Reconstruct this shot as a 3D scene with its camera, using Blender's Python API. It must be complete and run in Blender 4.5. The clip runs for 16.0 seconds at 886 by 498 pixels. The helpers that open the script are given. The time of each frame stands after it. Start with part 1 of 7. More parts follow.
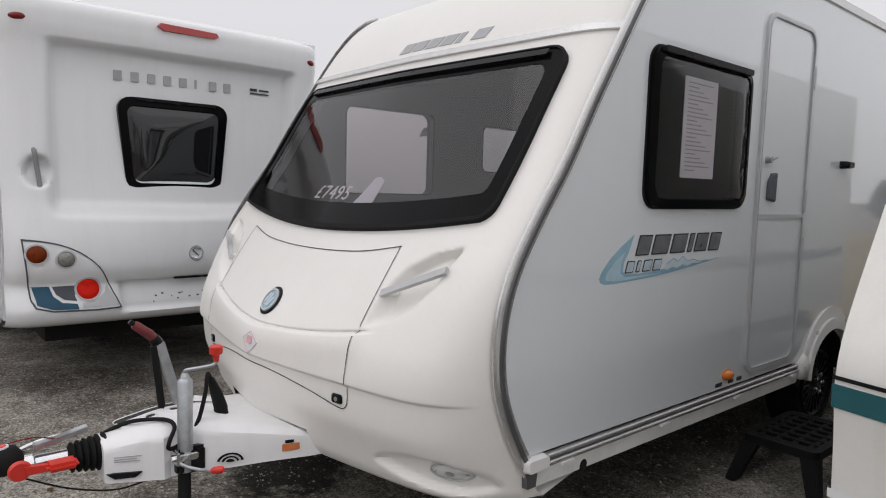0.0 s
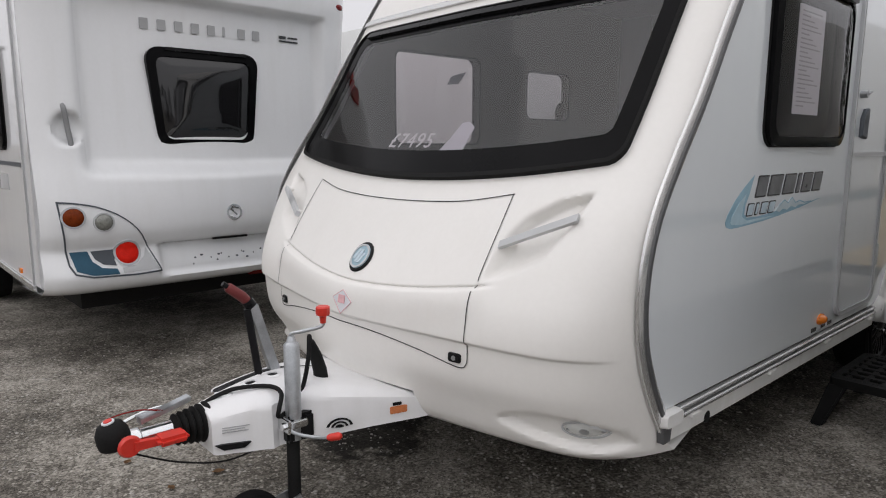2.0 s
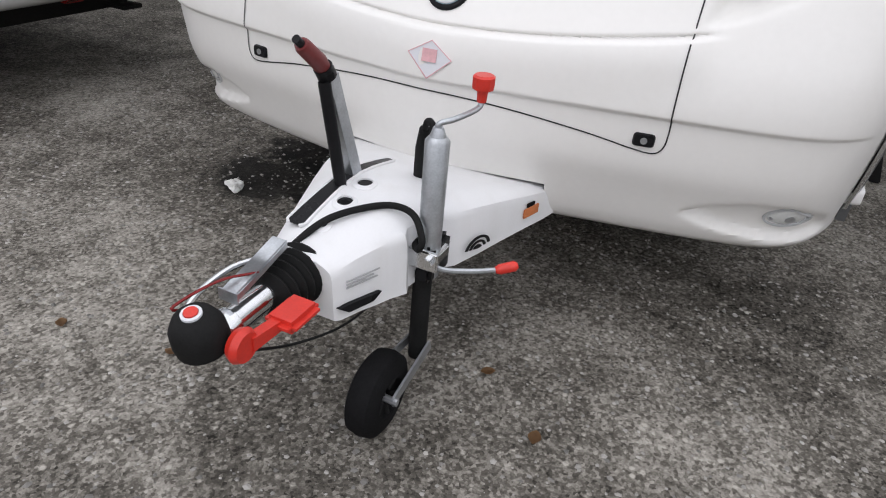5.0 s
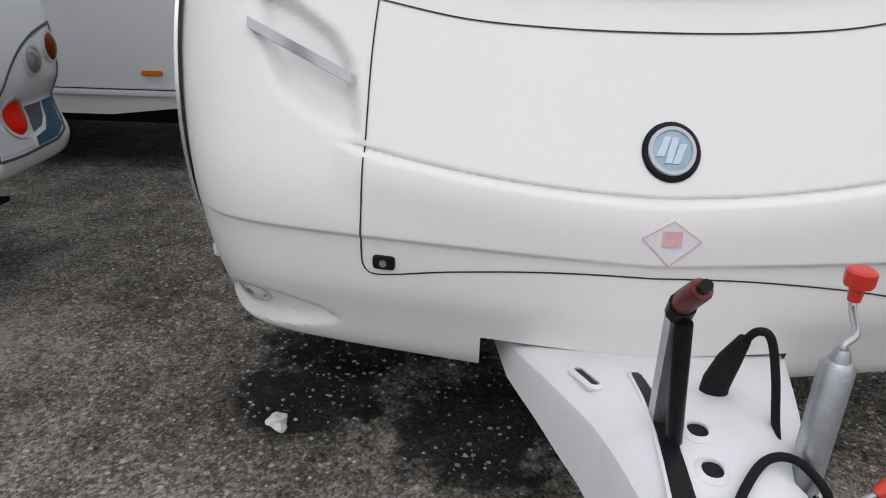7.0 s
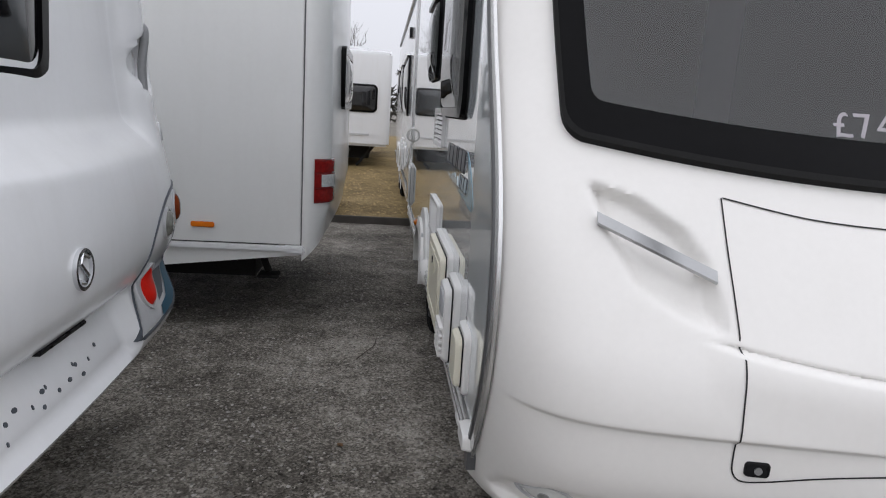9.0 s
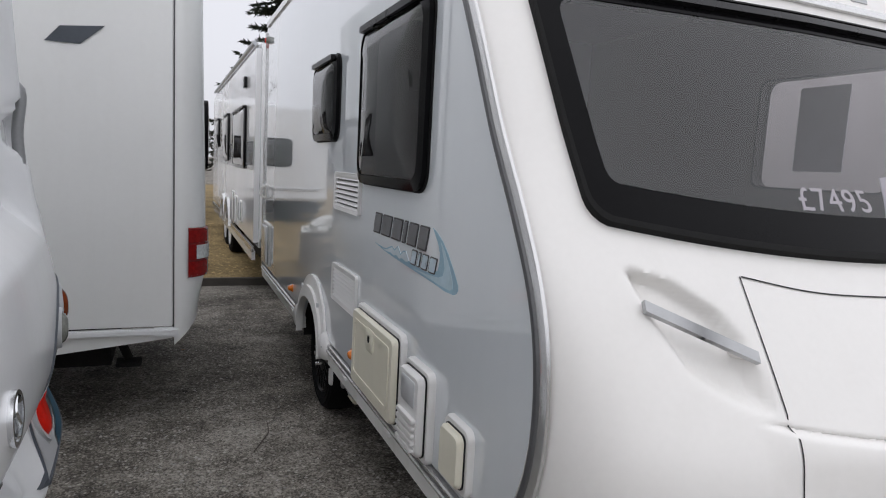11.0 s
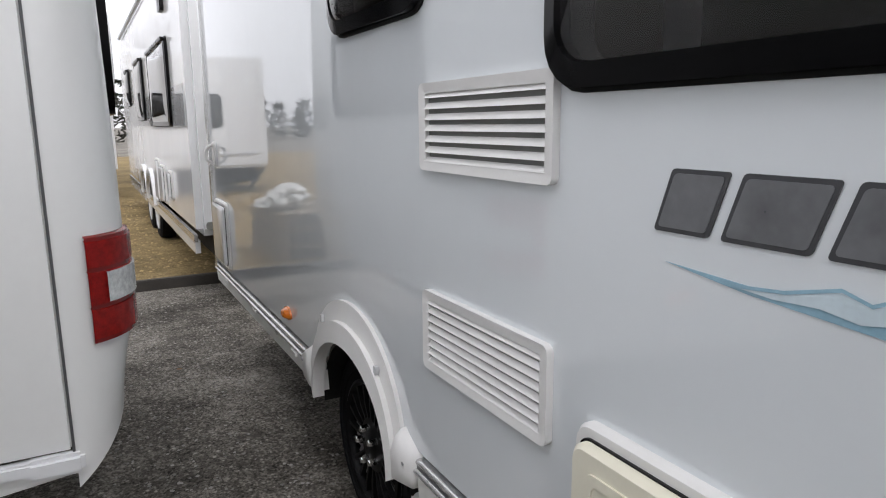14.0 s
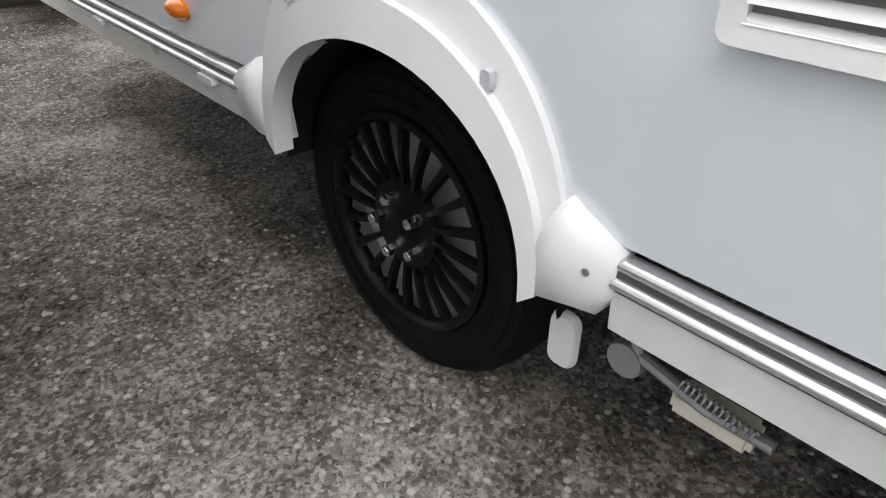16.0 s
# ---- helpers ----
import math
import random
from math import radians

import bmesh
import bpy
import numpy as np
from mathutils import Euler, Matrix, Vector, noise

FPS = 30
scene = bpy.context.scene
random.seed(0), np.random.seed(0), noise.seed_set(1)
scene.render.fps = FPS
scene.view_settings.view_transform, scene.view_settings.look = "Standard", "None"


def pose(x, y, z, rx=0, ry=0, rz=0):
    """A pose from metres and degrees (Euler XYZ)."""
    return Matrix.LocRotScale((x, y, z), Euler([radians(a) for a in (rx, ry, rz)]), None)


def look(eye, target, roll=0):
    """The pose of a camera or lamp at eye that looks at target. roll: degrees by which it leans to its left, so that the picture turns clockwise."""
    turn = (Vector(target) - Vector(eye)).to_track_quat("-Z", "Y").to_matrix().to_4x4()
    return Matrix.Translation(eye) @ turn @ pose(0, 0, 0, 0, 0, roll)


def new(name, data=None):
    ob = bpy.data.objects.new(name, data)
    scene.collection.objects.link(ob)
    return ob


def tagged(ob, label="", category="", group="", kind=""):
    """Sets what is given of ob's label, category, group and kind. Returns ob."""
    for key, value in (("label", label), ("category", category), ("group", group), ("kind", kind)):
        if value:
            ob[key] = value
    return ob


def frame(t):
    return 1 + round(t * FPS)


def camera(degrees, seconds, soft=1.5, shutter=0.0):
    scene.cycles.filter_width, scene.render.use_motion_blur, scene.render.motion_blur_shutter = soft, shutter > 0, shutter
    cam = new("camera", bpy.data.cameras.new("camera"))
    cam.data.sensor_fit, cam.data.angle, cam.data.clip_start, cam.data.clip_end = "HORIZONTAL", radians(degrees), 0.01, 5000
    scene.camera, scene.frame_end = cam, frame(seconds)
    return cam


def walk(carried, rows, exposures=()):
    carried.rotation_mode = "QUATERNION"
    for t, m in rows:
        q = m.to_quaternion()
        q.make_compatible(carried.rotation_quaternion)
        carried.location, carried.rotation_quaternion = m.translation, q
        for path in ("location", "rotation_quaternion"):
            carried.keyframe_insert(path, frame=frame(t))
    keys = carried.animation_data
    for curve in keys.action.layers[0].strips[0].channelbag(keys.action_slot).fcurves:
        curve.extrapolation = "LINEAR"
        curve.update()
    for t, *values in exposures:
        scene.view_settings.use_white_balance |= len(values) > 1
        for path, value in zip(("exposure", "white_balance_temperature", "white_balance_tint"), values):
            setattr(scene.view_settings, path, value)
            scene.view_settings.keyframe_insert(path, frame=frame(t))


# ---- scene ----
cam = camera(67.6, 16.0, soft=1.1)
PATH = [
    (0, (2.472, -0.229, 1.368), (0.959, 1.065, 1.186), 1.7),
    (0.5, (2.467, -0.239, 1.366), (0.944, 1.047, 1.199), 1.9),
    (1, (2.391, -0.289, 1.357), (0.86, 0.982, 1.152), 3.1),
    (1.5, (2.248, -0.377, 1.343), (0.778, 0.96, 1.117), 2.5),
    (2, (2.062, -0.469, 1.323), (0.599, 0.858, 1.009), 0.2),
    (2.5, (1.861, -0.594, 1.309), (0.503, 0.816, 0.899), 1.6),
    (3, (1.625, -0.719, 1.284), (0.388, 0.749, 0.724), -0.3),
    (3.5, (1.374, -0.726, 1.245), (0.166, 0.715, 0.566), -1.1),
    (3.7, (1.28, -0.71, 1.23), (0.104, 0.736, 0.504), -0.3),
    (5.8, (0.291, -0.514, 1.183), (-0.092, 1.112, 0.083), 4.2),
    (6, (0.167, -0.498, 1.19), (-0.182, 1.167, 0.138), 3.0),
    (6.5, (-0.109, -0.459, 1.212), (-0.287, 1.278, 0.238), 3.3),
    (7, (-0.353, -0.343, 1.228), (-0.456, 1.493, 0.442), 1.3),
    (7.5, (-0.604, -0.3, 1.247), (-0.702, 1.579, 0.57), 3.7),
    (8, (-0.89, -0.305, 1.267), (-0.911, 1.589, 0.624), 2.4),
    (8.5, (-1.105, -0.25, 1.264), (-1.076, 1.669, 0.703), 1.4),
    (9, (-1.341, -0.208, 1.306), (-1.141, 1.74, 0.901), 3.7),
    (9.5, (-1.586, -0.222, 1.337), (-1.024, 1.667, 0.995), 2.1),
    (10, (-1.758, -0.226, 1.353), (-1.039, 1.623, 1.101), 3.1),
    (10.2, (-1.792, -0.207, 1.365), (-1.083, 1.647, 1.119), 3.3),
    (12.3, (-1.735, 0.846, 1.372), (-0.847, 2.623, 1.144), 2.0),
    (12.5, (-1.724, 0.967, 1.365), (-0.837, 2.748, 1.162), 1.6),
    (13, (-1.7, 1.258, 1.331), (-0.829, 3.029, 1.007), 2.8),
    (13.5, (-1.715, 1.58, 1.291), (-0.785, 3.319, 0.955), 1.3),
    (14, (-1.689, 1.888, 1.245), (-0.755, 3.616, 0.871), -0.5),
    (14.5, (-1.653, 2.161, 1.206), (-0.718, 3.866, 0.738), 0.9),
    (15, (-1.655, 2.442, 1.138), (-0.58, 3.986, 0.462), 0.2),
    (15.5, (-1.651, 2.671, 1.042), (-0.511, 4.051, 0.149), -0.1),
    (16, (-1.62, 2.845, 0.884), (-0.483, 4.08, -0.203), 0.4),
]
EXPOSURES = [(0, -0.15, 6550, 13), (0.5, -0.22, 6550, 13), (1.0, -0.26, 6550, 13), (1.5, -0.22, 6550, 13), (2.5, 0.02, 6450, 13), (3.0, 0.15, 6350, 13), (3.5, 0.18, 6250, 13), (6, -0.02, 6300, 13), (7, -0.14, 6250, 13), (7.5, -0.12, 6250, 13), (9.5, 0.03, 6250, 13), (10.2, -0.02, 6250, 13), (12.3, 0.12, 6400, 13), (13.5, 0.5, 6400, 13), (14.5, 0.72, 6400, 13), (15.2, 1.08, 6400, 13), (16, 1.35, 6400, 13)]
walk(cam, [(t, look(eye, target, roll)) for t, eye, target, roll in PATH], EXPOSURES)

# ---- world and light ----
world = bpy.data.worlds.new("overcast_sky")
scene.world = world
world.use_nodes = True
wn, wl = world.node_tree.nodes, world.node_tree.links
wn.clear()
sky = wn.new("ShaderNodeTexSky")
sky.sky_type, sky.sun_disc = "NISHITA", False
sky.sun_elevation, sky.sun_rotation = radians(48), radians(200)
sky.air_density, sky.dust_density = 1.0, 4.0
grey_sky = wn.new("ShaderNodeHueSaturation")
grey_sky.inputs["Saturation"].default_value = 0.12
cloud = wn.new("ShaderNodeMixRGB")
cloud.inputs["Fac"].default_value = 0.72
cloud.inputs["Color2"].default_value = (9.6, 9.7, 10.0, 1)
wbg, wout = wn.new("ShaderNodeBackground"), wn.new("ShaderNodeOutputWorld")
wbg.inputs["Strength"].default_value = 0.105
wl.new(sky.outputs[0], grey_sky.inputs["Color"])
wl.new(grey_sky.outputs[0], cloud.inputs["Color1"])
sky_dir, sky_axes, sky_rise, sky_scale = (wn.new("ShaderNode" + k) for k in ("TexCoord", "SeparateXYZ", "MapRange", "VectorMath"))
sky_rise.inputs["From Min"].default_value, sky_rise.inputs["From Max"].default_value = 0.0, 1.0
sky_rise.inputs["To Min"].default_value, sky_rise.inputs["To Max"].default_value = 0.92, 1.22
sky_scale.operation = "SCALE"
wl.new(sky_dir.outputs["Generated"], sky_axes.inputs[0])
wl.new(sky_axes.outputs["Z"], sky_rise.inputs["Value"])
wl.new(cloud.outputs[0], sky_scale.inputs[0])
wl.new(sky_rise.outputs[0], sky_scale.inputs["Scale"])
wl.new(sky_scale.outputs[0], wbg.inputs["Color"])
wl.new(wbg.outputs[0], wout.inputs["Surface"])
sun = new("sun", bpy.data.lights.new("sun", "SUN"))
sun.data.energy, sun.data.angle, sun.data.color = 0.6, radians(110), (1.0, 0.98, 0.95)
sun.matrix_world = look((0, 0, 30), (-9, 6, 0))

# ---- materials ----
def make_mat(name, colour, rough=0.5, metal=0.0, spread=0.06, scale=6.0, fine=120.0, bump=0.0, coat=0.0, dirt=None, dirt_amount=0.0, piece=0.0, spec=0.5):
    m = bpy.data.materials.new(name)
    m.use_nodes = True
    n, l = m.node_tree.nodes, m.node_tree.links
    b = n["Principled BSDF"]
    b.inputs["Metallic"].default_value = metal
    b.inputs["Coat Weight"].default_value = coat
    b.inputs["Coat Roughness"].default_value = 0.025
    b.inputs["Specular IOR Level"].default_value = spec
    co = n.new("ShaderNodeTexCoord")
    big, small = n.new("ShaderNodeTexNoise"), n.new("ShaderNodeTexNoise")
    big.inputs["Scale"].default_value, big.inputs["Detail"].default_value = scale, 6
    small.inputs["Scale"].default_value, small.inputs["Detail"].default_value = fine, 3
    l.new(co.outputs["Object"], big.inputs["Vector"])
    l.new(co.outputs["Object"], small.inputs["Vector"])
    ramp = n.new("ShaderNodeValToRGB")
    ramp.color_ramp.elements[0].position, ramp.color_ramp.elements[1].position = 0.3, 0.7
    ramp.color_ramp.elements[0].color = (*[c * (1 - spread) for c in colour], 1)
    ramp.color_ramp.elements[1].color = (*[min(1, c * (1 + spread)) for c in colour], 1)
    add = n.new("ShaderNodeMixRGB")
    add.inputs["Fac"].default_value = 0.35
    l.new(big.outputs["Fac"], add.inputs["Color1"])
    l.new(small.outputs["Fac"], add.inputs["Color2"])
    l.new(add.outputs[0], ramp.inputs["Fac"])
    out = ramp.outputs[0]
    if dirt:
        streak = n.new("ShaderNodeTexNoise")
        mapping = n.new("ShaderNodeMapping")
        mapping.inputs["Scale"].default_value = (9, 9, 1.1)
        l.new(co.outputs["Object"], mapping.inputs["Vector"])
        l.new(mapping.outputs[0], streak.inputs["Vector"])
        streak.inputs["Scale"].default_value, streak.inputs["Detail"].default_value = 1.6, 8
        cut = n.new("ShaderNodeMapRange")
        cut.inputs["From Min"].default_value, cut.inputs["From Max"].default_value = 0.48, 0.78
        cut.inputs["To Max"].default_value = dirt_amount
        l.new(streak.outputs["Fac"], cut.inputs["Value"])
        mix = n.new("ShaderNodeMixRGB")
        mix.inputs["Color2"].default_value = (*dirt, 1)
        l.new(cut.outputs[0], mix.inputs["Fac"])
        l.new(out, mix.inputs["Color1"])
        out = mix.outputs[0]
    if piece:
        info = n.new("ShaderNodeNewGeometry")
        hsv = n.new("ShaderNodeHueSaturation")
        vary = n.new("ShaderNodeMapRange")
        vary.inputs["To Min"].default_value, vary.inputs["To Max"].default_value = 1 - piece, 1 + piece
        l.new(info.outputs["Random Per Island"], vary.inputs["Value"])
        l.new(vary.outputs[0], hsv.inputs["Value"])
        l.new(out, hsv.inputs["Color"])
        out = hsv.outputs[0]
    l.new(out, b.inputs["Base Color"])
    rr = n.new("ShaderNodeMapRange")
    rr.inputs["To Min"].default_value, rr.inputs["To Max"].default_value = max(0.02, rough * 0.8), min(1, rough * 1.2)
    l.new(big.outputs["Fac"], rr.inputs["Value"])
    l.new(rr.outputs[0], b.inputs["Roughness"])
    if bump:
        bp = n.new("ShaderNodeBump")
        bp.inputs["Strength"].default_value, bp.inputs["Distance"].default_value = bump, 0.004
        l.new(small.outputs["Fac"], bp.inputs["Height"])
        l.new(bp.outputs[0], b.inputs["Normal"])
    return m


def make_glass(name, tint, ior=1.5, gloss=0.02):
    m = bpy.data.materials.new(name)
    m.use_nodes = True
    n, l = m.node_tree.nodes, m.node_tree.links
    n.clear()
    clear, shine, mix, fres, out = (n.new("ShaderNode" + k) for k in ("BsdfTransparent", "BsdfGlossy", "MixShader", "LayerWeight", "OutputMaterial"))
    clear.inputs["Color"].default_value = (*tint, 1)
    shine.inputs["Roughness"].default_value = gloss
    fres.inputs["Blend"].default_value = 0.5
    f0 = ((ior - 1) / (ior + 1)) ** 2
    power, gloss_map = n.new("ShaderNodeMath"), n.new("ShaderNodeMapRange")
    power.operation = "POWER"
    power.inputs[1].default_value = 5.0
    gloss_map.inputs["To Min"].default_value, gloss_map.inputs["To Max"].default_value = f0, 1.0
    l.new(fres.outputs["Facing"], power.inputs[0])
    l.new(power.outputs[0], gloss_map.inputs["Value"])
    co, wob, bp = n.new("ShaderNodeTexCoord"), n.new("ShaderNodeTexNoise"), n.new("ShaderNodeBump")
    wob.inputs["Scale"].default_value = 2.2
    bp.inputs["Strength"].default_value, bp.inputs["Distance"].default_value = 0.25, 0.02
    l.new(co.outputs["Object"], wob.inputs["Vector"])
    l.new(wob.outputs["Fac"], bp.inputs["Height"])
    l.new(bp.outputs[0], shine.inputs["Normal"])
    l.new(gloss_map.outputs[0], mix.inputs[0])
    l.new(clear.outputs[0], mix.inputs[1])
    l.new(shine.outputs[0], mix.inputs[2])
    l.new(mix.outputs[0], out.inputs["Surface"])
    return m


GRP = make_mat("white_grp", (0.81, 0.795, 0.765), 0.33, spread=0.025, scale=2.5, fine=60, dirt=(0.70, 0.68, 0.62), dirt_amount=0.10)
SIDE = make_mat("pale_blue_aluminium", (0.70, 0.735, 0.755), 0.03, spread=0.012, scale=1.5, fine=20, coat=0.9, dirt=(0.60, 0.645, 0.67), dirt_amount=0.10)
WHITE = make_mat("white_paint", (0.80, 0.81, 0.82), 0.16, spread=0.02, scale=2.0, fine=40, coat=0.5, dirt=(0.68, 0.67, 0.63), dirt_amount=0.18)
STERL = make_mat("white_moulding", (0.82, 0.83, 0.84), 0.2, spread=0.02, scale=2.0, fine=50, coat=0.4, dirt=(0.66, 0.66, 0.63), dirt_amount=0.15)
PGREY = make_mat("offwhite_panel", (0.81, 0.815, 0.80), 0.22, spread=0.02, scale=2.0, fine=40, coat=0.3, dirt=(0.62, 0.62, 0.57), dirt_amount=0.08)
PLASTIC = make_mat("white_plastic", (0.75, 0.745, 0.73), 0.36, spread=0.03, scale=8, fine=150, dirt=(0.66, 0.65, 0.58), dirt_amount=0.2)
CREAM = make_mat("cream_plastic", (0.76, 0.73, 0.60), 0.4, spread=0.03, scale=8, fine=150, dirt=(0.6, 0.55, 0.42), dirt_amount=0.2)
CREAMSKIRT = make_mat("aged_skirt_paint", (0.82, 0.82, 0.80), 0.3, spread=0.04, scale=5, fine=80, dirt=(0.45, 0.44, 0.36), dirt_amount=0.3)
COVER = make_mat("white_cover_plastic", (0.78, 0.78, 0.785), 0.33, spread=0.03, scale=7, fine=200, dirt=(0.55, 0.54, 0.5), dirt_amount=0.2)
BLACK = make_mat("black_trim", (0.012, 0.012, 0.013), 0.28, spread=0.3, scale=8, fine=90, spec=0.12)
FRAMEBLK = make_mat("black_window_frame", (0.0045, 0.0045, 0.005), 0.12, spread=0.25, scale=6, fine=60, spec=0.06)
RUBBER = make_mat("black_rubber", (0.013, 0.013, 0.013), 0.75, spread=0.35, scale=14, fine=180, bump=0.2, spec=0.15)
TYRE = make_mat("tyre_rubber", (0.009, 0.009, 0.0095), 0.85, spread=0.4, scale=18, fine=160, bump=0.25, spec=0.1)
RIM = make_mat("black_wheel_trim", (0.006, 0.006, 0.0065), 0.4, spread=0.3, scale=20, fine=100, spec=0.12)
STEEL = make_mat("painted_steel", (0.42, 0.43, 0.44), 0.4, 0.7, spread=0.15, scale=15, fine=200)
GALV = make_mat("galvanised_steel", (0.46, 0.48, 0.50), 0.38, 0.85, spread=0.22, scale=24, fine=220, bump=0.06)
CHROME = make_mat("chrome", (0.72, 0.73, 0.74), 0.14, 1.0, spread=0.08, scale=20, fine=100)
ALU = make_mat("aluminium_bead", (0.66, 0.66, 0.655), 0.22, 0.75, spread=0.04, scale=10, fine=150)
INSERT = make_mat("grey_bead_insert", (0.085, 0.087, 0.09), 0.35, spread=0.15, scale=10, fine=100)
LIGHTTRIM = make_mat("light_grey_trim", (0.52, 0.53, 0.54), 0.3, spread=0.06, scale=10, fine=100)
RED = make_mat("red_plastic", (0.62, 0.035, 0.022), 0.35, spread=0.12, scale=25, fine=200)
DARKRED = make_mat("dark_red_lens", (0.20, 0.012, 0.012), 0.2, spread=0.15, scale=30, fine=90, coat=0.2, spec=0.25)
REDLENS = make_mat("red_lens", (0.70, 0.020, 0.010), 0.3, spread=0.12, scale=40, fine=160, spec=0.08)
AMBER = make_mat("amber_lens", (0.78, 0.20, 0.012), 0.2, spread=0.12, scale=40, fine=160, coat=0.6)
BROWNLENS = make_mat("dark_amber_lens", (0.17, 0.030, 0.006), 0.2, spread=0.35, scale=40, fine=160, spec=0.12)
TAILRED = make_mat("deep_red_lens", (0.24, 0.007, 0.006), 0.18, spread=0.35, scale=60, fine=260, spec=0.2)
TAILCLEAR = make_mat("ribbed_clear_lens", (0.62, 0.63, 0.62), 0.15, 0.2, spread=0.3, scale=70, fine=220, coat=0.5)
CLEARLENS = make_mat("clear_lens", (0.24, 0.245, 0.22), 0.15, 0.2, spread=0.35, scale=60, fine=200, coat=0.3)
LOGOGREY = make_mat("dark_grey_decal", (0.045, 0.046, 0.05), 0.25, spread=0.25, scale=9, fine=60)
LOGOSILVER = make_mat("silver_decal", (0.38, 0.39, 0.40), 0.3, 0.2, spread=0.08, scale=9, fine=60)
LOGOMID = make_mat("mid_grey_decal", (0.40, 0.405, 0.41), 0.35, spread=0.08)
LOGOBLUE = make_mat("blue_decal", (0.42, 0.58, 0.66), 0.2, spread=0.18, scale=5, fine=30, coat=0.5)
BLUEBAND = make_mat("dark_blue_decal", (0.03, 0.095, 0.15), 0.4, spread=0.1, scale=9, fine=60, spec=0.2)
SLATE = make_mat("slate_grey_decal", (0.085, 0.095, 0.11), 0.4, spread=0.1, scale=9, fine=60, spec=0.2)
TEAL = make_mat("teal_stripe", (0.02, 0.11, 0.13), 0.25, spread=0.1, scale=9, fine=60)
BADGEBLUE = make_mat("badge_blue", (0.30, 0.43, 0.50), 0.3, 0.1, spread=0.12, scale=40, fine=100)
PAPER = make_mat("paper", (0.72, 0.73, 0.76), 0.8, spread=0.04, scale=12, fine=120)
CHALK = make_mat("white_marker", (0.82, 0.82, 0.82), 0.8, spread=0.03)
PINK = make_mat("faded_pink_print", (0.72, 0.42, 0.44), 0.6, spread=0.15, scale=30)
ORANGE = make_mat("orange_print", (0.62, 0.20, 0.07), 0.5, spread=0.15, scale=30)
DARK = make_mat("underbody", (0.012, 0.0115, 0.011), 0.8, spread=0.4, scale=9, fine=80, bump=0.2, spec=0.22)
# Albedo set very low so the caravan's dim inside is in the colour.
INSIDE = make_mat("shade_dark_interior_board", (0.055, 0.048, 0.042), 0.6, spread=0.12, scale=5)
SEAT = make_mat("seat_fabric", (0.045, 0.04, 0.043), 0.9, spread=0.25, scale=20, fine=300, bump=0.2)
STEPBLK = make_mat("black_step_plastic", (0.010, 0.010, 0.010), 0.6, spread=0.3, scale=20, fine=200, bump=0.2, spec=0.12)
WOOD = make_mat("weathered_pallet_wood", (0.30, 0.25, 0.18), 0.8, spread=0.3, scale=9, fine=120, bump=0.3)
BARK = make_mat("bark", (0.075, 0.06, 0.05), 0.9, spread=0.35, scale=12, fine=90, bump=0.4)
NEEDLE = make_mat("conifer_needles", (0.020, 0.030, 0.016), 0.7, spread=0.4, scale=3, fine=30, piece=0.35)
LEAF = make_mat("dead_leaf", (0.16, 0.085, 0.035), 0.7, spread=0.3, scale=40, fine=200, piece=0.3)
STONE = make_mat("loose_stone", (0.27, 0.258, 0.238), 0.8, spread=0.3, scale=30, fine=300, bump=0.3, piece=0.55)
GRAVELSTONE = make_mat("golden_gravel_stone", (0.32, 0.23, 0.11), 0.8, spread=0.3, scale=20, fine=200, piece=0.5)
TISSUE = make_mat("white_tissue", (0.75, 0.75, 0.72), 0.8, spread=0.05)
GLASS = make_glass("tinted_acrylic", (0.67, 0.64, 0.67), 1.85, 0.015)
SIDEGLASS = make_glass("dark_tinted_acrylic", (0.78, 0.75, 0.76), 1.62, 0.012)
DARKGLASS = make_mat("blacked_out_acrylic", (0.010, 0.010, 0.011), 0.06, spread=0.3, scale=2, fine=10, coat=0.5)


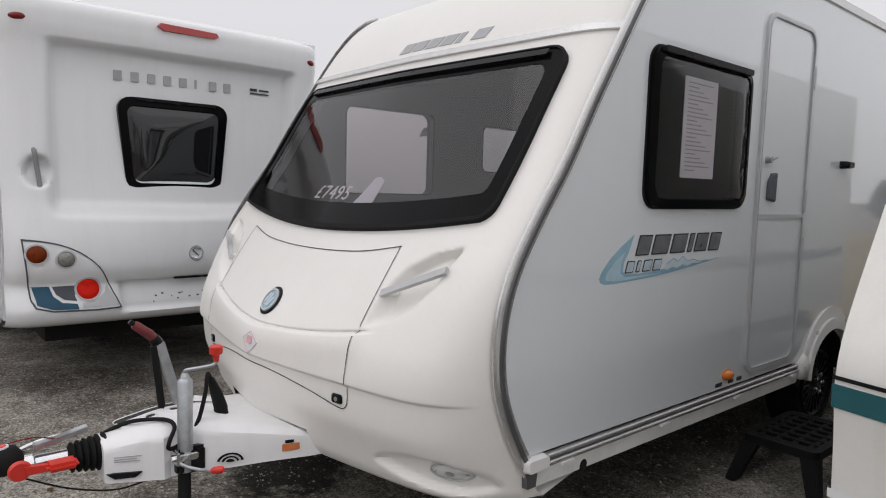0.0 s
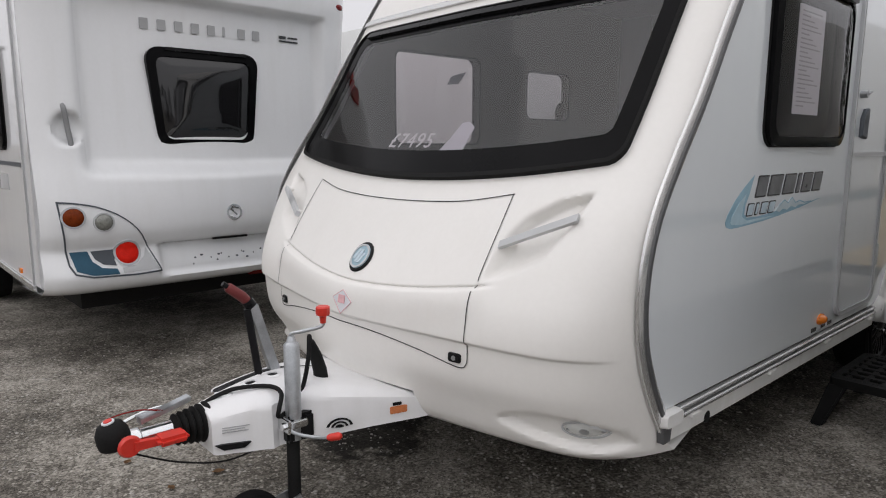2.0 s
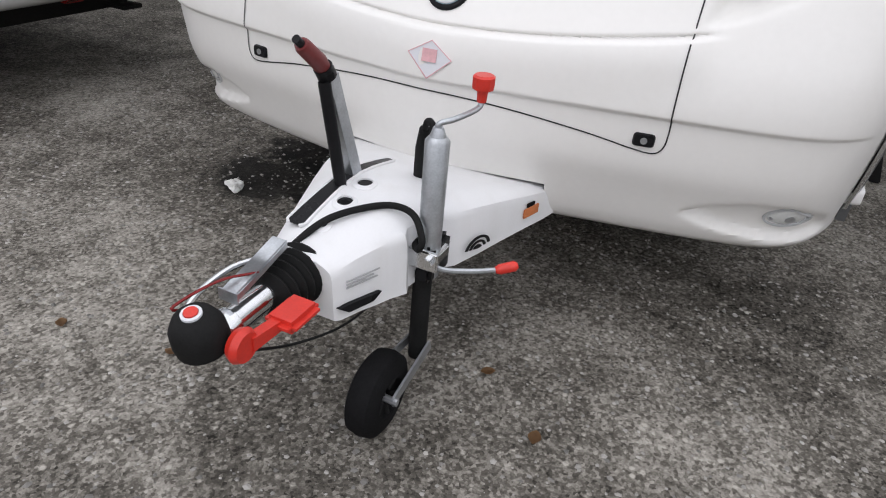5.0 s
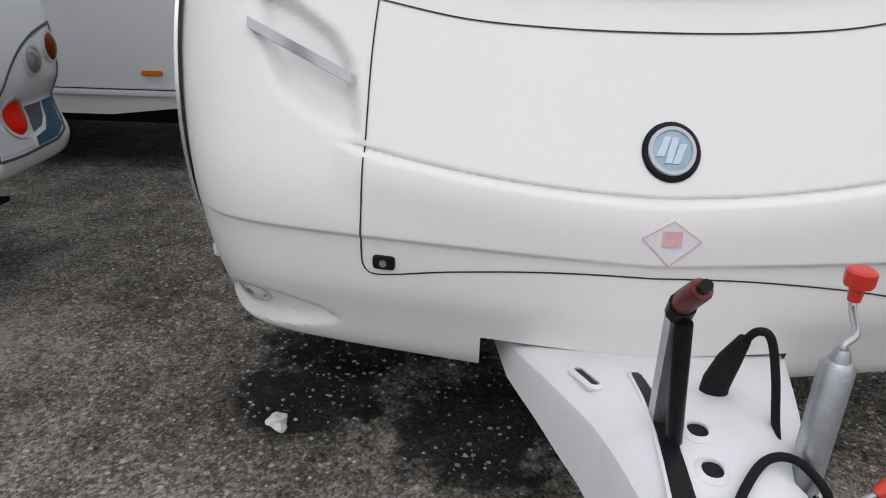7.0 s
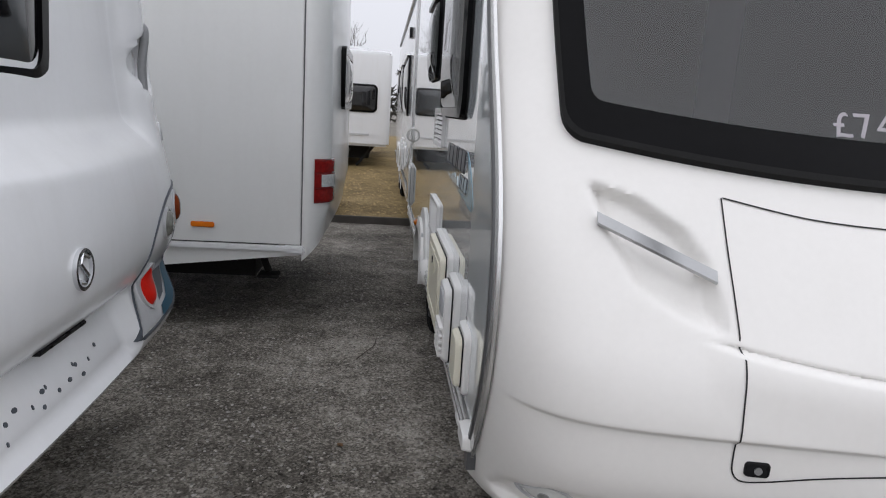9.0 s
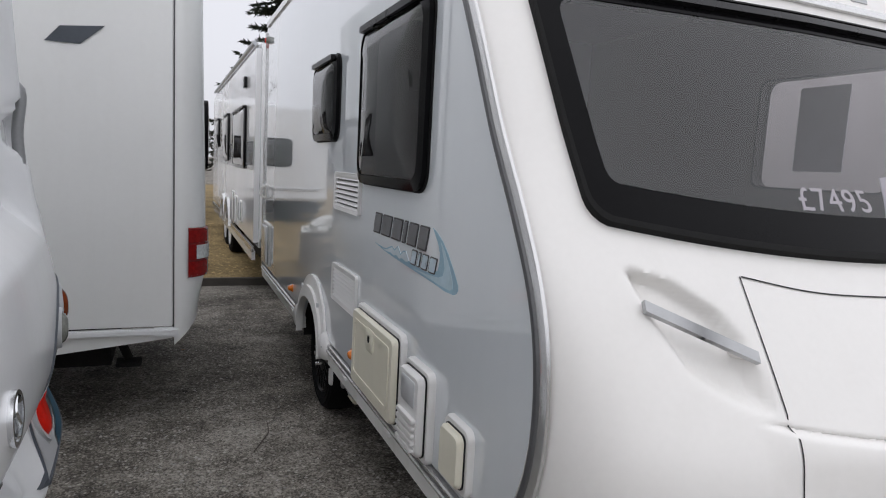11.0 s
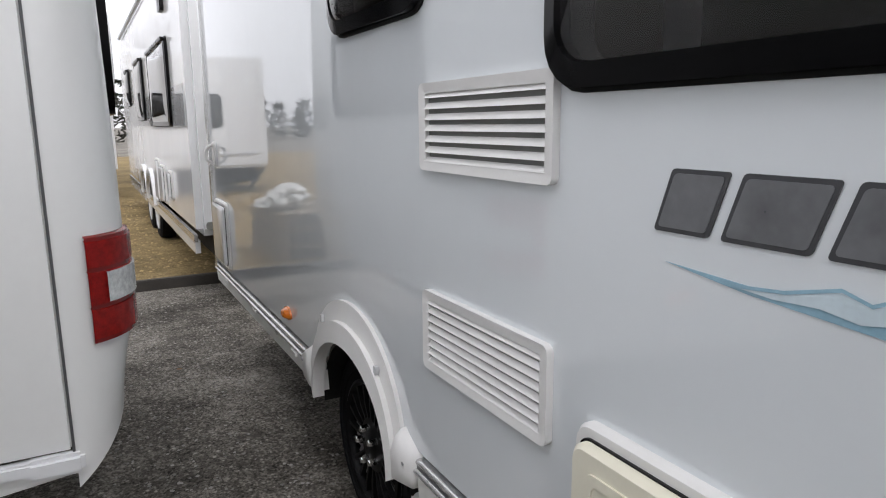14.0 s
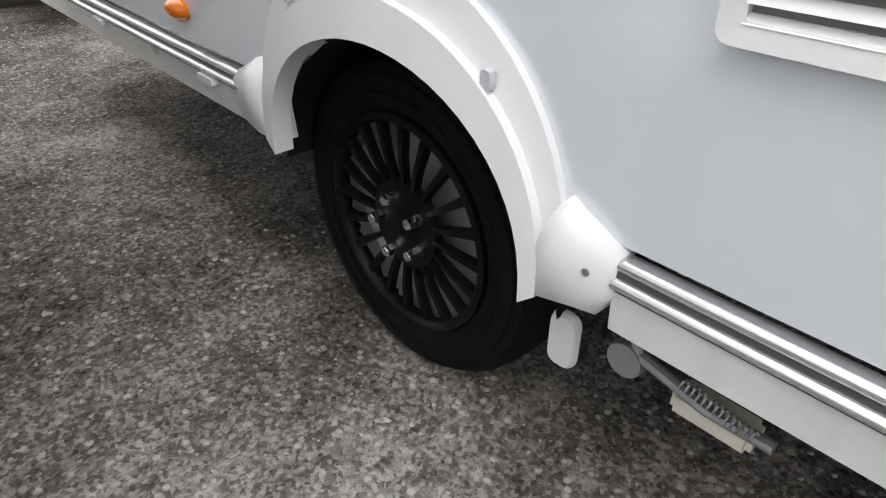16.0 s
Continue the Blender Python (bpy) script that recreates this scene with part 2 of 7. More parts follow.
def make_ground(name, dark, mid, light, wet):
    m = bpy.data.materials.new(name)
    m.use_nodes = True
    n, l = m.node_tree.nodes, m.node_tree.links
    b = n["Principled BSDF"]
    b.inputs["Specular IOR Level"].default_value = 0.08
    co = n.new("ShaderNodeTexCoord")

    def noise_at(scale, detail, rough=0.6):
        t = n.new("ShaderNodeTexNoise")
        t.inputs["Scale"].default_value, t.inputs["Detail"].default_value, t.inputs["Roughness"].default_value = scale, detail, rough
        l.new(co.outputs["Object"], t.inputs["Vector"])
        return t.outputs["Fac"]

    def math2(kind, a, c):
        t = n.new("ShaderNodeMath")
        t.operation = kind
        for i, v in ((0, a), (1, c)):
            if isinstance(v, (int, float)):
                t.inputs[i].default_value = v
            else:
                l.new(v, t.inputs[i])
        return t.outputs[0]

    vor = n.new("ShaderNodeTexVoronoi")
    vor.inputs["Scale"].default_value = 125
    l.new(co.outputs["Object"], vor.inputs["Vector"])
    bw = n.new("ShaderNodeRGBToBW")
    l.new(vor.outputs["Color"], bw.inputs[0])
    pebble = n.new("ShaderNodeTexVoronoi")
    pebble.inputs["Scale"].default_value = 46
    l.new(co.outputs["Object"], pebble.inputs["Vector"])
    pbw = n.new("ShaderNodeRGBToBW")
    l.new(pebble.outputs["Color"], pbw.inputs[0])
    pick, body = n.new("ShaderNodeMapRange"), n.new("ShaderNodeMapRange")
    pick.inputs["From Min"].default_value, pick.inputs["From Max"].default_value = 0.66, 0.86
    body.inputs["From Min"].default_value, body.inputs["From Max"].default_value = 0.42, 0.20
    l.new(pbw.outputs[0], pick.inputs["Value"])
    l.new(pebble.outputs["Distance"], body.inputs["Value"])
    stones = math2("MULTIPLY", pick.outputs[0], body.outputs[0])
    patches, blotch, grit, chips = noise_at(1.1, 7, 0.65), noise_at(7.5, 5, 0.7), noise_at(42, 5, 0.75), noise_at(200, 3)
    value = math2("ADD", math2("ADD", math2("MULTIPLY", patches, 0.42), math2("MULTIPLY", blotch, 0.20)), math2("ADD", math2("MULTIPLY", grit, 0.26), math2("ADD", math2("MULTIPLY", stones, 0.13), math2("ADD", math2("MULTIPLY", chips, 0.10), math2("MULTIPLY", bw.outputs[0], 0.15)))))
    ramp = n.new("ShaderNodeValToRGB")
    e = ramp.color_ramp.elements
    e[0].position, e[0].color = 0.44, (*dark, 1)
    e[1].position, e[1].color = 0.70, (*light, 1)
    k = e.new(0.55)
    k.color = (*mid, 1)
    l.new(value, ramp.inputs["Fac"])
    out = ramp.outputs[0]
    damp_noise = noise_at(4.5, 8, 0.7)
    for (cx, cy, r) in wet:
        gp = n.new("ShaderNodeVectorMath")
        gp.operation = "DISTANCE"
        gp.inputs[1].default_value = (cx, cy, 0)
        l.new(co.outputs["Object"], gp.inputs[0])
        edge = math2("ADD", math2("DIVIDE", gp.outputs["Value"], r), math2("MULTIPLY", damp_noise, 1.8))
        mask = n.new("ShaderNodeMapRange")
        mask.inputs["From Min"].default_value, mask.inputs["From Max"].default_value = 1.32, 1.52
        mask.inputs["To Min"].default_value, mask.inputs["To Max"].default_value = 0.86, 0.0
        l.new(edge, mask.inputs["Value"])
        mix = n.new("ShaderNodeMixRGB")
        mix.inputs["Color2"].default_value = (0.013, 0.0125, 0.012, 1)
        l.new(mask.outputs[0], mix.inputs["Fac"])
        l.new(out, mix.inputs["Color1"])
        out = mix.outputs[0]
    l.new(out, b.inputs["Base Color"])
    rr = n.new("ShaderNodeMapRange")
    rr.inputs["To Min"].default_value, rr.inputs["To Max"].default_value = 0.5, 0.95
    l.new(patches, rr.inputs["Value"])
    l.new(rr.outputs[0], b.inputs["Roughness"])
    bp = n.new("ShaderNodeBump")
    bp.inputs["Strength"].default_value, bp.inputs["Distance"].default_value = 0.9, 0.012
    l.new(value, bp.inputs["Height"])
    l.new(bp.outputs[0], b.inputs["Normal"])
    return m


ASPHALT = make_ground("worn_gravelly_asphalt", (0.021, 0.019, 0.016), (0.128, 0.117, 0.100), (0.47, 0.44, 0.39), [(-0.85, 1.35, 0.45), (-0.35, 1.25, 0.5), (-0.75, 1.75, 0.6)])
GRAVEL = make_ground("golden_gravel", (0.07, 0.048, 0.02), (0.20, 0.145, 0.065), (0.38, 0.29, 0.15), [])


# ---- builders ----
def thing(name, label, category, group="", kind="", at=(0, 0, 0)):
    ob = new(name)
    ob.location = at
    ob.empty_display_size = 0.1
    bpy.context.view_layer.update()
    return tagged(ob, label, category, group, kind)


def link_mesh(name, bm, mat, smooth=40):
    me = bpy.data.meshes.new(name)
    bmesh.ops.recalc_face_normals(bm, faces=bm.faces)
    bm.to_mesh(me)
    bm.free()
    for p in me.polygons:
        p.use_smooth = smooth > 0
    if smooth > 0:
        me.set_sharp_from_angle(angle=radians(smooth))
    me.materials.append(mat)
    return new(name, me)


def part(name, bm, mat, parent, label="", smooth=40):
    ob = link_mesh(name, bm, mat, smooth)
    ob.parent = parent
    bpy.context.view_layer.update()
    ob.matrix_parent_inverse = parent.matrix_world.inverted()
    return tagged(ob, label)


def solo(name, bm, mat, label, category, group="", kind="", smooth=40):
    return tagged(link_mesh(name, bm, mat, smooth), label, category, group, kind)


def B():
    return bmesh.new()


def box(bm, x0, x1, y0, y1, z0, z1, bevel=0.0):
    geo = bmesh.ops.create_cube(bm, size=1, matrix=Matrix.LocRotScale(((x0 + x1) / 2, (y0 + y1) / 2, (z0 + z1) / 2), None, (abs(x1 - x0), abs(y1 - y0), abs(z1 - z0))))
    if bevel:
        edges = {e for v in geo["verts"] for e in v.link_edges}
        bmesh.ops.bevel(bm, geom=list(edges), offset=bevel, segments=2, affect="EDGES")
    return bm


def rrect(u0, v0, u1, v1, r, n=5):
    pts = []
    for cx, cy, a0 in ((u1 - r, v1 - r, 0), (u0 + r, v1 - r, 90), (u0 + r, v0 + r, 180), (u1 - r, v0 + r, 270)):
        for i in range(n + 1):
            a = radians(a0 + 90 * i / n)
            pts.append((cx + r * math.cos(a), cy + r * math.sin(a)))
    return pts


def ellipse(cu, cv, a, b, n=24, turn=0):
    c, s = math.cos(radians(turn)), math.sin(radians(turn))
    pts = [(a * math.cos(2 * math.pi * i / n), b * math.sin(2 * math.pi * i / n)) for i in range(n)]
    return [(cu + p * c - q * s, cv + p * s + q * c) for p, q in pts]


def prism(bm, outline, d0, d1, mp, inset=0.0):
    """A slab over a flat outline, from depth d0 to d1; inset narrows its outer face to round its edge."""
    cu, cv = sum(p[0] for p in outline) / len(outline), sum(p[1] for p in outline) / len(outline)
    rings = [[bm.verts.new(mp(u, v, d0)) for u, v in outline]]
    if inset:
        rings.append([bm.verts.new(mp(u, v, d0 + (d1 - d0) * 0.6)) for u, v in outline])
    top = []
    for u, v in outline:
        k = math.hypot(u - cu, v - cv) or 1
        top.append(bm.verts.new(mp(u - (u - cu) / k * inset, v - (v - cv) / k * inset, d1)))
    rings.append(top)
    for a, c in zip(rings, rings[1:]):
        for i in range(len(outline)):
            j = (i + 1) % len(outline)
            bm.faces.new((a[i], a[j], c[j], c[i]))
    bm.faces.new(rings[0])
    bm.faces.new(rings[-1])
    return bm


def ring(bm, outer, inner, d0, d1, mp, mid=None):
    """A frame between two outlines of as many points."""
    loops = [[bm.verts.new(mp(u, v, d0)) for u, v in outer], [bm.verts.new(mp(u, v, d1)) for u, v in outer],
             [bm.verts.new(mp(u, v, d1 if mid is None else mid)) for u, v in inner], [bm.verts.new(mp(u, v, d0)) for u, v in inner]]
    for a, c in zip(loops, loops[1:] + loops[:1]):
        for i in range(len(outer)):
            j = (i + 1) % len(outer)
            bm.faces.new((a[i], a[j], c[j], c[i]))
    return bm


def pillow(bm, outline, d0, rise, mp, steps=4):
    """A domed pane over an outline."""
    cu, cv = sum(p[0] for p in outline) / len(outline), sum(p[1] for p in outline) / len(outline)
    prev = None
    for k in range(steps):
        f = 1 - k / steps
        h = d0 + rise * (1 - f ** 4)
        cur = [bm.verts.new(mp(cu + (u - cu) * f, cv + (v - cv) * f, h)) for u, v in outline]
        if prev:
            for i in range(len(outline)):
                j = (i + 1) % len(outline)
                bm.faces.new((prev[i], prev[j], cur[j], cur[i]))
        prev = cur
    bm.faces.new(prev)
    return bm


def dense(pts, step=0.025):
    """The same closed outline with points no more than step apart."""
    out = []
    for (u0, v0), (u1, v1) in zip(pts, pts[1:] + pts[:1]):
        n = max(1, math.ceil(math.hypot(u1 - u0, v1 - v0) / step))
        out += [(u0 + (u1 - u0) * i / n, v0 + (v1 - v0) * i / n) for i in range(n)]
    return out


def decal_fill(bm, pts, d, mp):
    """A thin decal that follows a curved surface: filled flat, cut small, then laid on it."""
    loop = dense(pts, 0.02)
    vs = [bm.verts.new((u, v, 0)) for u, v in loop]
    bmesh.ops.triangle_fill(bm, use_beauty=True, edges=[bm.edges.new((vs[i], vs[(i + 1) % len(vs)])) for i in range(len(vs))])
    bmesh.ops.subdivide_edges(bm, edges=bm.edges[:], cuts=2, use_grid_fill=True)
    for v in bm.verts:
        v.co = mp(v.co.x, v.co.y, d)
    return bm


def tube(bm, pts, r, seg=10, cap=True):
    pts = [Vector(p) for p in pts]
    rad = r if isinstance(r, (list, tuple)) else [r] * len(pts)
    rings, up = [], None
    for i, p in enumerate(pts):
        d = (pts[min(i + 1, len(pts) - 1)] - pts[max(i - 1, 0)]).normalized()
        if up is None:
            up = d.orthogonal().normalized()
        up = (up - d * up.dot(d)).normalized()
        side = d.cross(up)
        rings.append([bm.verts.new(p + (up * math.cos(2 * math.pi * k / seg) + side * math.sin(2 * math.pi * k / seg)) * rad[i]) for k in range(seg)])
    for a, c in zip(rings, rings[1:]):
        for k in range(seg):
            bm.faces.new((a[k], a[(k + 1) % seg], c[(k + 1) % seg], c[k]))
    if cap:
        bm.faces.new(rings[0])
        bm.faces.new(rings[-1])
    return bm


def smooth_path(pts, n=6):
    pts = [Vector(p) for p in pts]
    out = []
    for i in range(len(pts) - 1):
        p0, p1, p2, p3 = pts[max(i - 1, 0)], pts[i], pts[i + 1], pts[min(i + 2, len(pts) - 1)]
        for k in range(n):
            t = k / n
            out.append(0.5 * ((2 * p1) + (p2 - p0) * t + (2 * p0 - 5 * p1 + 4 * p2 - p3) * t * t + (3 * p1 - p0 - 3 * p2 + p3) * t ** 3))
    return out + [pts[-1]]


def lathe(bm, profile, m, seg=32):
    """Turns (radius, height) pairs round the z axis of m."""
    rings = []
    for r, h in profile:
        if r < 1e-5:
            rings.append([bm.verts.new(m @ Vector((0, 0, h)))])
        else:
            rings.append([bm.verts.new(m @ Vector((r * math.cos(2 * math.pi * k / seg), r * math.sin(2 * math.pi * k / seg), h))) for k in range(seg)])
    for a, c in zip(rings, rings[1:]):
        for k in range(seg):
            q = [a[k % len(a)], a[(k + 1) % seg % len(a)], c[(k + 1) % seg % len(c)], c[k % len(c)]]
            q = list(dict.fromkeys(q))
            if len(q) > 2:
                bm.faces.new(q)
    return bm


def sheet(bm, outline, holes, thick, mp):
    """A wall with openings, given a thickness inwards."""
    edges = []
    for loop in [outline, *holes]:
        vs = [bm.verts.new(mp(u, v, 0)) for u, v in loop]
        edges += [bm.edges.new((vs[i], vs[(i + 1) % len(vs)])) for i in range(len(vs))]
    bmesh.ops.triangle_fill(bm, use_beauty=True, edges=edges)
    a, c = Vector(mp(0, 0, 0)), Vector(mp(0, 0, -thick))
    out = bmesh.ops.extrude_face_region(bm, geom=bm.faces[:])
    bmesh.ops.translate(bm, vec=c - a, verts=[g for g in out["geom"] if isinstance(g, bmesh.types.BMVert)])
    return bm


def interp(x, xs, ys):
    """A smooth curve through given places."""
    i = int(np.clip(np.searchsorted(xs, x) - 1, 0, len(xs) - 2))
    t = (x - xs[i]) / (xs[i + 1] - xs[i])
    t = min(max(t, 0.0), 1.0)
    h = xs[i + 1] - xs[i]

    def slope(j):
        if j <= 0 or j >= len(xs) - 1:
            j0, j1 = (0, 1) if j <= 0 else (len(xs) - 2, len(xs) - 1)
            return (ys[j1] - ys[j0]) / (xs[j1] - xs[j0])
        return (ys[j + 1] - ys[j - 1]) / (xs[j + 1] - xs[j - 1])
    a, c = slope(i) * h, slope(i + 1) * h
    return (2 * t ** 3 - 3 * t * t + 1) * ys[i] + (t ** 3 - 2 * t * t + t) * a + (-2 * t ** 3 + 3 * t * t) * ys[i + 1] + (t ** 3 - t * t) * c


def sstep(a, c, x):
    t = min(max((x - a) / (c - a), 0), 1)
    return t * t * (3 - 2 * t)


def inside_depth(p, poly):
    """Signed distance to a polygon's edge, positive inside."""
    x, y = p
    best, inn = 9.0, False
    for (x0, y0), (x1, y1) in zip(poly, poly[1:] + poly[:1]):
        dx, dy = x1 - x0, y1 - y0
        t = min(max(((x - x0) * dx + (y - y0) * dy) / (dx * dx + dy * dy), 0), 1)
        best = min(best, math.hypot(x - x0 - t * dx, y - y0 - t * dy))
        if (y0 > y) != (y1 > y) and x < x0 + (y - y0) / (y1 - y0) * dx:
            inn = not inn
    return best if inn else -best


# ---- ground ----
bm = B()
N = 70
xs = [-400, -120, -40, -20, -10] + [-6 + 0.2 * i for i in range(61)] + [10, 20, 40, 120, 400]
ys = [-400, -120, -40, -15, -6] + [-3 + 0.2 * i for i in range(86)] + [20, 40, 120, 400]


def ground_height(x, y):
    return 0.010 * noise.noise((x * 0.9, y * 0.9, 0)) + 0.004 * noise.noise((x * 3.1, y * 3.1, 4))


grid = [[bm.verts.new((x, y, ground_height(x, y) - 0.004)) for x in xs] for y in ys]
for j in range(len(ys) - 1):
    for i in range(len(xs) - 1):
        bm.faces.new((grid[j][i], grid[j][i + 1], grid[j + 1][i + 1], grid[j + 1][i]))
solo("ground", bm, ASPHALT, "worn grey gravelly asphalt yard with damp dark patches", "ground", kind="structure", smooth=180)

bm = B()
gx = [-14 + 0.4 * i for i in range(71)]
gy = [7.36 + 0.4 * i for i in range(60)]
grid = [[bm.verts.new((x, y, 0.055 + 0.02 * noise.noise((x * 1.3, y * 1.3, 7)))) for x in gx] for y in gy]
for j in range(len(gy) - 1):
    for i in range(len(gx) - 1):
        bm.faces.new((grid[j][i], grid[j][i + 1], grid[j + 1][i + 1], grid[j + 1][i]))
solo("gravel_area", bm, GRAVEL, "raised bed of golden brown gravel under parked caravans", "gravel", kind="structure", smooth=180)
bm = B()
for i in range(9):
    box(bm, -12 + 2.4 * i, -12 + 2.4 * i + 2.39, 7.30, 7.36, -0.05, 0.075 + 0.006 * (i % 3), 0.008)
solo("kerb", bm, make_mat("damp_kerb_timber", (0.075, 0.068, 0.06), 0.8, spread=0.3, bump=0.3), "low dark edging boards along the gravel", "kerb", kind="structure")


# ---- the main caravan ----
HALF = 1.07
EDGE_Z = [0.36, 0.45, 0.55, 0.70, 0.83, 0.98, 1.118, 1.275, 1.46, 1.67, 1.86, 2.055, 2.2, 2.32, 2.40, 2.46]
EDGE_Y = [1.42, 1.37, 1.305, 1.235, 1.21, 1.22, 1.265, 1.36, 1.49, 1.615, 1.735, 1.86, 1.965, 2.08, 2.22, 2.5]
MID_Z = [0.36, 0.40, 0.48, 0.58, 0.695, 0.80, 0.898, 1.155, 1.275, 1.5, 1.86, 1.95, 2.06, 2.2, 2.32, 2.40, 2.46]
MID_Y = [0.95, 0.925, 0.90, 0.87, 0.865, 0.90, 0.964, 1.155, 1.25, 1.40, 1.62, 1.67, 1.74, 1.86, 2.0, 2.16, 2.45]
RECESS = [(0.890, 1.180), (0.777, 1.150), (0.680, 1.090), (0.635, 1.03), (0.618, 0.95), (0.612, 0.885), (0.711, 0.922), (0.796, 0.972), (0.846, 1.062)]
LAMPWELL = [(1.035, 0.395), (1.01, 0.455), (0.93, 0.50), (0.83, 0.505), (0.73, 0.48), (0.665, 0.445), (0.76, 0.408), (0.88, 0.385), (0.97, 0.375)]


def plain_front(x, z):
    s = min(abs(x) / HALF, 1.0)
    e, c = interp(z, EDGE_Z, EDGE_Y), interp(z, MID_Z, MID_Y)
    return c + (e - c) * (0.45 * s ** 1.25 + 0.55 * s ** 14)


def smile(x):
    return 0.815 + 0.055 * (abs(x) / 0.59) ** 2


def band(x):
    return 0.689 + 0.008 * min(abs(x), 0.9)


def front_y(x, z):
    y, a = plain_front(x, z), abs(x)
    fade = 1 - sstep(0.95, 1.05, a)
    drop = smile(x) - z
    reach = 1 - sstep(0.60, 0.68, a)
    if -0.03 < drop < 0.14:
        y -= 0.015 * sstep(-0.003, 0.009, drop) * (1 - sstep(0.01, 0.13, drop)) * reach
        y += 0.011 * math.exp(-(drop / 0.0045) ** 2) * reach
    low = band(x) - z
    y += 0.004 * math.exp(-(low / 0.004) ** 2) * fade
    y += 0.015 * sstep(-0.003, 0.007, low) * (1 - sstep(0.01, 0.16, low)) * fade
    if 0.58 < a < 0.92 and 0.86 < z < 1.2:
        y += 0.050 * sstep(-0.004, 0.029, inside_depth((a, z), RECESS))
    if 0.6 < a and z < 0.53:
        y += 0.040 * sstep(-0.003, 0.020, inside_depth((a, z), LAMPWELL))
    return y


def on_front(u, v, d):
    """A place on the front panel, d metres proud of it."""
    e = 0.004
    y = front_y(u, v)
    nx, nz = (front_y(u + e, v) - front_y(u - e, v)) / (2 * e), (front_y(u, v + e) - front_y(u, v - e)) / (2 * e)
    k = Vector((nx, -1, nz)).normalized() * d
    return Vector((u, y, v)) + k


def on_plain(u, v, d):
    e = 0.004
    y = plain_front(u, v)
    nx, nz = (plain_front(u + e, v) - plain_front(u - e, v)) / (2 * e), (plain_front(u, v + e) - plain_front(u, v - e)) / (2 * e)
    return Vector((u, y, v)) + Vector((nx, -1, nz)).normalized() * d


def window_loop(k, n=24):
    """The front window's outline; k runs from 0 at the frame's outside to 1 at the pane's edge."""
    side, top, low, bend = 0.928 - 0.072 * k, 1.888 - 0.062 * k, 1.187 + 0.103 * k, 0.095 - 0.013 * k
    r_top, r_low = 0.085 - 0.03 * k, 0.060 - 0.025 * k
    pts = [(-side + r_top + (2 * side - 2 * r_top) * i / (n - 1), top) for i in range(n)]
    pts += [(side - r_top + r_top * math.sin(a), top - r_top + r_top * math.cos(a)) for a in np.linspace(0, math.pi / 2, 6)[1:]]
    reach = side - r_low
    foot = low + bend * reach ** 2 + r_low
    pts += [(side, top - r_top + (foot - top + r_top) * t) for t in np.linspace(0, 1, 7)[1:]]
    pts += [(reach + r_low * math.cos(a), foot - r_low * math.sin(a)) for a in np.linspace(0, math.pi / 2, 6)[1:]]
    pts += [(u, low + bend * u * u) for u in np.linspace(reach, -reach, 2 * n)[1:]]
    pts += [(-reach - r_low * math.sin(a), foot - r_low * math.cos(a)) for a in np.linspace(0, math.pi / 2, 6)[1:]]
    pts += [(-side, top - r_top + (foot - top + r_top) * t) for t in np.linspace(1, 0, 7)[1:]]
    pts += [(-side + r_top - r_top * math.cos(a), top - r_top + r_top * math.sin(a)) for a in np.linspace(0, math.pi / 2, 6)[1:-1]]
    return pts


caravan = thing("caravan", "white touring caravan with pale blue sides, parked on the yard", "caravan")
cols = sorted({round(s * c, 4) for s in (-1, 1) for c in [0.0225 * i for i in range(26)] + [0.58 + 0.012 * i for i in range(32)] + [0.96, 0.98, 1.0, 1.015, 1.03, 1.04, 1.048, 1.055, 1.061, 1.066, 1.07]})
rows = [0.365 + 0.0105 * i for i in range(27)] + [0.645 + 0.0055 * i for i in range(6)] + [0.678 + 0.0032 * i for i in range(9)] + [0.709 + 0.009 * i for i in range(11)] + [0.806 + 0.0032 * i for i in range(24)] + [0.886 + 0.009 * i for i in range(3)] + [0.9135 + 0.0105 * i for i in range(34)] + [1.28 + 0.03 * i for i in range(40)]
hole = window_loop(0.5)
bm = B()
front = [[bm.verts.new((x, front_y(x, z), z)) for x in cols] for z in rows]
for j in range(len(rows) - 1):
    for i in range(len(cols) - 1):
        cx, cz = (cols[i] + cols[i + 1]) / 2, (rows[j] + rows[j + 1]) / 2
        if abs(cx) < 0.33 and cz < 0.462:
            continue
        if cz > 1.15 and inside_depth((cx, cz), hole) > 0:
            continue
        bm.faces.new((front[j][i], front[j][i + 1], front[j + 1][i + 1], front[j + 1][i]))
under = [bm.verts.new((x, front_y(x, 0.365) + 0.03, 0.345)) for x in cols]
under2 = [bm.verts.new((x * 0.96, max(1.5, front_y(x, 0.365) + 0.3), 0.37)) for x in cols]
for i in range(len(cols) - 1):
    if abs(cols[i] + cols[i + 1]) / 2 > 0.33:
        bm.faces.new((front[0][i], under[i], under[i + 1], front[0][i + 1]))
        bm.faces.new((under[i], under2[i], under2[i + 1], under[i + 1]))
for v in [v for v in bm.verts if not v.link_faces]:
    bm.verts.remove(v)
panel = part("front_panel", bm, GRP, caravan, "cream-white moulded front panel", smooth=60)

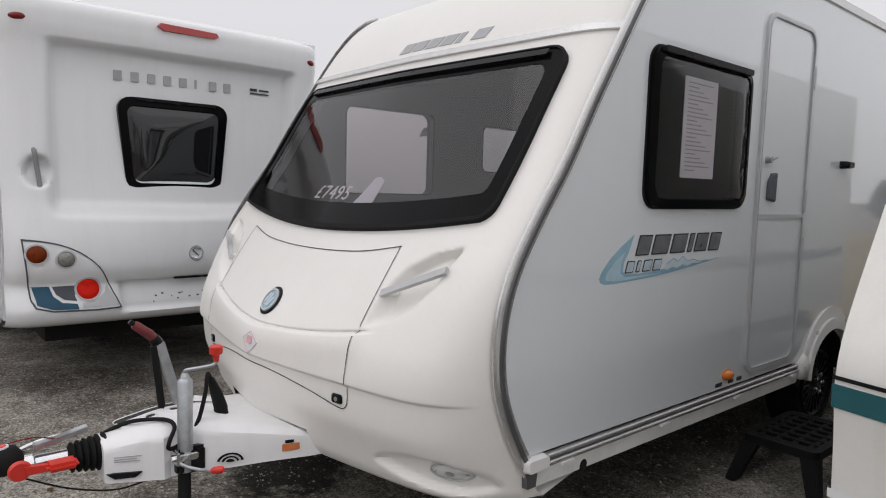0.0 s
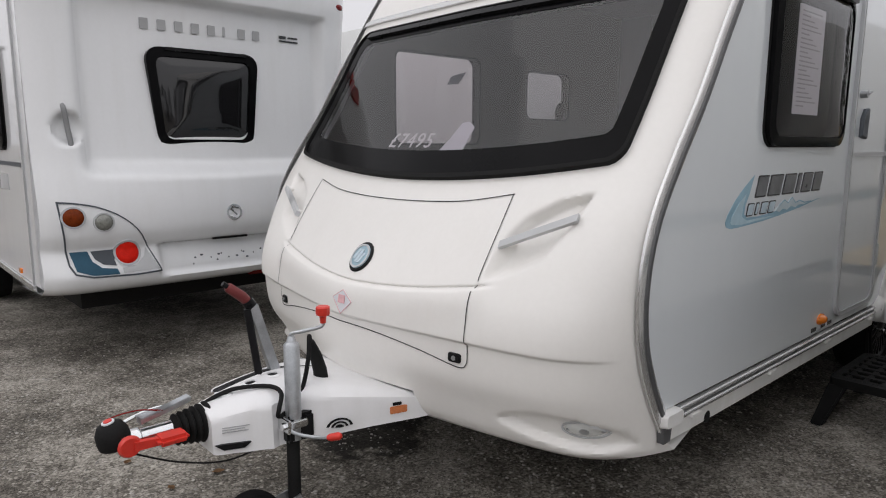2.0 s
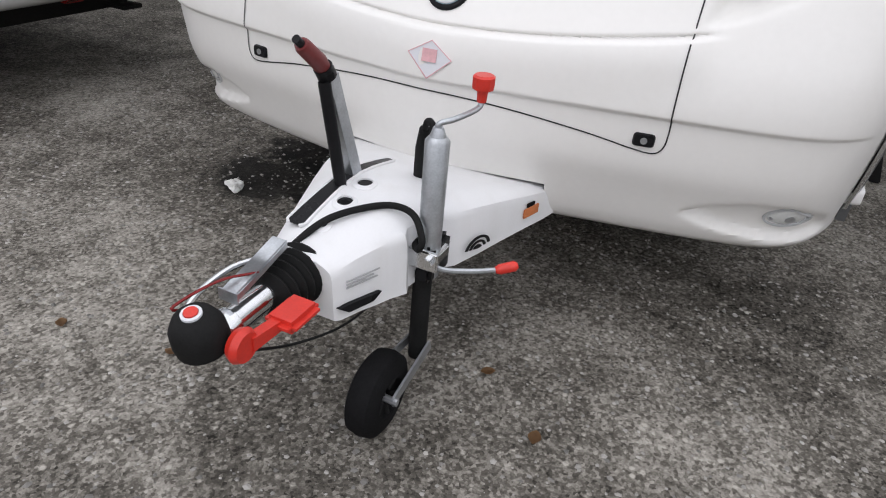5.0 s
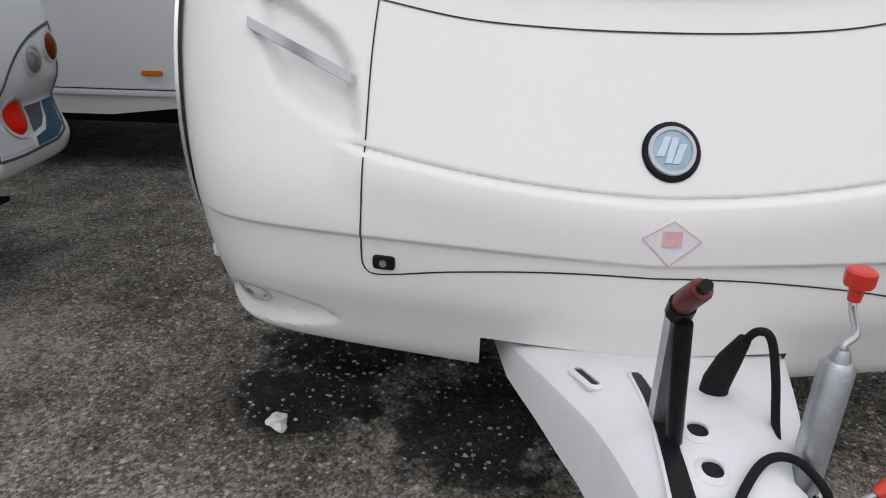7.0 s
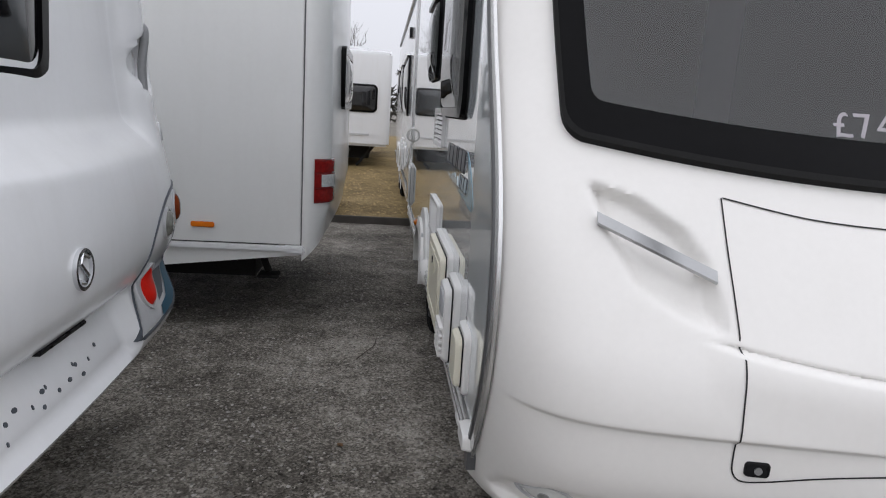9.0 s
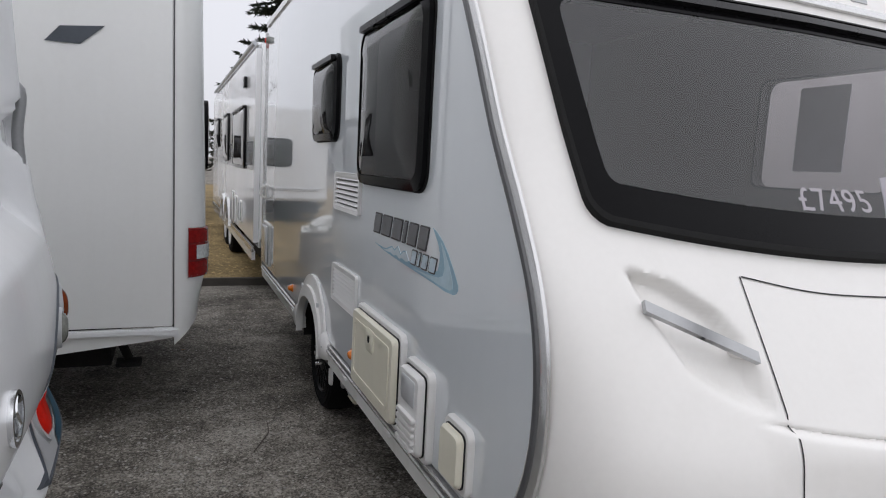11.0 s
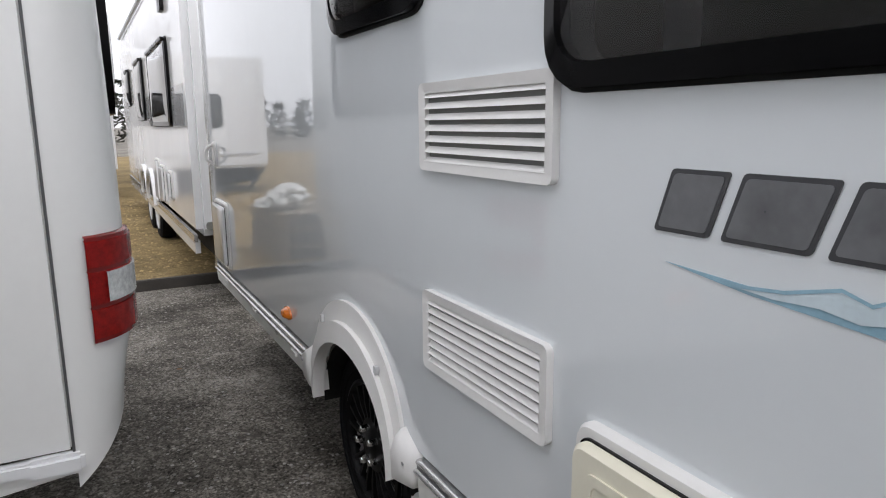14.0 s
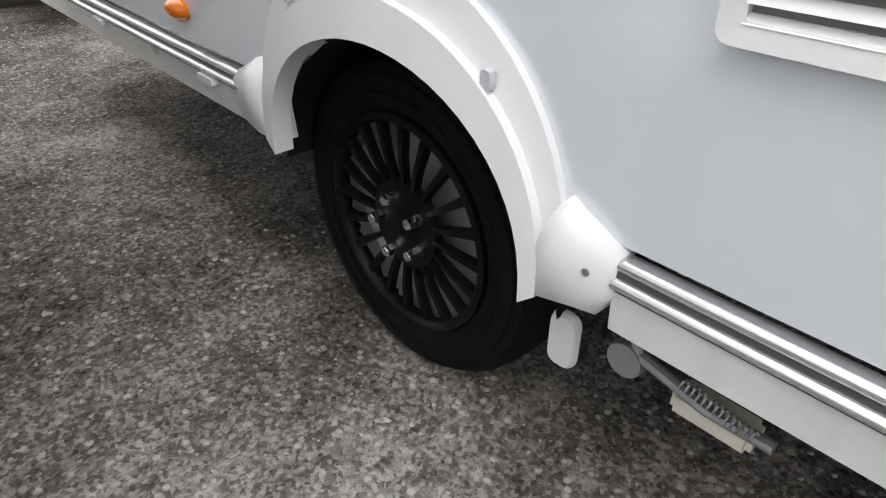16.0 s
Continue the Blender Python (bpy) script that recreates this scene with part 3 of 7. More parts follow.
# front window
bm = B()
outer, inner = window_loop(0.0), window_loop(1.0)
ring(bm, outer, inner, -0.01, 0.016, on_plain, 0.012)
wframe = part("front_window", bm, FRAMEBLK, caravan, "wide black-edged front window")
bm = B()
ring(bm, window_loop(-0.03), window_loop(0.10), -0.004, 0.021, on_plain, 0.024)
part("window_seal", bm, RUBBER, wframe, "black rubber seal round the window")
bm = B()
loop = window_loop(0.97)
steps = [1.0, 0.97, 0.9, 0.75, 0.5, 0.25]
cu, cv = 0.0, 1.52
prev = None
for f in steps:
    cur = [bm.verts.new(on_plain(cu + (u - cu) * f, cv + (v - cv) * f, 0.010)) for u, v in loop]
    if prev:
        for i in range(len(loop)):
            bm.faces.new((prev[i], prev[(i + 1) % len(loop)], cur[(i + 1) % len(loop)], cur[i]))
    prev = cur
bm.faces.new(prev)
pane = part("pane", bm, GLASS, wframe, "grey tinted acrylic pane", smooth=180)
pane.visible_shadow = False
if sum(p.normal.y for p in pane.data.polygons) > 0:
    pane.data.flip_normals()
for (za, zb, lab) in ((1.848, 1.874, "upper gasket"),):
    bm = B()
    strip = [(-0.84 + 1.68 * i / 30, 0) for i in range(31)]
    for i in range(30):
        u0, u1 = strip[i][0], strip[i + 1][0]
        q = [on_plain(u0, za, 0.03), on_plain(u1, za, 0.03), on_plain(u1, zb, 0.026), on_plain(u0, zb, 0.026)]
        bm.faces.new([bm.verts.new(p) for p in q])
        q = [on_plain(u0, za, 0.03), on_plain(u1, za, 0.03), on_plain(u1, za, 0.01), on_plain(u0, za, 0.01)]
        bm.faces.new([bm.verts.new(p) for p in q])
    bmesh.ops.remove_doubles(bm, verts=bm.verts, dist=1e-5)
    part("window_hinge_rail", bm, BLACK, wframe)


def ribbon(bm, pts, w, d, mp):
    """A thin strip along a line on a surface."""
    n = len(pts)
    left, right = [], []
    for i, (u, v) in enumerate(pts):
        a, c = pts[max(i - 1, 0)], pts[min(i + 1, n - 1)]
        k = math.hypot(c[0] - a[0], c[1] - a[1]) or 1
        px, py = -(c[1] - a[1]) / k * w / 2, (c[0] - a[0]) / k * w / 2
        left.append(bm.verts.new(mp(u + px, v + py, d)))
        right.append(bm.verts.new(mp(u - px, v - py, d)))
    for i in range(n - 1):
        bm.faces.new((left[i], left[i + 1], right[i + 1], right[i]))
    return bm


def lines(pts, n=8):
    return [(p.x, p.y) for p in smooth_path([(u, v, 0) for u, v in pts], n)]


# locker lid: seams, locks, badge
lid_top = lines([(-0.587, 1.158), (-0.4, 1.125), (-0.2, 1.112), (0, 1.109), (0.2, 1.112), (0.4, 1.125), (0.595, 1.158)])
bm = B()
ribbon(bm, lid_top, 0.0032, 0.0022, on_front)
for s in (-1, 1):
    side = lines([(s * 0.590, 1.158), (s * 0.596, 1.05), (s * 0.597, 0.875), (s * 0.600, 0.75), (s * 0.603, 0.66), (s * 0.598, 0.622), (s * 0.575, 0.606), (s * 0.52, 0.612)])
    ribbon(bm, side, 0.0034, 0.0022, on_front)
low = lines([(-0.52, 0.612), (-0.4, 0.633), (-0.2, 0.655), (0, 0.662), (0.2, 0.655), (0.4, 0.633), (0.52, 0.612)])
ribbon(bm, low, 0.0036, 0.0022, on_front)
lid = part("locker_lid", bm, make_mat("locker_seam_shadow", (0.03, 0.03, 0.031), 0.6, spread=0.4, scale=5, fine=30, spec=0.15), caravan, "front gas locker lid with dark seams")
for s in (-1, 1):
    bm = B()
    prism(bm, rrect(s * 0.553 - 0.025, 0.620, s * 0.553 + 0.025, 0.652, 0.008, 3), -0.002, 0.008, on_front, 0.003)
    lock = part("lock", bm, BLACK, lid, "black locker lock")
    bm = B()
    prism(bm, ellipse(s * 0.553, 0.636, 0.008, 0.008, 12), 0.006, 0.0105, on_front)
    part("keyhole", bm, STEEL, lid)
bm = B()
prism(bm, ellipse(0.022, 0.898, 0.058, 0.052, 32), -0.002, 0.007, on_front, 0.004)
badge = part("badge", bm, BLACK, lid, "round blue and silver badge")
bm = B()
prism(bm, ellipse(0.022, 0.898, 0.047, 0.042, 32), 0.006, 0.010, on_front, 0.003)
part("badge_face", bm, BADGEBLUE, badge)
bm = B()
ring(bm, ellipse(0.022, 0.898, 0.046, 0.041, 32), ellipse(0.022, 0.898, 0.039, 0.035, 32), 0.008, 0.0122, on_front)
part("badge_rim", bm, LIGHTTRIM, badge)
bm = B()
for du, dv, w, h in ((-0.017, 0.006, 0.007, 0.017), (-0.002, 0.0, 0.007, 0.022), (0.013, -0.006, 0.007, 0.017)):
    cu, cv = 0.022 + du, 0.898 + dv
    prism(bm, [(cu - w - 0.008, cv - h), (cu + w - 0.008, cv - h), (cu + w + 0.008, cv + h), (cu - w + 0.008, cv + h)], 0.008, 0.0125, on_front)
part("badge_emblem", bm, make_mat("badge_silver_blue", (0.52, 0.62, 0.68), 0.3, 0.3, spread=0.15, scale=40, fine=90), badge)
bm = B()
prism(bm, [(-0.035, 0.750), (0.022, 0.695), (0.082, 0.746), (0.025, 0.785)], -0.001, 0.003, on_front)
sticker = part("warning_sticker", bm, PAPER, caravan, "faded diamond warning sticker")
bm = B()
prism(bm, [(0.005, 0.735), (0.042, 0.735), (0.042, 0.765), (0.005, 0.765)], 0.002, 0.0045, on_front)
part("sticker_print", bm, PINK, sticker)
bm = B()
dia = [(-0.035, 0.750), (0.022, 0.695), (0.082, 0.746), (0.025, 0.785)]
ring(bm, dia, [(0.0235 + (u - 0.0235) * 0.95, 0.744 + (v - 0.744) * 0.95) for u, v in dia], 0.002, 0.0042, on_front)
part("sticker_border", bm, PINK, sticker)

# grab handles and marker lamps on the front
for s in (-1, 1):
    bm = B()
    a, c = on_plain(s * 0.872, 1.098, 0.012), on_plain(s * 0.632, 0.998, 0.010)
    path = [a.lerp(c, t) for t in (0, 0.15, 0.5, 0.85, 1)]
    for q0, q1 in zip(path, path[1:]):
        d = (q1 - q0).normalized()
        nrm, up = Vector((s * 0.3, -0.8, 0.45)).normalized(), Vector((0, 0.4, 0.9)).normalized()
        vs = [[bm.verts.new(q + nrm * h * 0.010 + up * w * 0.012) for h, w in ((-1, -1), (1, -1), (1, 1), (-1, 1))] for q in (q0, q1)]
        for k in range(4):
            bm.faces.new((vs[0][k], vs[0][(k + 1) % 4], vs[1][(k + 1) % 4], vs[1][k]))
        bm.faces.new(vs[0])
        bm.faces.new(vs[1])
    bmesh.ops.remove_doubles(bm, verts=bm.verts, dist=1e-4)
    handle = part("grab_handle", bm, LIGHTTRIM, caravan, "light grey grab handle in a moulded recess")
    for q in (a.lerp(c, 0.06), a.lerp(c, 0.94)):
        bm = B()
        tube(bm, [q, q + Vector((0, 0.07, -0.01))], 0.011, 8)
        part("handle_foot", bm, GRP, handle)
    bm = B()
    pillow(bm, ellipse(s * 0.925, 0.452, 0.056, 0.027, 24), -0.004, 0.014, on_front)
    lamp = part("marker_lamp", bm, make_mat("milky_lens", (0.66, 0.67, 0.65), 0.2, spread=0.06, coat=0.6), caravan, "oval white marker lamp")
    bm = B()
    ring(bm, ellipse(s * 0.925, 0.452, 0.060, 0.030, 24), ellipse(s * 0.925, 0.452, 0.055, 0.026, 24), -0.004, 0.006, on_front)
    part("lamp_rim", bm, LIGHTTRIM, lamp)
    for du, rad in ((0.0, 0.012), (-0.042, 0.004), (0.042, 0.004)):
        bm = B()
        prism(bm, ellipse(s * 0.925 + du, 0.452, rad, rad * 0.8, 12), 0.004, 0.0125 if du == 0 else 0.009, on_front)
        part("lamp_screw" if du else "reflector", bm, STEEL, lamp)

# trim across the top of the front, and the lettering above it as plain slanted marks
bm = B()
across = [(-1.068 + 2.136 * i / 60, 1.953) for i in range(61)]
for w, d in ((0.026, 0.012),):
    for (u0, v0), (u1, v1) in zip(across, across[1:]):
        a = [on_plain(u0, v0 - w / 2, 0), on_plain(u0, v0 - w / 2, d), on_plain(u0, v0 + w / 2, d), on_plain(u0, v0 + w / 2, 0)]
        c = [on_plain(u1, v1 - w / 2, 0), on_plain(u1, v1 - w / 2, d), on_plain(u1, v1 + w / 2, d), on_plain(u1, v1 + w / 2, 0)]
        va, vc = [bm.verts.new(p) for p in a], [bm.verts.new(p) for p in c]
        for k in range(3):
            bm.faces.new((va[k], va[k + 1], vc[k + 1], vc[k]))
bmesh.ops.remove_doubles(bm, verts=bm.verts, dist=1e-4)
toptrim = part("top_trim", bm, ALU, caravan, "aluminium trim above the front window")
for i in range(6):
    u0 = -0.15 + 0.098 * i
    wide = 0.085 if i != 4 else 0.035
    bm = B()
    prism(bm, [(u0, 1.998), (u0 + wide, 1.998), (u0 + wide + 0.022, 2.045), (u0 + 0.022, 2.045)], 0.0, 0.003, on_plain)
    part("brand_mark", bm, LOGOSILVER, caravan, "plain silver brand mark" if i == 0 else "")


# ---- side walls ----
def side_map(s):
    return lambda u, v, d: Vector((s * (HALF + d), u, v))


REAR = 5.70
ROOF = 2.40
FLOOR_Z = 0.50


def wall_outline(arch_mid):
    pts = [(interp(z, EDGE_Z, EDGE_Y), z) for z in np.linspace(FLOOR_Z, ROOF, 30)]
    pts += [(REAR - 0.10, ROOF), (REAR - 0.03, ROOF - 0.03), (REAR, ROOF - 0.10), (REAR, FLOOR_Z)]
    pts += [(arch_mid + 0.33 * math.cos(a), 0.40 + 0.27 * math.sin(a)) for a in np.linspace(0.38, math.pi - 0.38, 14)]
    return pts


def arch_shape(mid, half, top, base=0.40):
    """An arch's outline from its front foot over the top to its rear foot."""
    return [(mid - half * math.cos(a), base + (top - base) * math.sin(a) ** 0.85) for a in np.linspace(0.0, math.pi, 29)]


def louvre(parent_thing, s, y0, y1, z0, z1, n, label, cover=0.16):
    mp = side_map(s)
    bm = B()
    ring(bm, rrect(y0, z0, y1, z1, 0.014, 4), rrect(y0 + 0.022, z0 + 0.020, y1 - 0.022, z1 - 0.020, 0.004, 4), -0.001, 0.014, mp, 0.011)
    v = part("vent", bm, PLASTIC, parent_thing, label)
    # Grey plate behind the slats stands in for the shade in the gaps.
    bm = B()
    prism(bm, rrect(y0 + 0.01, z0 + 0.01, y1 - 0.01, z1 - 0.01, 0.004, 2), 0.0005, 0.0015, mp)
    part("vent_gap_shade", bm, make_mat("vent_shadow", (0.22, 0.22, 0.21), 0.8), v)
    step = (z1 - z0 - 0.044) / n
    for i in range(n + 1):
        zc = z0 + 0.022 + step * i
        lo, hi = max(zc - step * 0.34, z0 + 0.018), min(zc + step * cover, z1 - 0.018)
        bm = B()
        ring_pts = [(lo, 0.0095), (lo, 0.0125), (hi, 0.0045), (hi, 0.0015)]
        ends = [[bm.verts.new(mp(y, z, d)) for z, d in ring_pts] for y in (y0 + 0.020, y1 - 0.020)]
        for k in range(4):
            bm.faces.new((ends[0][k], ends[0][(k + 1) % 4], ends[1][(k + 1) % 4], ends[1][k]))
        bm.faces.new(ends[0])
        bm.faces.new(ends[1])
        part("slat", bm, PLASTIC, v)
    return v


def side_window(s, y0, y1, z0, z1, label, parent_thing=caravan, mp=None, r=0.075, pane_mat=None):
    mp = mp or side_map(s)
    bm = B()
    ring(bm, rrect(y0, z0, y1, z1, r), rrect(y0 + 0.032, z0 + 0.032, y1 - 0.032, z1 - 0.032, r * 0.8), 0.0, 0.022, mp, 0.030)
    w = part("window", bm, FRAMEBLK, parent_thing, label)
    bm = B()
    pillow(bm, rrect(y0 + 0.028, z0 + 0.028, y1 - 0.028, z1 - 0.028, r * 0.8), 0.024, 0.024, mp, 7)
    p = part("pane", bm, pane_mat or SIDEGLASS, w, smooth=180)
    p.visible_shadow = False
    face = Vector(mp(y0, z0, 1)) - Vector(mp(y0, z0, 0))
    if sum(q.normal.dot(face) for q in p.data.polygons) < 0:
        p.data.flip_normals()
    bm = B()
    prism(bm, rrect(y0 + 0.04, z1 - 0.028, y1 - 0.04, z1 - 0.004, 0.006, 2), 0.02, 0.042, mp, 0.004)
    part("hinge_rail", bm, BLACK, w)
    bm = B()
    ring(bm, rrect(y0 - 0.006, z0 - 0.006, y1 + 0.006, z1 + 0.006, r), rrect(y0 + 0.01, z0 + 0.01, y1 - 0.01, z1 - 0.01, r), 0.0, 0.006, mp)
    part("seal", bm, RUBBER, w)
    return w


ARCH = {-1: 3.57, 1: 3.90}
WINS = {-1: [(1.93, 2.685, 1.29, 1.89), (3.085, 3.62, 1.465, 1.855)], 1: [(1.94, 2.72, 1.32, 1.92)]}
for s in (-1, 1):
    mp = side_map(s)
    mid = ARCH[s]
    bm = B()
    sheet(bm, wall_outline(mid), [rrect(a + 0.03, c + 0.03, b - 0.03, d - 0.03, 0.05) for a, b, c, d in WINS[s]], 0.028, mp)
    part("side_wall", bm, SIDE, caravan, "pale blue-white aluminium side wall", smooth=20)
    # Dark sheet added over the pale inner wall face to keep the inside dim.
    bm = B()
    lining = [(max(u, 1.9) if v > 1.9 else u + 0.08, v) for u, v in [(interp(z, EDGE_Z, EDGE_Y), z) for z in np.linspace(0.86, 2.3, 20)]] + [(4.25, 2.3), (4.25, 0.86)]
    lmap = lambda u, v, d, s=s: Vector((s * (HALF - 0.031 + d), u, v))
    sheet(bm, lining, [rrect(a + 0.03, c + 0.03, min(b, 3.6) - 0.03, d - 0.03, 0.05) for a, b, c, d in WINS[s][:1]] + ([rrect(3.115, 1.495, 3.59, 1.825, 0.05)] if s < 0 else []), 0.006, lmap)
    part("shade_wall_lining", bm, INSIDE, caravan, smooth=20)
    for a, b, c, d in WINS[s]:
        opening = side_window(s, a, b, c, d, "black-framed tinted side window")
        bm = B()
        ring(bm, rrect(a + 0.026, c + 0.026, b - 0.026, d - 0.026, 0.05), rrect(a + 0.036, c + 0.036, b - 0.036, d - 0.036, 0.046), -0.040, 0.002, mp)
        part("window_reveal", bm, RUBBER, opening)
    # front corner bead
    for w, off, d0, mat, lab in ((0.056, 0.0, 0.010, ALU, "aluminium corner bead"), (0.022, 0.003, 0.0155, INSERT, "")):
        bm = B()
        line = [(interp(z, EDGE_Z, EDGE_Y) + off, z) for z in np.linspace(0.44, 2.40, 50)]
        n = len(line)
        rings = []
        for i, (u, v) in enumerate(line):
            a, c = line[max(i - 1, 0)], line[min(i + 1, n - 1)]
            k = math.hypot(c[0] - a[0], c[1] - a[1])
            px, py = -(c[1] - a[1]) / k * w / 2, (c[0] - a[0]) / k * w / 2
            rings.append([bm.verts.new(mp(u + f * px, v + f * py, d)) for f, d in ((1, -0.004), (1, d0 * 0.5), (0.6, d0), (-0.6, d0), (-1, d0 * 0.5), (-1, -0.004))])
        for a, c in zip(rings, rings[1:]):
            for k in range(5):
                bm.faces.new((a[k], a[k + 1], c[k + 1], c[k]))
        if mat is ALU:
            bead = part("corner_bead", bm, mat, caravan, lab)
        else:
            part("bead_insert", bm, mat, bead)
    bm = B()
    prism(bm, [(1.352, 0.395), (1.392, 0.395), (1.40, 0.46), (1.345, 0.46)], -0.01, 0.014, mp)
    part("bead_tail", bm, INSERT, caravan)
    bm = B()
    prism(bm, rrect(1.335, 0.450, 1.445, 0.497, 0.012, 3), -0.02, 0.030, mp, 0.006)
    part("rail_end_cap", bm, PLASTIC, caravan, "white rail end cap")
    # rails and skirts, before and behind the wheel
    for y0, y1 in ((1.40, mid - 0.415), (mid + 0.415, REAR)):
        for zc, h, d, mat in ((0.481, 0.015, 0.013, ALU), (0.4695, 0.008, 0.009, INSERT), (0.4575, 0.016, 0.017, ALU), (0.4480, 0.003, 0.010, INSERT)):
            bm = B()
            bow = [(zc + h / 2 * math.sin(a), d * (0.45 + 0.55 * math.cos(a))) for a in np.linspace(-1.57, 1.57, 8)] if mat is ALU else [(zc - h / 2, d), (zc + h / 2, d)]
            bow = [(zc - h / 2, -0.01)] + bow + [(zc + h / 2, -0.01)]
            ends = [[bm.verts.new(mp(y, z, o)) for z, o in bow] for y in (y0, y1)]
            for k in range(len(bow)):
                j = (k + 1) % len(bow)
                bm.faces.new((ends[0][k], ends[0][j], ends[1][j], ends[1][k]))
            bm.faces.new(ends[0])
            bm.faces.new(ends[1])
            part("waist_rail", bm, mat, caravan)
        bm = B()
        vs = [bm.verts.new(p) for p in (mp(y0, 0.447, 0.008), mp(y1, 0.447, 0.008), mp(y1, 0.388, 0.003), mp(y0, 0.388, 0.003), mp(y0, 0.447, -0.02), mp(y1, 0.447, -0.02), mp(y1, 0.388, -0.02), mp(y0, 0.388, -0.02))]
        for q in ((0, 1, 2, 3), (7, 6, 5, 4), (0, 4, 5, 1), (3, 2, 6, 7), (0, 3, 7, 4), (1, 5, 6, 2)):
            bm.faces.new([vs[i] for i in q])
        part("skirt", bm, CREAMSKIRT, caravan, "white lower skirt")
        for yj in np.arange(y0 + 0.12, y1 - 0.1, 0.62):
            bm = B()
            prism(bm, rrect(yj, 0.432, yj + 0.07, 0.448, 0.006, 2), 0.008, 0.020, mp, 0.003)
            part("rail_clip", bm, PLASTIC, caravan)
    # wheel arch moulding
    outer, middle, inner = arch_shape(mid - 0.004, 0.346, 0.758), arch_shape(mid - 0.010, 0.318, 0.700), arch_shape(mid - 0.02, 0.288, 0.640, 0.385)
    bm = B()
    prof = [(outer, 0.0), (outer, 0.011), (middle, 0.020), (middle, 0.034), (inner, 0.042), (inner, 0.004)]
    loops = [[bm.verts.new(mp(u, v, d)) for u, v in loop] for loop, d in prof]
    for a, c in zip(loops, loops[1:]):
        for k in range(len(a) - 1):
            bm.faces.new((a[k], a[k + 1], c[k + 1], c[k]))
    bmesh.ops.bevel(bm, geom=[e for e in bm.edges if len(e.link_faces) == 2 and e.calc_face_angle(0) > 0.5], offset=0.004, segments=2, affect="EDGES")
    archob = part("wheel_arch", bm, PLASTIC, caravan, "white moulded wheel arch trim", smooth=35)
    for sg in (-1, 1):
        bm = B()
        shape = [(mid + sg * f, z) for f, z in ((0.420, 0.496), (0.417, 0.460), (0.420, 0.442), (0.402, 0.405), (0.325, 0.388), (0.288, 0.395), (0.298, 0.46), (0.318, 0.50), (0.345, 0.535), (0.362, 0.524))]
        prism(bm, shape if sg > 0 else shape[::-1], -0.02, 0.034, mp, 0.018)
        bmesh.ops.bevel(bm, geom=[e for e in bm.edges if e.calc_face_angle(0) > 0.5], offset=0.004, segments=3, affect="EDGES")
        part("arch_foot", bm, PLASTIC, archob, smooth=80)
        bm = B()
        prism(bm, ellipse(mid + sg * 0.395, 0.472, 0.005, 0.005, 10), 0.026, 0.036, mp)
        part("screw", bm, STEEL, archob)
    for f in (0.28, 0.68):
        a = math.pi * f
        bm = B()
        prism(bm, rrect(mid - 0.355 * math.cos(a) - 0.008, 0.36 + 0.365 * math.sin(a) - 0.012, mid - 0.355 * math.cos(a) + 0.008, 0.36 + 0.365 * math.sin(a) + 0.012, 0.005, 2), 0.02, 0.030, mp)
        part("screw_cap", bm, LIGHTTRIM, archob)
    bm = B()
    for t in np.linspace(0, math.pi, 13)[:-1]:
        t1 = t + math.pi / 12
        q = [(mid - 0.33 * math.cos(t), 0.34 + 0.29 * math.sin(t)), (mid - 0.33 * math.cos(t1), 0.34 + 0.29 * math.sin(t1))]
        bm.faces.new([bm.verts.new(p) for p in (mp(*q[0], -0.015), mp(*q[1], -0.015), mp(*q[1], -0.27), mp(*q[0], -0.27))])
    prism(bm, [(mid - 0.33, 0.34), (mid + 0.33, 0.34), (mid + 0.2, 0.6), (mid - 0.2, 0.6)], -0.28, -0.265, mp)
    bmesh.ops.remove_doubles(bm, verts=bm.verts, dist=1e-4)
    part("wheel_well", bm, DARK, caravan)


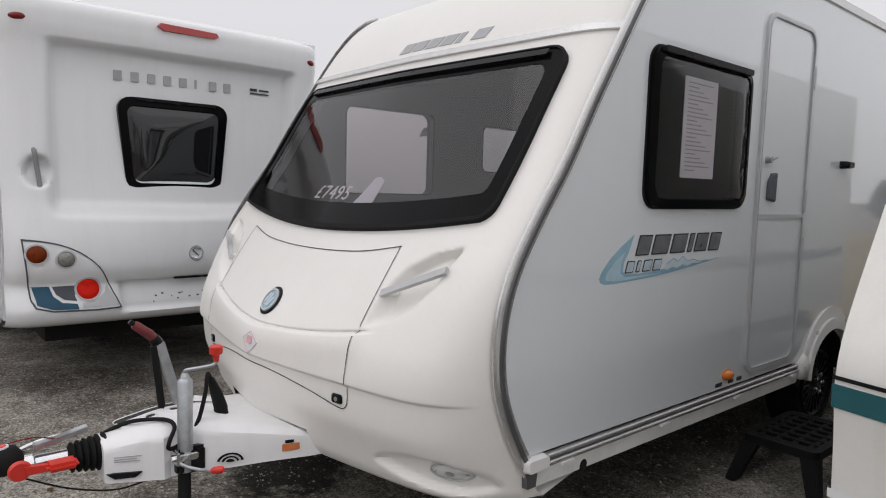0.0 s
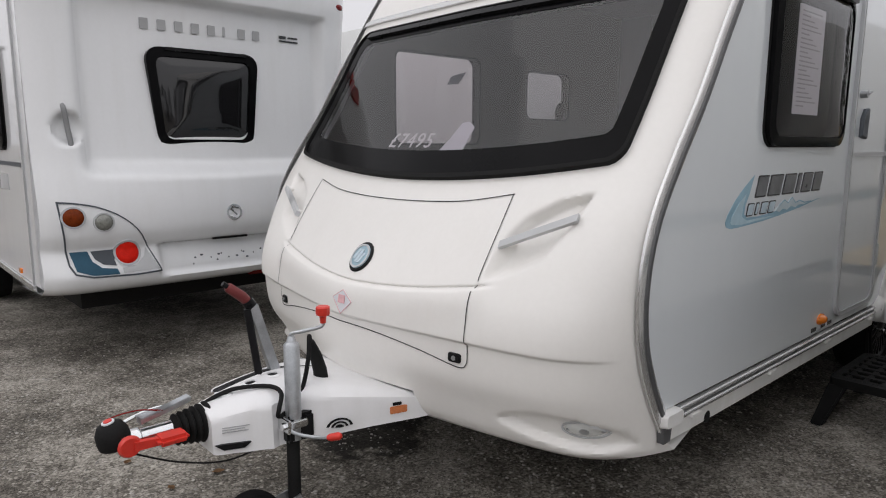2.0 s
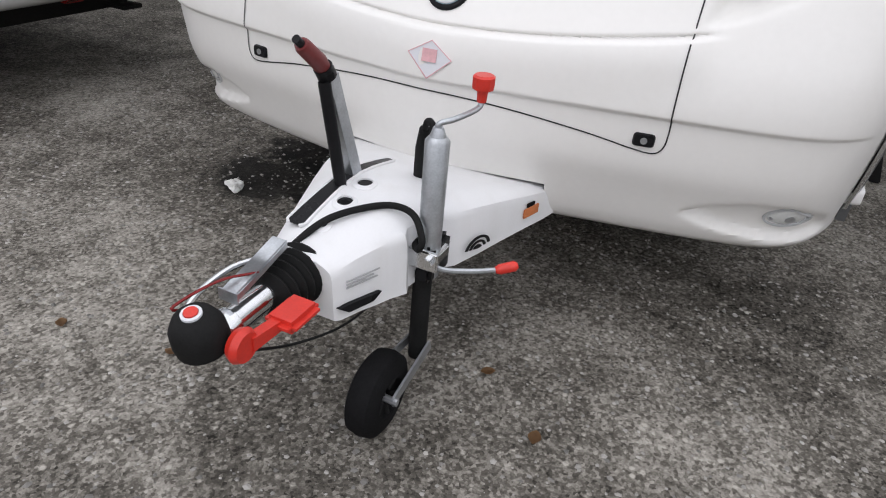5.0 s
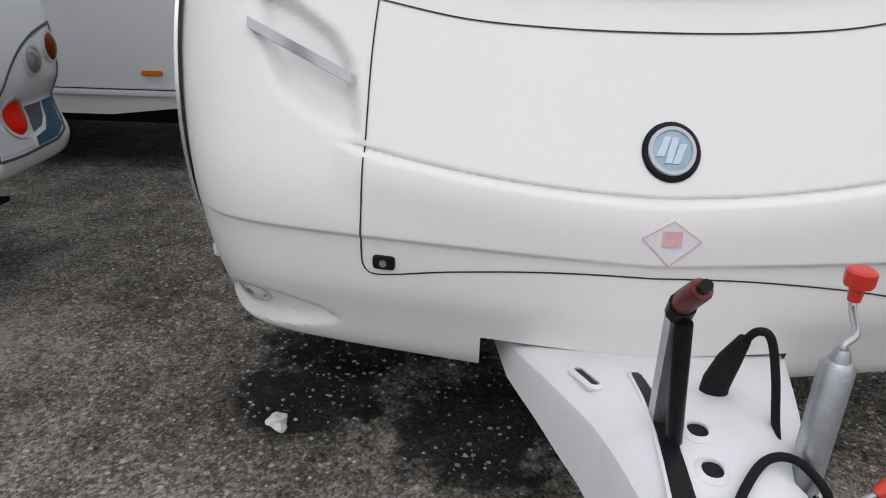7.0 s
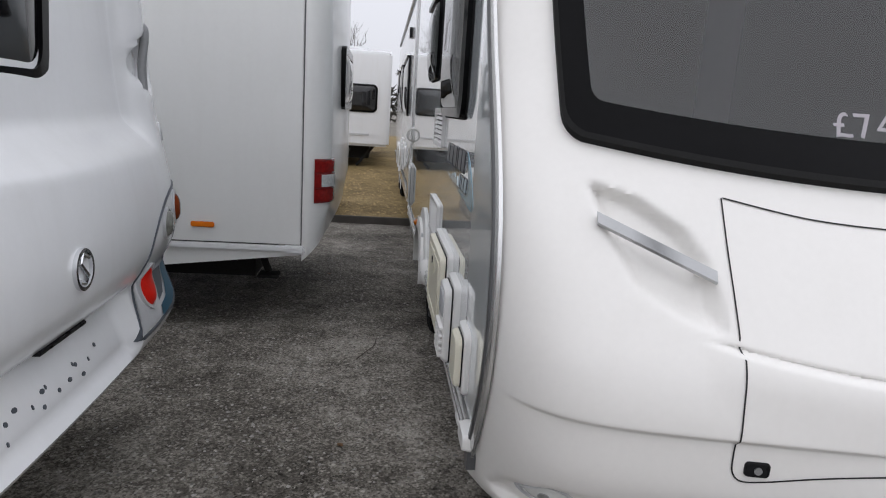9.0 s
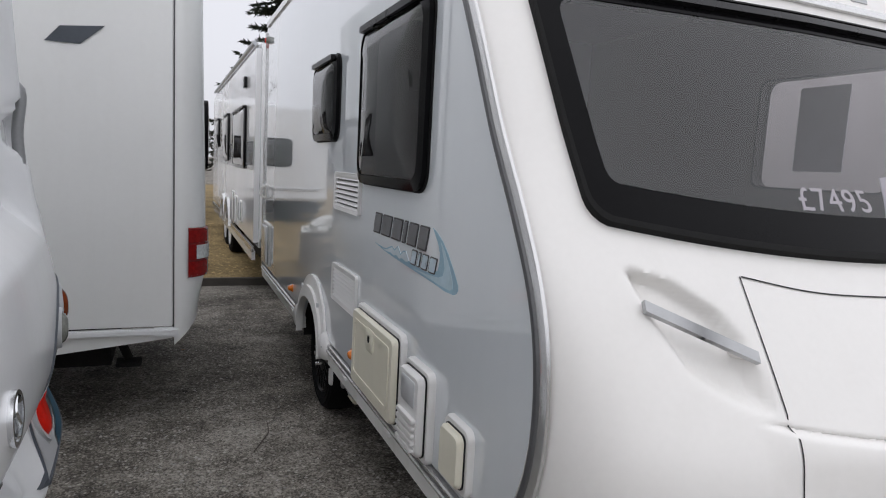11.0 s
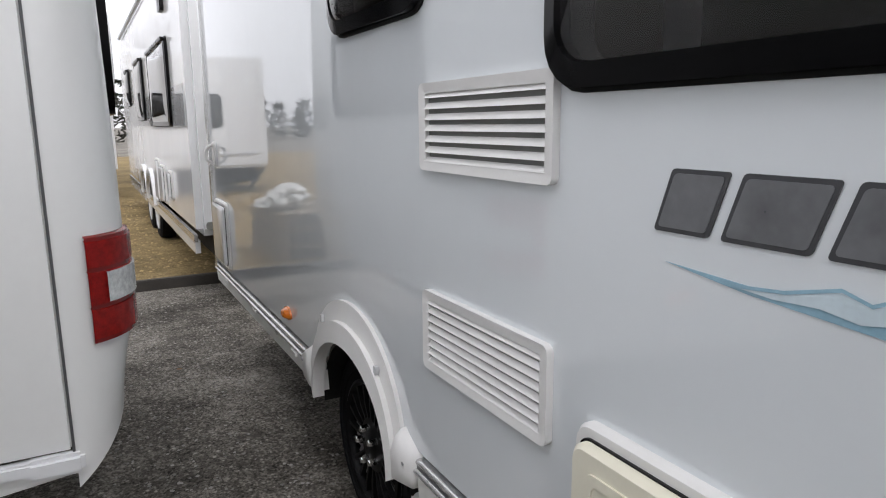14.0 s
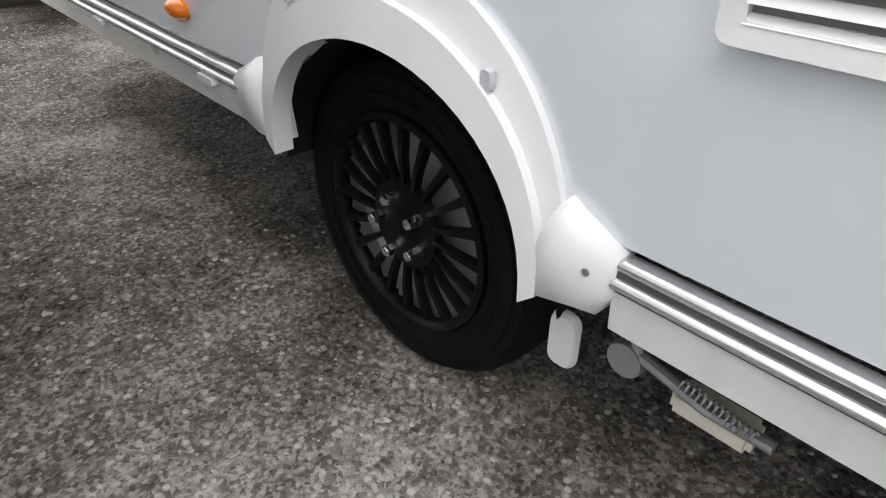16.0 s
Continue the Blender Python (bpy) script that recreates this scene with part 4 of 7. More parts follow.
def wheel(parent_thing, s, y, z, r, x_face, label):
    m = Matrix.Translation((s * x_face, y, z)) @ Matrix.Rotation(radians(90 * s), 4, "Y")
    bm = B()
    lathe(bm, [(r * 0.66, -0.17), (r * 0.9, -0.178), (r * 0.985, -0.15), (r, -0.12), (r, -0.06), (r * 0.985, -0.03), (r * 0.93, -0.006), (r * 0.80, 0.0), (r * 0.68, -0.008), (r * 0.655, -0.02), (r * 0.64, -0.10)], m, 48)
    w = part("wheel", bm, TYRE, parent_thing, label)
    for rr in (0.86, 0.76):
        bm = B()
        lathe(bm, [(r * rr, -0.002), (r * rr + 0.002, 0.0025), (r * rr + 0.005, 0.0025), (r * rr + 0.007, -0.002)], m, 48)
        part("tyre_rib", bm, TYRE, w)
    bm = B()
    lathe(bm, [(0.0, -0.05), (r * 0.3, -0.05), (r * 0.55, -0.075), (r * 0.64, -0.055), (r * 0.66, -0.02)], m, 40)
    part("steel_rim", bm, STEEL, w, "painted steel rim behind the trim")
    bm = B()
    lathe(bm, [(r * 0.665, -0.02), (r * 0.67, 0.0), (r * 0.64, 0.004), (r * 0.615, -0.004), (r * 0.61, -0.018)], m, 48)
    part("trim_ring", bm, RIM, w)
    bm = B()
    lathe(bm, [(0.0, 0.004), (r * 0.10, 0.005), (r * 0.14, 0.0), (r * 0.27, -0.006), (r * 0.29, -0.02), (0, -0.025)], m, 30)
    hub = part("hub", bm, RIM, w, "black hub of the wheel trim")
    for k in range(20):
        a = 2 * math.pi * k / 20
        bm = B()
        fwd, lat = Vector((math.cos(a), math.sin(a), 0)), Vector((-math.sin(a), math.cos(a), 0))
        ends = []
        for rad, hw, h in ((r * 0.24, 0.005, -0.006), (r * 0.42, 0.007, -0.002), (r * 0.63, 0.010, -0.004)):
            ends.append([bm.verts.new(m @ (fwd * rad + lat * q * hw + Vector((0, 0, h + e)))) for q, e in ((-1, -0.014), (-0.7, 0), (0.7, 0), (1, -0.014))])
        for p, q in zip(ends, ends[1:]):
            for j in range(3):
                bm.faces.new((p[j], p[j + 1], q[j + 1], q[j]))
        part("spoke", bm, RIM, w)
    for k in range(5):
        a = 2 * math.pi * k / 5 + 0.3
        bm = B()
        lathe(bm, [(0, 0.026), (0.009, 0.025), (0.0115, 0.020), (0.0115, -0.01)], m @ Matrix.Translation((0.18 * r * math.cos(a), 0.18 * r * math.sin(a), 0)), 6)
        part("wheel_nut", bm, CHROME, hub, "chrome wheel nut")
    return w


for s in (-1, 1):
    wheel(caravan, s, ARCH[s] + 0.045, 0.296, 0.298, 1.010, "road wheel with black spoked trim")

# ---- roof, rear and floor ----
bm = B()
stations = [(y, interp(y, EDGE_Y[12:], EDGE_Z[12:])) for y in (1.965, 2.02, 2.08, 2.15, 2.22, 2.35, 2.5)] + [(3.2, 2.455), (4.5, 2.45), (5.3, 2.44), (5.55, 2.42), (5.66, 2.39), (5.70, 2.33)]
roof_rows = []
for y, z in stations:
    edge = min(z, ROOF)
    crown = max(0.0, z - edge)
    roof_rows.append([bm.verts.new((HALF * f, y, edge + (crown + 0.005) * (1 - abs(f) ** 6))) for f in (-1, -0.985, -0.95, -0.85, -0.6, -0.3, 0, 0.3, 0.6, 0.85, 0.95, 0.985, 1)])
for a, c in zip(roof_rows[4:], roof_rows[5:]):
    for k in range(12):
        bm.faces.new((a[k], a[k + 1], c[k + 1], c[k]))
for v in [v for v in bm.verts if not v.link_faces]:
    bm.verts.remove(v)
part("roof", bm, GRP, caravan, "white caravan roof", smooth=60)
bm = B()
box(bm, -HALF + 0.004, HALF - 0.004, REAR - 0.03, REAR, 0.40, 2.38)
part("rear_wall", bm, GRP, caravan)
for s in (-1, 1):
    mp = side_map(s)
    bm = B()
    prism(bm, [(2.22, 2.385), (REAR - 0.08, 2.385), (REAR - 0.08, 2.425), (2.26, 2.425)], -0.02, 0.012, mp)
    part("roof_rail", bm, ALU, caravan, "aluminium roof edge rail")
    bm = B()
    prism(bm, [(REAR - 0.045, 0.46), (REAR + 0.004, 0.46), (REAR + 0.004, 2.35), (REAR - 0.045, 2.35)], -0.01, 0.012, mp)
    part("rear_corner_bead", bm, ALU, caravan)
bm = B()
box(bm, -0.79, 0.79, 1.45, REAR - 0.03, 0.46, 0.49)
part("floor_panel", bm, DARK, caravan)
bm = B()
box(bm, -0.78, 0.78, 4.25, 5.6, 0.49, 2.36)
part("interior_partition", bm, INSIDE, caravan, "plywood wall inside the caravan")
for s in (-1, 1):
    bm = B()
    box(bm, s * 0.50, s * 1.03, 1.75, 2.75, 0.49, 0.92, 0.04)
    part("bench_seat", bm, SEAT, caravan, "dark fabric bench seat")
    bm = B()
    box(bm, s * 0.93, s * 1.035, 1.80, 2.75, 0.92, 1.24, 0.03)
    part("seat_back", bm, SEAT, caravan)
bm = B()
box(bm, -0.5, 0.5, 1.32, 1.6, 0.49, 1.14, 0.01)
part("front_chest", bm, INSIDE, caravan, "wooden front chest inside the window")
# The ceiling's colour is darkened too, for the shade indoors.
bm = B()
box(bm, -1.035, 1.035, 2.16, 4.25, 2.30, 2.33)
part("ceiling_lining", bm, make_mat("shade_dark_ceiling_board", (0.09, 0.085, 0.08), 0.7), caravan)
# chassis beneath
for s in (-1, 1):
    bm = B()
    box(bm, s * 0.62 - 0.025, s * 0.62 + 0.025, 1.9, 5.5, 0.33, 0.46)
    part("chassis_beam", bm, GALV, caravan, "galvanised chassis beam")
    for yy in (1.75, 5.2):
        bm = B()
        tube(bm, [(s * 0.80, yy, 0.42), (s * 0.80, yy + 0.35, 0.36)], 0.022, 8)
        box(bm, s * 0.80 - 0.05, s * 0.80 + 0.05, yy + 0.33, yy + 0.43, 0.33, 0.345, 0.004)
        part("corner_steady", bm, GALV, caravan, "folded corner steady")
    bm = B()
    tube(bm, [(s * 0.90, ARCH[s] - 0.02, 0.30), (s * 0.5, ARCH[s] - 0.02, 0.33)], 0.045, 12)
    part("axle", bm, GALV, caravan)
bm = B()
prism(bm, rrect(3.214, 0.255, 3.258, 0.345, 0.016, 3), -0.038, -0.024, side_map(-1), 0.004)
part("mud_flap_bracket", bm, PLASTIC, caravan)
bm = B()
box(bm, -0.985, -0.94, 2.99, 3.10, 0.232, 0.272, 0.008)
part("gas_drop_tray", bm, CREAM, caravan, "cream tray under the floor")
bm = B()
coil = [(-1.0 + 0.008 * math.cos(k * 0.9), 2.985 + 0.0011 * k, 0.287 + 0.008 * math.sin(k * 0.9) + 0.0002 * k) for k in range(90)]
tube(bm, coil, 0.0018, 5)
part("steady_spring", bm, GALV, caravan, "coil spring under the skirt")
bm = B()
tube(bm, [(-0.985, 3.17, 0.36), (-0.99, 3.15, 0.30), (-0.99, 3.05, 0.278), (-0.99, 2.965, 0.280)], 0.009, 8)
lathe(bm, [(0, 0.010), (0.026, 0.010), (0.028, 0), (0.026, -0.010), (0, -0.010)], Matrix.Translation((-0.99, 3.165, 0.285)) @ Matrix.Rotation(radians(90), 4, "Y"), 16)
part("steady_arm", bm, STEEL, caravan)

# ---- offside fittings ----
off = side_map(-1)
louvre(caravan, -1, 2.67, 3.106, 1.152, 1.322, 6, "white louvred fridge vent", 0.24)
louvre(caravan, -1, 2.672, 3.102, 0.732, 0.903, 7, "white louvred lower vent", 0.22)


def hatch(y0, y1, z0, z1, mp, label, depth=0.034, door_mat=CREAM, frame_mat=PLASTIC, parent_thing=None):
    bm = B()
    prism(bm, rrect(y0 - 0.02, z0 - 0.02, y1 + 0.02, z1 + 0.02, 0.03), -0.001, depth * 0.45, mp, 0.006)
    h = part("service_hatch", bm, frame_mat, parent_thing or caravan, label)
    bm = B()
    prism(bm, rrect(y0 - 0.003, z0 - 0.003, y1 + 0.003, z1 + 0.003, 0.022), depth * 0.44, depth * 0.55, mp)
    part("hatch_seal", bm, BLACK, h)
    bm = B()
    prism(bm, rrect(y0, z0, y1, z1, 0.022), depth * 0.52, depth, mp, 0.008)
    d = part("hatch_door", bm, door_mat, h)
    return h, d


h, d = hatch(2.06, 2.575, 0.510, 0.800, off, "cream battery locker hatch with a moulded door", 0.045)
bm = B()
ring(bm, rrect(2.095, 0.545, 2.54, 0.770, 0.02), rrect(2.11, 0.56, 2.525, 0.755, 0.015), 0.042, 0.048, off)
part("door_rib", bm, CREAM, d)
bm = B()
prism(bm, rrect(2.27, 0.69, 2.37, 0.775, 0.02), 0.043, 0.050, off, 0.006)
part("lock_plate", bm, CREAM, d)
bm = B()
prism(bm, ellipse(2.32, 0.738, 0.010, 0.014, 12), 0.048, 0.053, off)
part("lock", bm, BLACK, d)
h, d = hatch(1.80, 1.975, 0.510, 0.755, off, "white mains inlet box with a louvred flap", 0.048, PLASTIC)
for i in range(5):
    bm = B()
    prism(bm, rrect(1.815, 0.525 + 0.022 * i, 1.96, 0.538 + 0.022 * i, 0.004, 2), 0.046, 0.060, off, 0.003)
    part("flap_rib", bm, PLASTIC, d)
bm = B()
prism(bm, rrect(1.83, 0.655, 1.945, 0.735, 0.01, 3), 0.046, 0.052, off, 0.004)
part("flap", bm, LIGHTTRIM, d)
hatch(1.525, 1.65, 0.545, 0.690, off, "small cream water inlet box", 0.04, CREAM)
hatch(5.30, 5.58, 0.54, 0.84, off, "white rear locker hatch", 0.03, WHITE)
bm = B()
prism(bm, rrect(5.50, 1.03, 5.56, 1.16, 0.02), -0.001, 0.012, off, 0.004)
hp = part("grab_plate", bm, PLASTIC, caravan, "white rear grab plate")
bm = B()
tube(bm, smooth_path([(-1.08, 5.53, 1.145), (-1.115, 5.53, 1.12), (-1.115, 5.53, 1.07), (-1.08, 5.53, 1.045)], 4), 0.009, 8)
part("grab_bar", bm, PLASTIC, hp)


def marker(y, z, mp, mat=AMBER, label="orange side marker lamp", a=0.042, c=0.022):
    bm = B()
    prism(bm, ellipse(y, z, a * 1.05, c * 1.15, 20), -0.001, 0.006, mp)
    base = part("side_marker", bm, mat, caravan, label)
    bm = B()
    pillow(bm, ellipse(y, z, a, c, 20), 0.005, 0.022, mp)
    part("lens", bm, mat, base)


marker(2.695, 0.568, off)
marker(4.238, 0.560, off)
marker(2.70, 0.558, side_map(1))
bm = B()
prism(bm, rrect(5.49, 2.25, 5.56, 2.30, 0.012), -0.001, 0.03, off, 0.008)
rm = part("top_marker", bm, CLEARLENS, caravan, "white and red roof marker lamp")
bm = B()
prism(bm, rrect(5.53, 2.25, 5.565, 2.30, 0.012), -0.001, 0.034, off, 0.008)
part("red_lens", bm, REDLENS, rm)
for s, y in ((-1, 1.60), (1, 1.655)):
    bm = B()
    prism(bm, ellipse(y, 0.40, 0.02, 0.022, 14), -0.012, 0.006, side_map(s))
    part("rubber_bung", bm, RUBBER, caravan)


# side brand marks: plain slanted slabs over a blue sweep
PALEBLUE = make_mat("pale_blue_decal", (0.56, 0.66, 0.71), 0.2, spread=0.1, scale=14, coat=0.5)
DEEPBLUE = make_mat("deep_blue_decal", (0.27, 0.44, 0.54), 0.2, spread=0.15, scale=9, coat=0.5)
MARKFILL = make_mat("grey_mark_fill", (0.13, 0.133, 0.14), 0.3, spread=0.3, scale=16, fine=60)
MARKPALE = make_mat("pale_mark_fill", (0.46, 0.56, 0.62), 0.3, spread=0.2, scale=20, fine=60)


def slab(mp, y0, y1, z0, z1, lean, d, mat, parent_thing, label=""):
    """A slanted slab with rounded corners; its top leans by lean."""
    pts = [(u + lean * (v - z0) / (z1 - z0), v) for u, v in rrect(min(y0, y1), z0, max(y0, y1), z1, 0.005, 3)]
    bm = B()
    prism(bm, pts, 0.0, d, mp)
    return part("brand_mark", bm, mat, parent_thing, label)


def brand(s, ahead, big, small, z_big, z_small, sweep, inner, hills):
    """ahead: the way along the wall in which the marks run on."""
    mp = side_map(s)
    bm = B()
    prism(bm, sweep, 0.0, 0.0012, mp)
    root = part("brand_sweep", bm, DEEPBLUE, caravan, "blue swept brand decal")
    for name, pts, d, mat in (("sweep_field", inner, 0.0018, LOGOBLUE), ("sweep_ridge_field", hills, 0.0024, PALEBLUE)):
        bm = B()
        prism(bm, pts, 0.0, d, mp)
        part(name, bm, mat, root)
    bm = B()
    ribbon(bm, hills[:len(hills) // 2], 0.004, 0.003, mp)
    part("sweep_ridge", bm, DEEPBLUE, root)
    for marks, (z0, z1), edge, fill in ((big, z_big, LOGOGREY, MARKFILL), (small, z_small, LOGOGREY, MARKPALE)):
        lean = ahead * 0.33 * (z1 - z0)
        rim = 0.0055 if fill is MARKFILL else 0.004
        for k, (y0, y1) in enumerate(marks):
            dark = slab(mp, y0, y1, z0, z1, lean, 0.0026, edge, caravan, "plain dark-edged grey brand mark" if k == 0 else "")
            slab(mp, y0 + ahead * rim * 1.25, y1 - ahead * rim * 0.75, z0 + rim, z1 - rim, lean * 0.9, 0.0034, fill, dark)


brand(-1, -1, [(2.478, 2.396), (2.380, 2.274), (2.258, 2.160), (2.144, 2.110), (2.094, 2.010), (1.994, 1.916)], [(2.050, 2.004), (1.990, 1.968), (1.954, 1.904), (1.890, 1.836)], (1.113, 1.190), (1.056, 1.106),
      [(2.457, 1.076), (2.34, 1.060), (2.217, 1.051), (2.082, 1.043), (1.948, 1.036), (1.841, 1.030), (1.753, 1.023), (1.694, 1.025), (1.675, 1.031), (1.665, 1.042), (1.666, 1.054), (1.677, 1.067), (1.697, 1.088), (1.746, 1.132), (1.789, 1.161), (1.835, 1.182), (1.868, 1.191), (1.847, 1.172), (1.821, 1.149), (1.806, 1.125), (1.805, 1.098), (1.815, 1.073), (1.854, 1.058), (1.927, 1.054), (2.013, 1.056), (2.063, 1.062), (2.119, 1.072), (2.178, 1.076), (2.298, 1.067)],
      [(2.02, 1.046), (1.90, 1.040), (1.80, 1.034), (1.72, 1.032), (1.700, 1.040), (1.702, 1.060), (1.73, 1.098), (1.77, 1.136), (1.80, 1.156), (1.774, 1.114), (1.764, 1.087), (1.774, 1.064), (1.81, 1.053), (1.90, 1.048)],
      [(2.363, 1.066), (2.298, 1.072), (2.24, 1.087), (2.211, 1.078), (2.178, 1.095), (2.146, 1.073), (2.119, 1.087), (2.096, 1.090), (2.063, 1.062), (2.09, 1.056), (2.13, 1.062), (2.16, 1.056), (2.19, 1.064), (2.22, 1.058), (2.26, 1.064), (2.31, 1.062)])
brand(1, 1, [(1.912, 2.000), (2.018, 2.132), (2.150, 2.260), (2.278, 2.314), (2.332, 2.430), (2.448, 2.538)], [(1.851, 1.900), (1.918, 1.942), (1.962, 2.018), (2.030, 2.084)], (1.138, 1.216), (1.076, 1.121),
      [(1.902, 1.219), (1.820, 1.175), (1.753, 1.130), (1.712, 1.090), (1.698, 1.066), (1.707, 1.050), (1.735, 1.042), (1.800, 1.042), (2.00, 1.050), (2.149, 1.061), (2.35, 1.080), (2.563, 1.106), (2.40, 1.092), (2.20, 1.088), (2.10, 1.078), (1.95, 1.070), (1.860, 1.072), (1.839, 1.085), (1.844, 1.117), (1.868, 1.150), (1.885, 1.185)],
      [(1.745, 1.055), (1.82, 1.050), (2.00, 1.057), (2.10, 1.064), (1.98, 1.064), (1.86, 1.062), (1.822, 1.078), (1.826, 1.115), (1.845, 1.155), (1.79, 1.125), (1.742, 1.082), (1.735, 1.062)],
      [(2.45, 1.099), (2.38, 1.097), (2.33, 1.108), (2.29, 1.101), (2.25, 1.124), (2.215, 1.104), (2.18, 1.118), (2.13, 1.098), (2.10, 1.080), (2.14, 1.074), (2.17, 1.084), (2.21, 1.078), (2.25, 1.090), (2.29, 1.082), (2.33, 1.092), (2.38, 1.090)])

# ---- entrance door ----
near = side_map(1)
bm = B()
prism(bm, rrect(2.858, 0.545, 3.39, 2.205, 0.075), -0.002, 0.006, near)
door = part("entrance_door", bm, SIDE, caravan, "two-piece pale entrance door")
bm = B()
ring(bm, rrect(2.850, 0.537, 3.398, 2.213, 0.08), rrect(2.868, 0.555, 3.380, 2.195, 0.07), -0.001, 0.014, near)
part("door_frame", bm, LIGHTTRIM, door)
bm = B()
ring(bm, rrect(2.865, 0.552, 3.383, 2.198, 0.072), rrect(2.871, 0.558, 3.377, 2.192, 0.068), 0.010, 0.0155, near)
part("door_seal", bm, LOGOMID, door)
bm = B()
prism(bm, rrect(2.868, 1.272, 3.380, 1.292, 0.004, 2), 0.005, 0.014, near, 0.002)
part("door_split_trim", bm, LIGHTTRIM, door)
bm = B()
lathe(bm, [(0, 0.03), (0.016, 0.028), (0.018, 0.0)], Matrix.Translation((1.076, 2.935, 1.547)) @ Matrix.Rotation(radians(90), 4, "Y"), 16)
tube(bm, [(1.10, 2.935, 1.547), (1.10, 2.985, 1.56)], 0.008, 8)
part("door_lock", bm, STEEL, door, "grey door lock knob")
bm = B()
prism(bm, [(2.955, 1.36), (3.03, 1.35), (3.035, 1.49), (2.99, 1.485), (2.955, 1.44)], 0.004, 0.022, near, 0.008)
part("door_handle", bm, SLATE, door, "dark grey recessed door handle")
for z in (0.72, 1.06, 1.30, 1.92):
    bm = B()
    tube(bm, [(1.082, 3.396, z), (1.082, 3.396, z + 0.11)], 0.009, 8)
    part("hinge", bm, LIGHTTRIM, door)
bm = B()
prism(bm, rrect(3.86, 1.545, 3.95, 1.585, 0.012), -0.001, 0.05, near, 0.01)
part("door_catch", bm, BLACK, caravan, "black door retaining catch")
bm = B()
prism(bm, rrect(2.21, 1.44, 2.47, 1.84, 0.006, 2), -0.012, -0.009, near)
sheet_ob = part("price_sheet", bm, PAPER, caravan, "printed paper sheets hung inside the window")
for i in range(22):
    bm = B()
    z = 1.815 - 0.0165 * i
    prism(bm, rrect(2.235, z, 2.235 + 0.2 - 0.04 * ((i * 7) % 4), z + 0.005, 0.001, 1), -0.0088, -0.0082, near)
    part("print_line", bm, LOGOSILVER, sheet_ob)
for y0, w in ((2.60, 0.06), (2.72, 0.05), (2.80, 0.05)):
    bm = B()
    prism(bm, rrect(y0, 0.512, y0 + w, 0.53, 0.003, 2), 0.0, 0.0015, near)
    part("small_decal", bm, LOGOGREY, caravan)

# price written on the window
font = bpy.data.curves.new("price", "FONT")
font.body, font.size, font.extrude = "£7495", 0.102, 0.0008
font.space_character = 1.12
tmp = new("tmp_text", font)
bpy.context.view_layer.update()
me = bpy.data.meshes.new_from_object(tmp.evaluated_get(bpy.context.evaluated_depsgraph_get()))
bpy.data.objects.remove(tmp)
me.materials.append(CHALK)
price = new("price_lettering", me)
zc = 1.308
px = -0.262
slope = Vector((0, plain_front(-0.1, 1.40) - plain_front(-0.1, 1.30), 0.10)).normalized()
right = Vector((1, 0, 0))
nrm = right.cross(slope)
base = Matrix(((right.x, slope.x, nrm.x, px), (right.y, slope.y, nrm.y, plain_front(-0.1, zc) + 0.035), (right.z, slope.z, nrm.z, zc), (0, 0, 0, 1)))
price.matrix_world = base
price.parent = caravan
tagged(price, "hand-written white price in the window")
bm = B()
prism(bm, [(0.06, 1.30), (0.20, 1.30), (0.205, 1.41), (0.165, 1.43), (0.13, 1.425), (0.10, 1.36)], -0.040, -0.037, on_plain)
part("card_tag", bm, PAPER, caravan, "white card tag behind the window")

# ---- hitch ----
def cover_top(y):
    return interp(y, [0.318, 0.40, 0.49, 0.57, 0.64, 0.74, 0.85, 0.95, 1.10], [0.476, 0.496, 0.514, 0.524, 0.522, 0.503, 0.476, 0.452, 0.440])


cover_rows = [(0.318, -0.055, 0.115, 0.345), (0.330, -0.060, 0.122, 0.342), (0.38, -0.074, 0.138, 0.340), (0.42, -0.085, 0.155, 0.338), (0.46, -0.096, 0.172, 0.338), (0.49, -0.105, 0.190, 0.338), (0.515, -0.112, 0.180, 0.338), (0.56, -0.126, 0.192, 0.343), (0.60, -0.14, 0.205, 0.348), (0.63, -0.15, 0.240, 0.352), (0.70, -0.178, 0.266, 0.355), (0.80, -0.215, 0.300, 0.36), (0.88, -0.246, 0.326, 0.361), (0.95, -0.272, 0.350, 0.362), (1.10, -0.30, 0.39, 0.365)]
bm = B()
loops = []
for y, a, c, zb in cover_rows:
    zt = cover_top(y)
    brow = zt - 0.30 * (zt - 0.44)
    half = [(0.0, zb), (0.003, zb + 0.02), (0.007, brow - 0.026), (0.012, brow - 0.011), (0.024, brow - 0.002), (0.050, (brow + zt) / 2 + 0.002), (0.078, zt)]
    squeeze = min(1.0, (c - a) / 0.20)
    prof = [(a + o * squeeze, z) for o, z in half] + [(c - o * squeeze, z) for o, z in half[::-1]]
    loops.append([bm.verts.new((x, y, z)) for x, z in prof])
for p, q in zip(loops, loops[1:]):
    for k in range(len(p) - 1):
        bm.faces.new((p[k], p[k + 1], q[k + 1], q[k]))
bm.faces.new(loops[0])
cover = part("drawbar_cover", bm, COVER, caravan, "white plastic drawbar cover", smooth=32)


def flat_map(z):
    return lambda u, v, d: Vector((u, v, z + d))


def on_cover(u, v, d):
    return Vector((u, v, cover_top(v) + d))


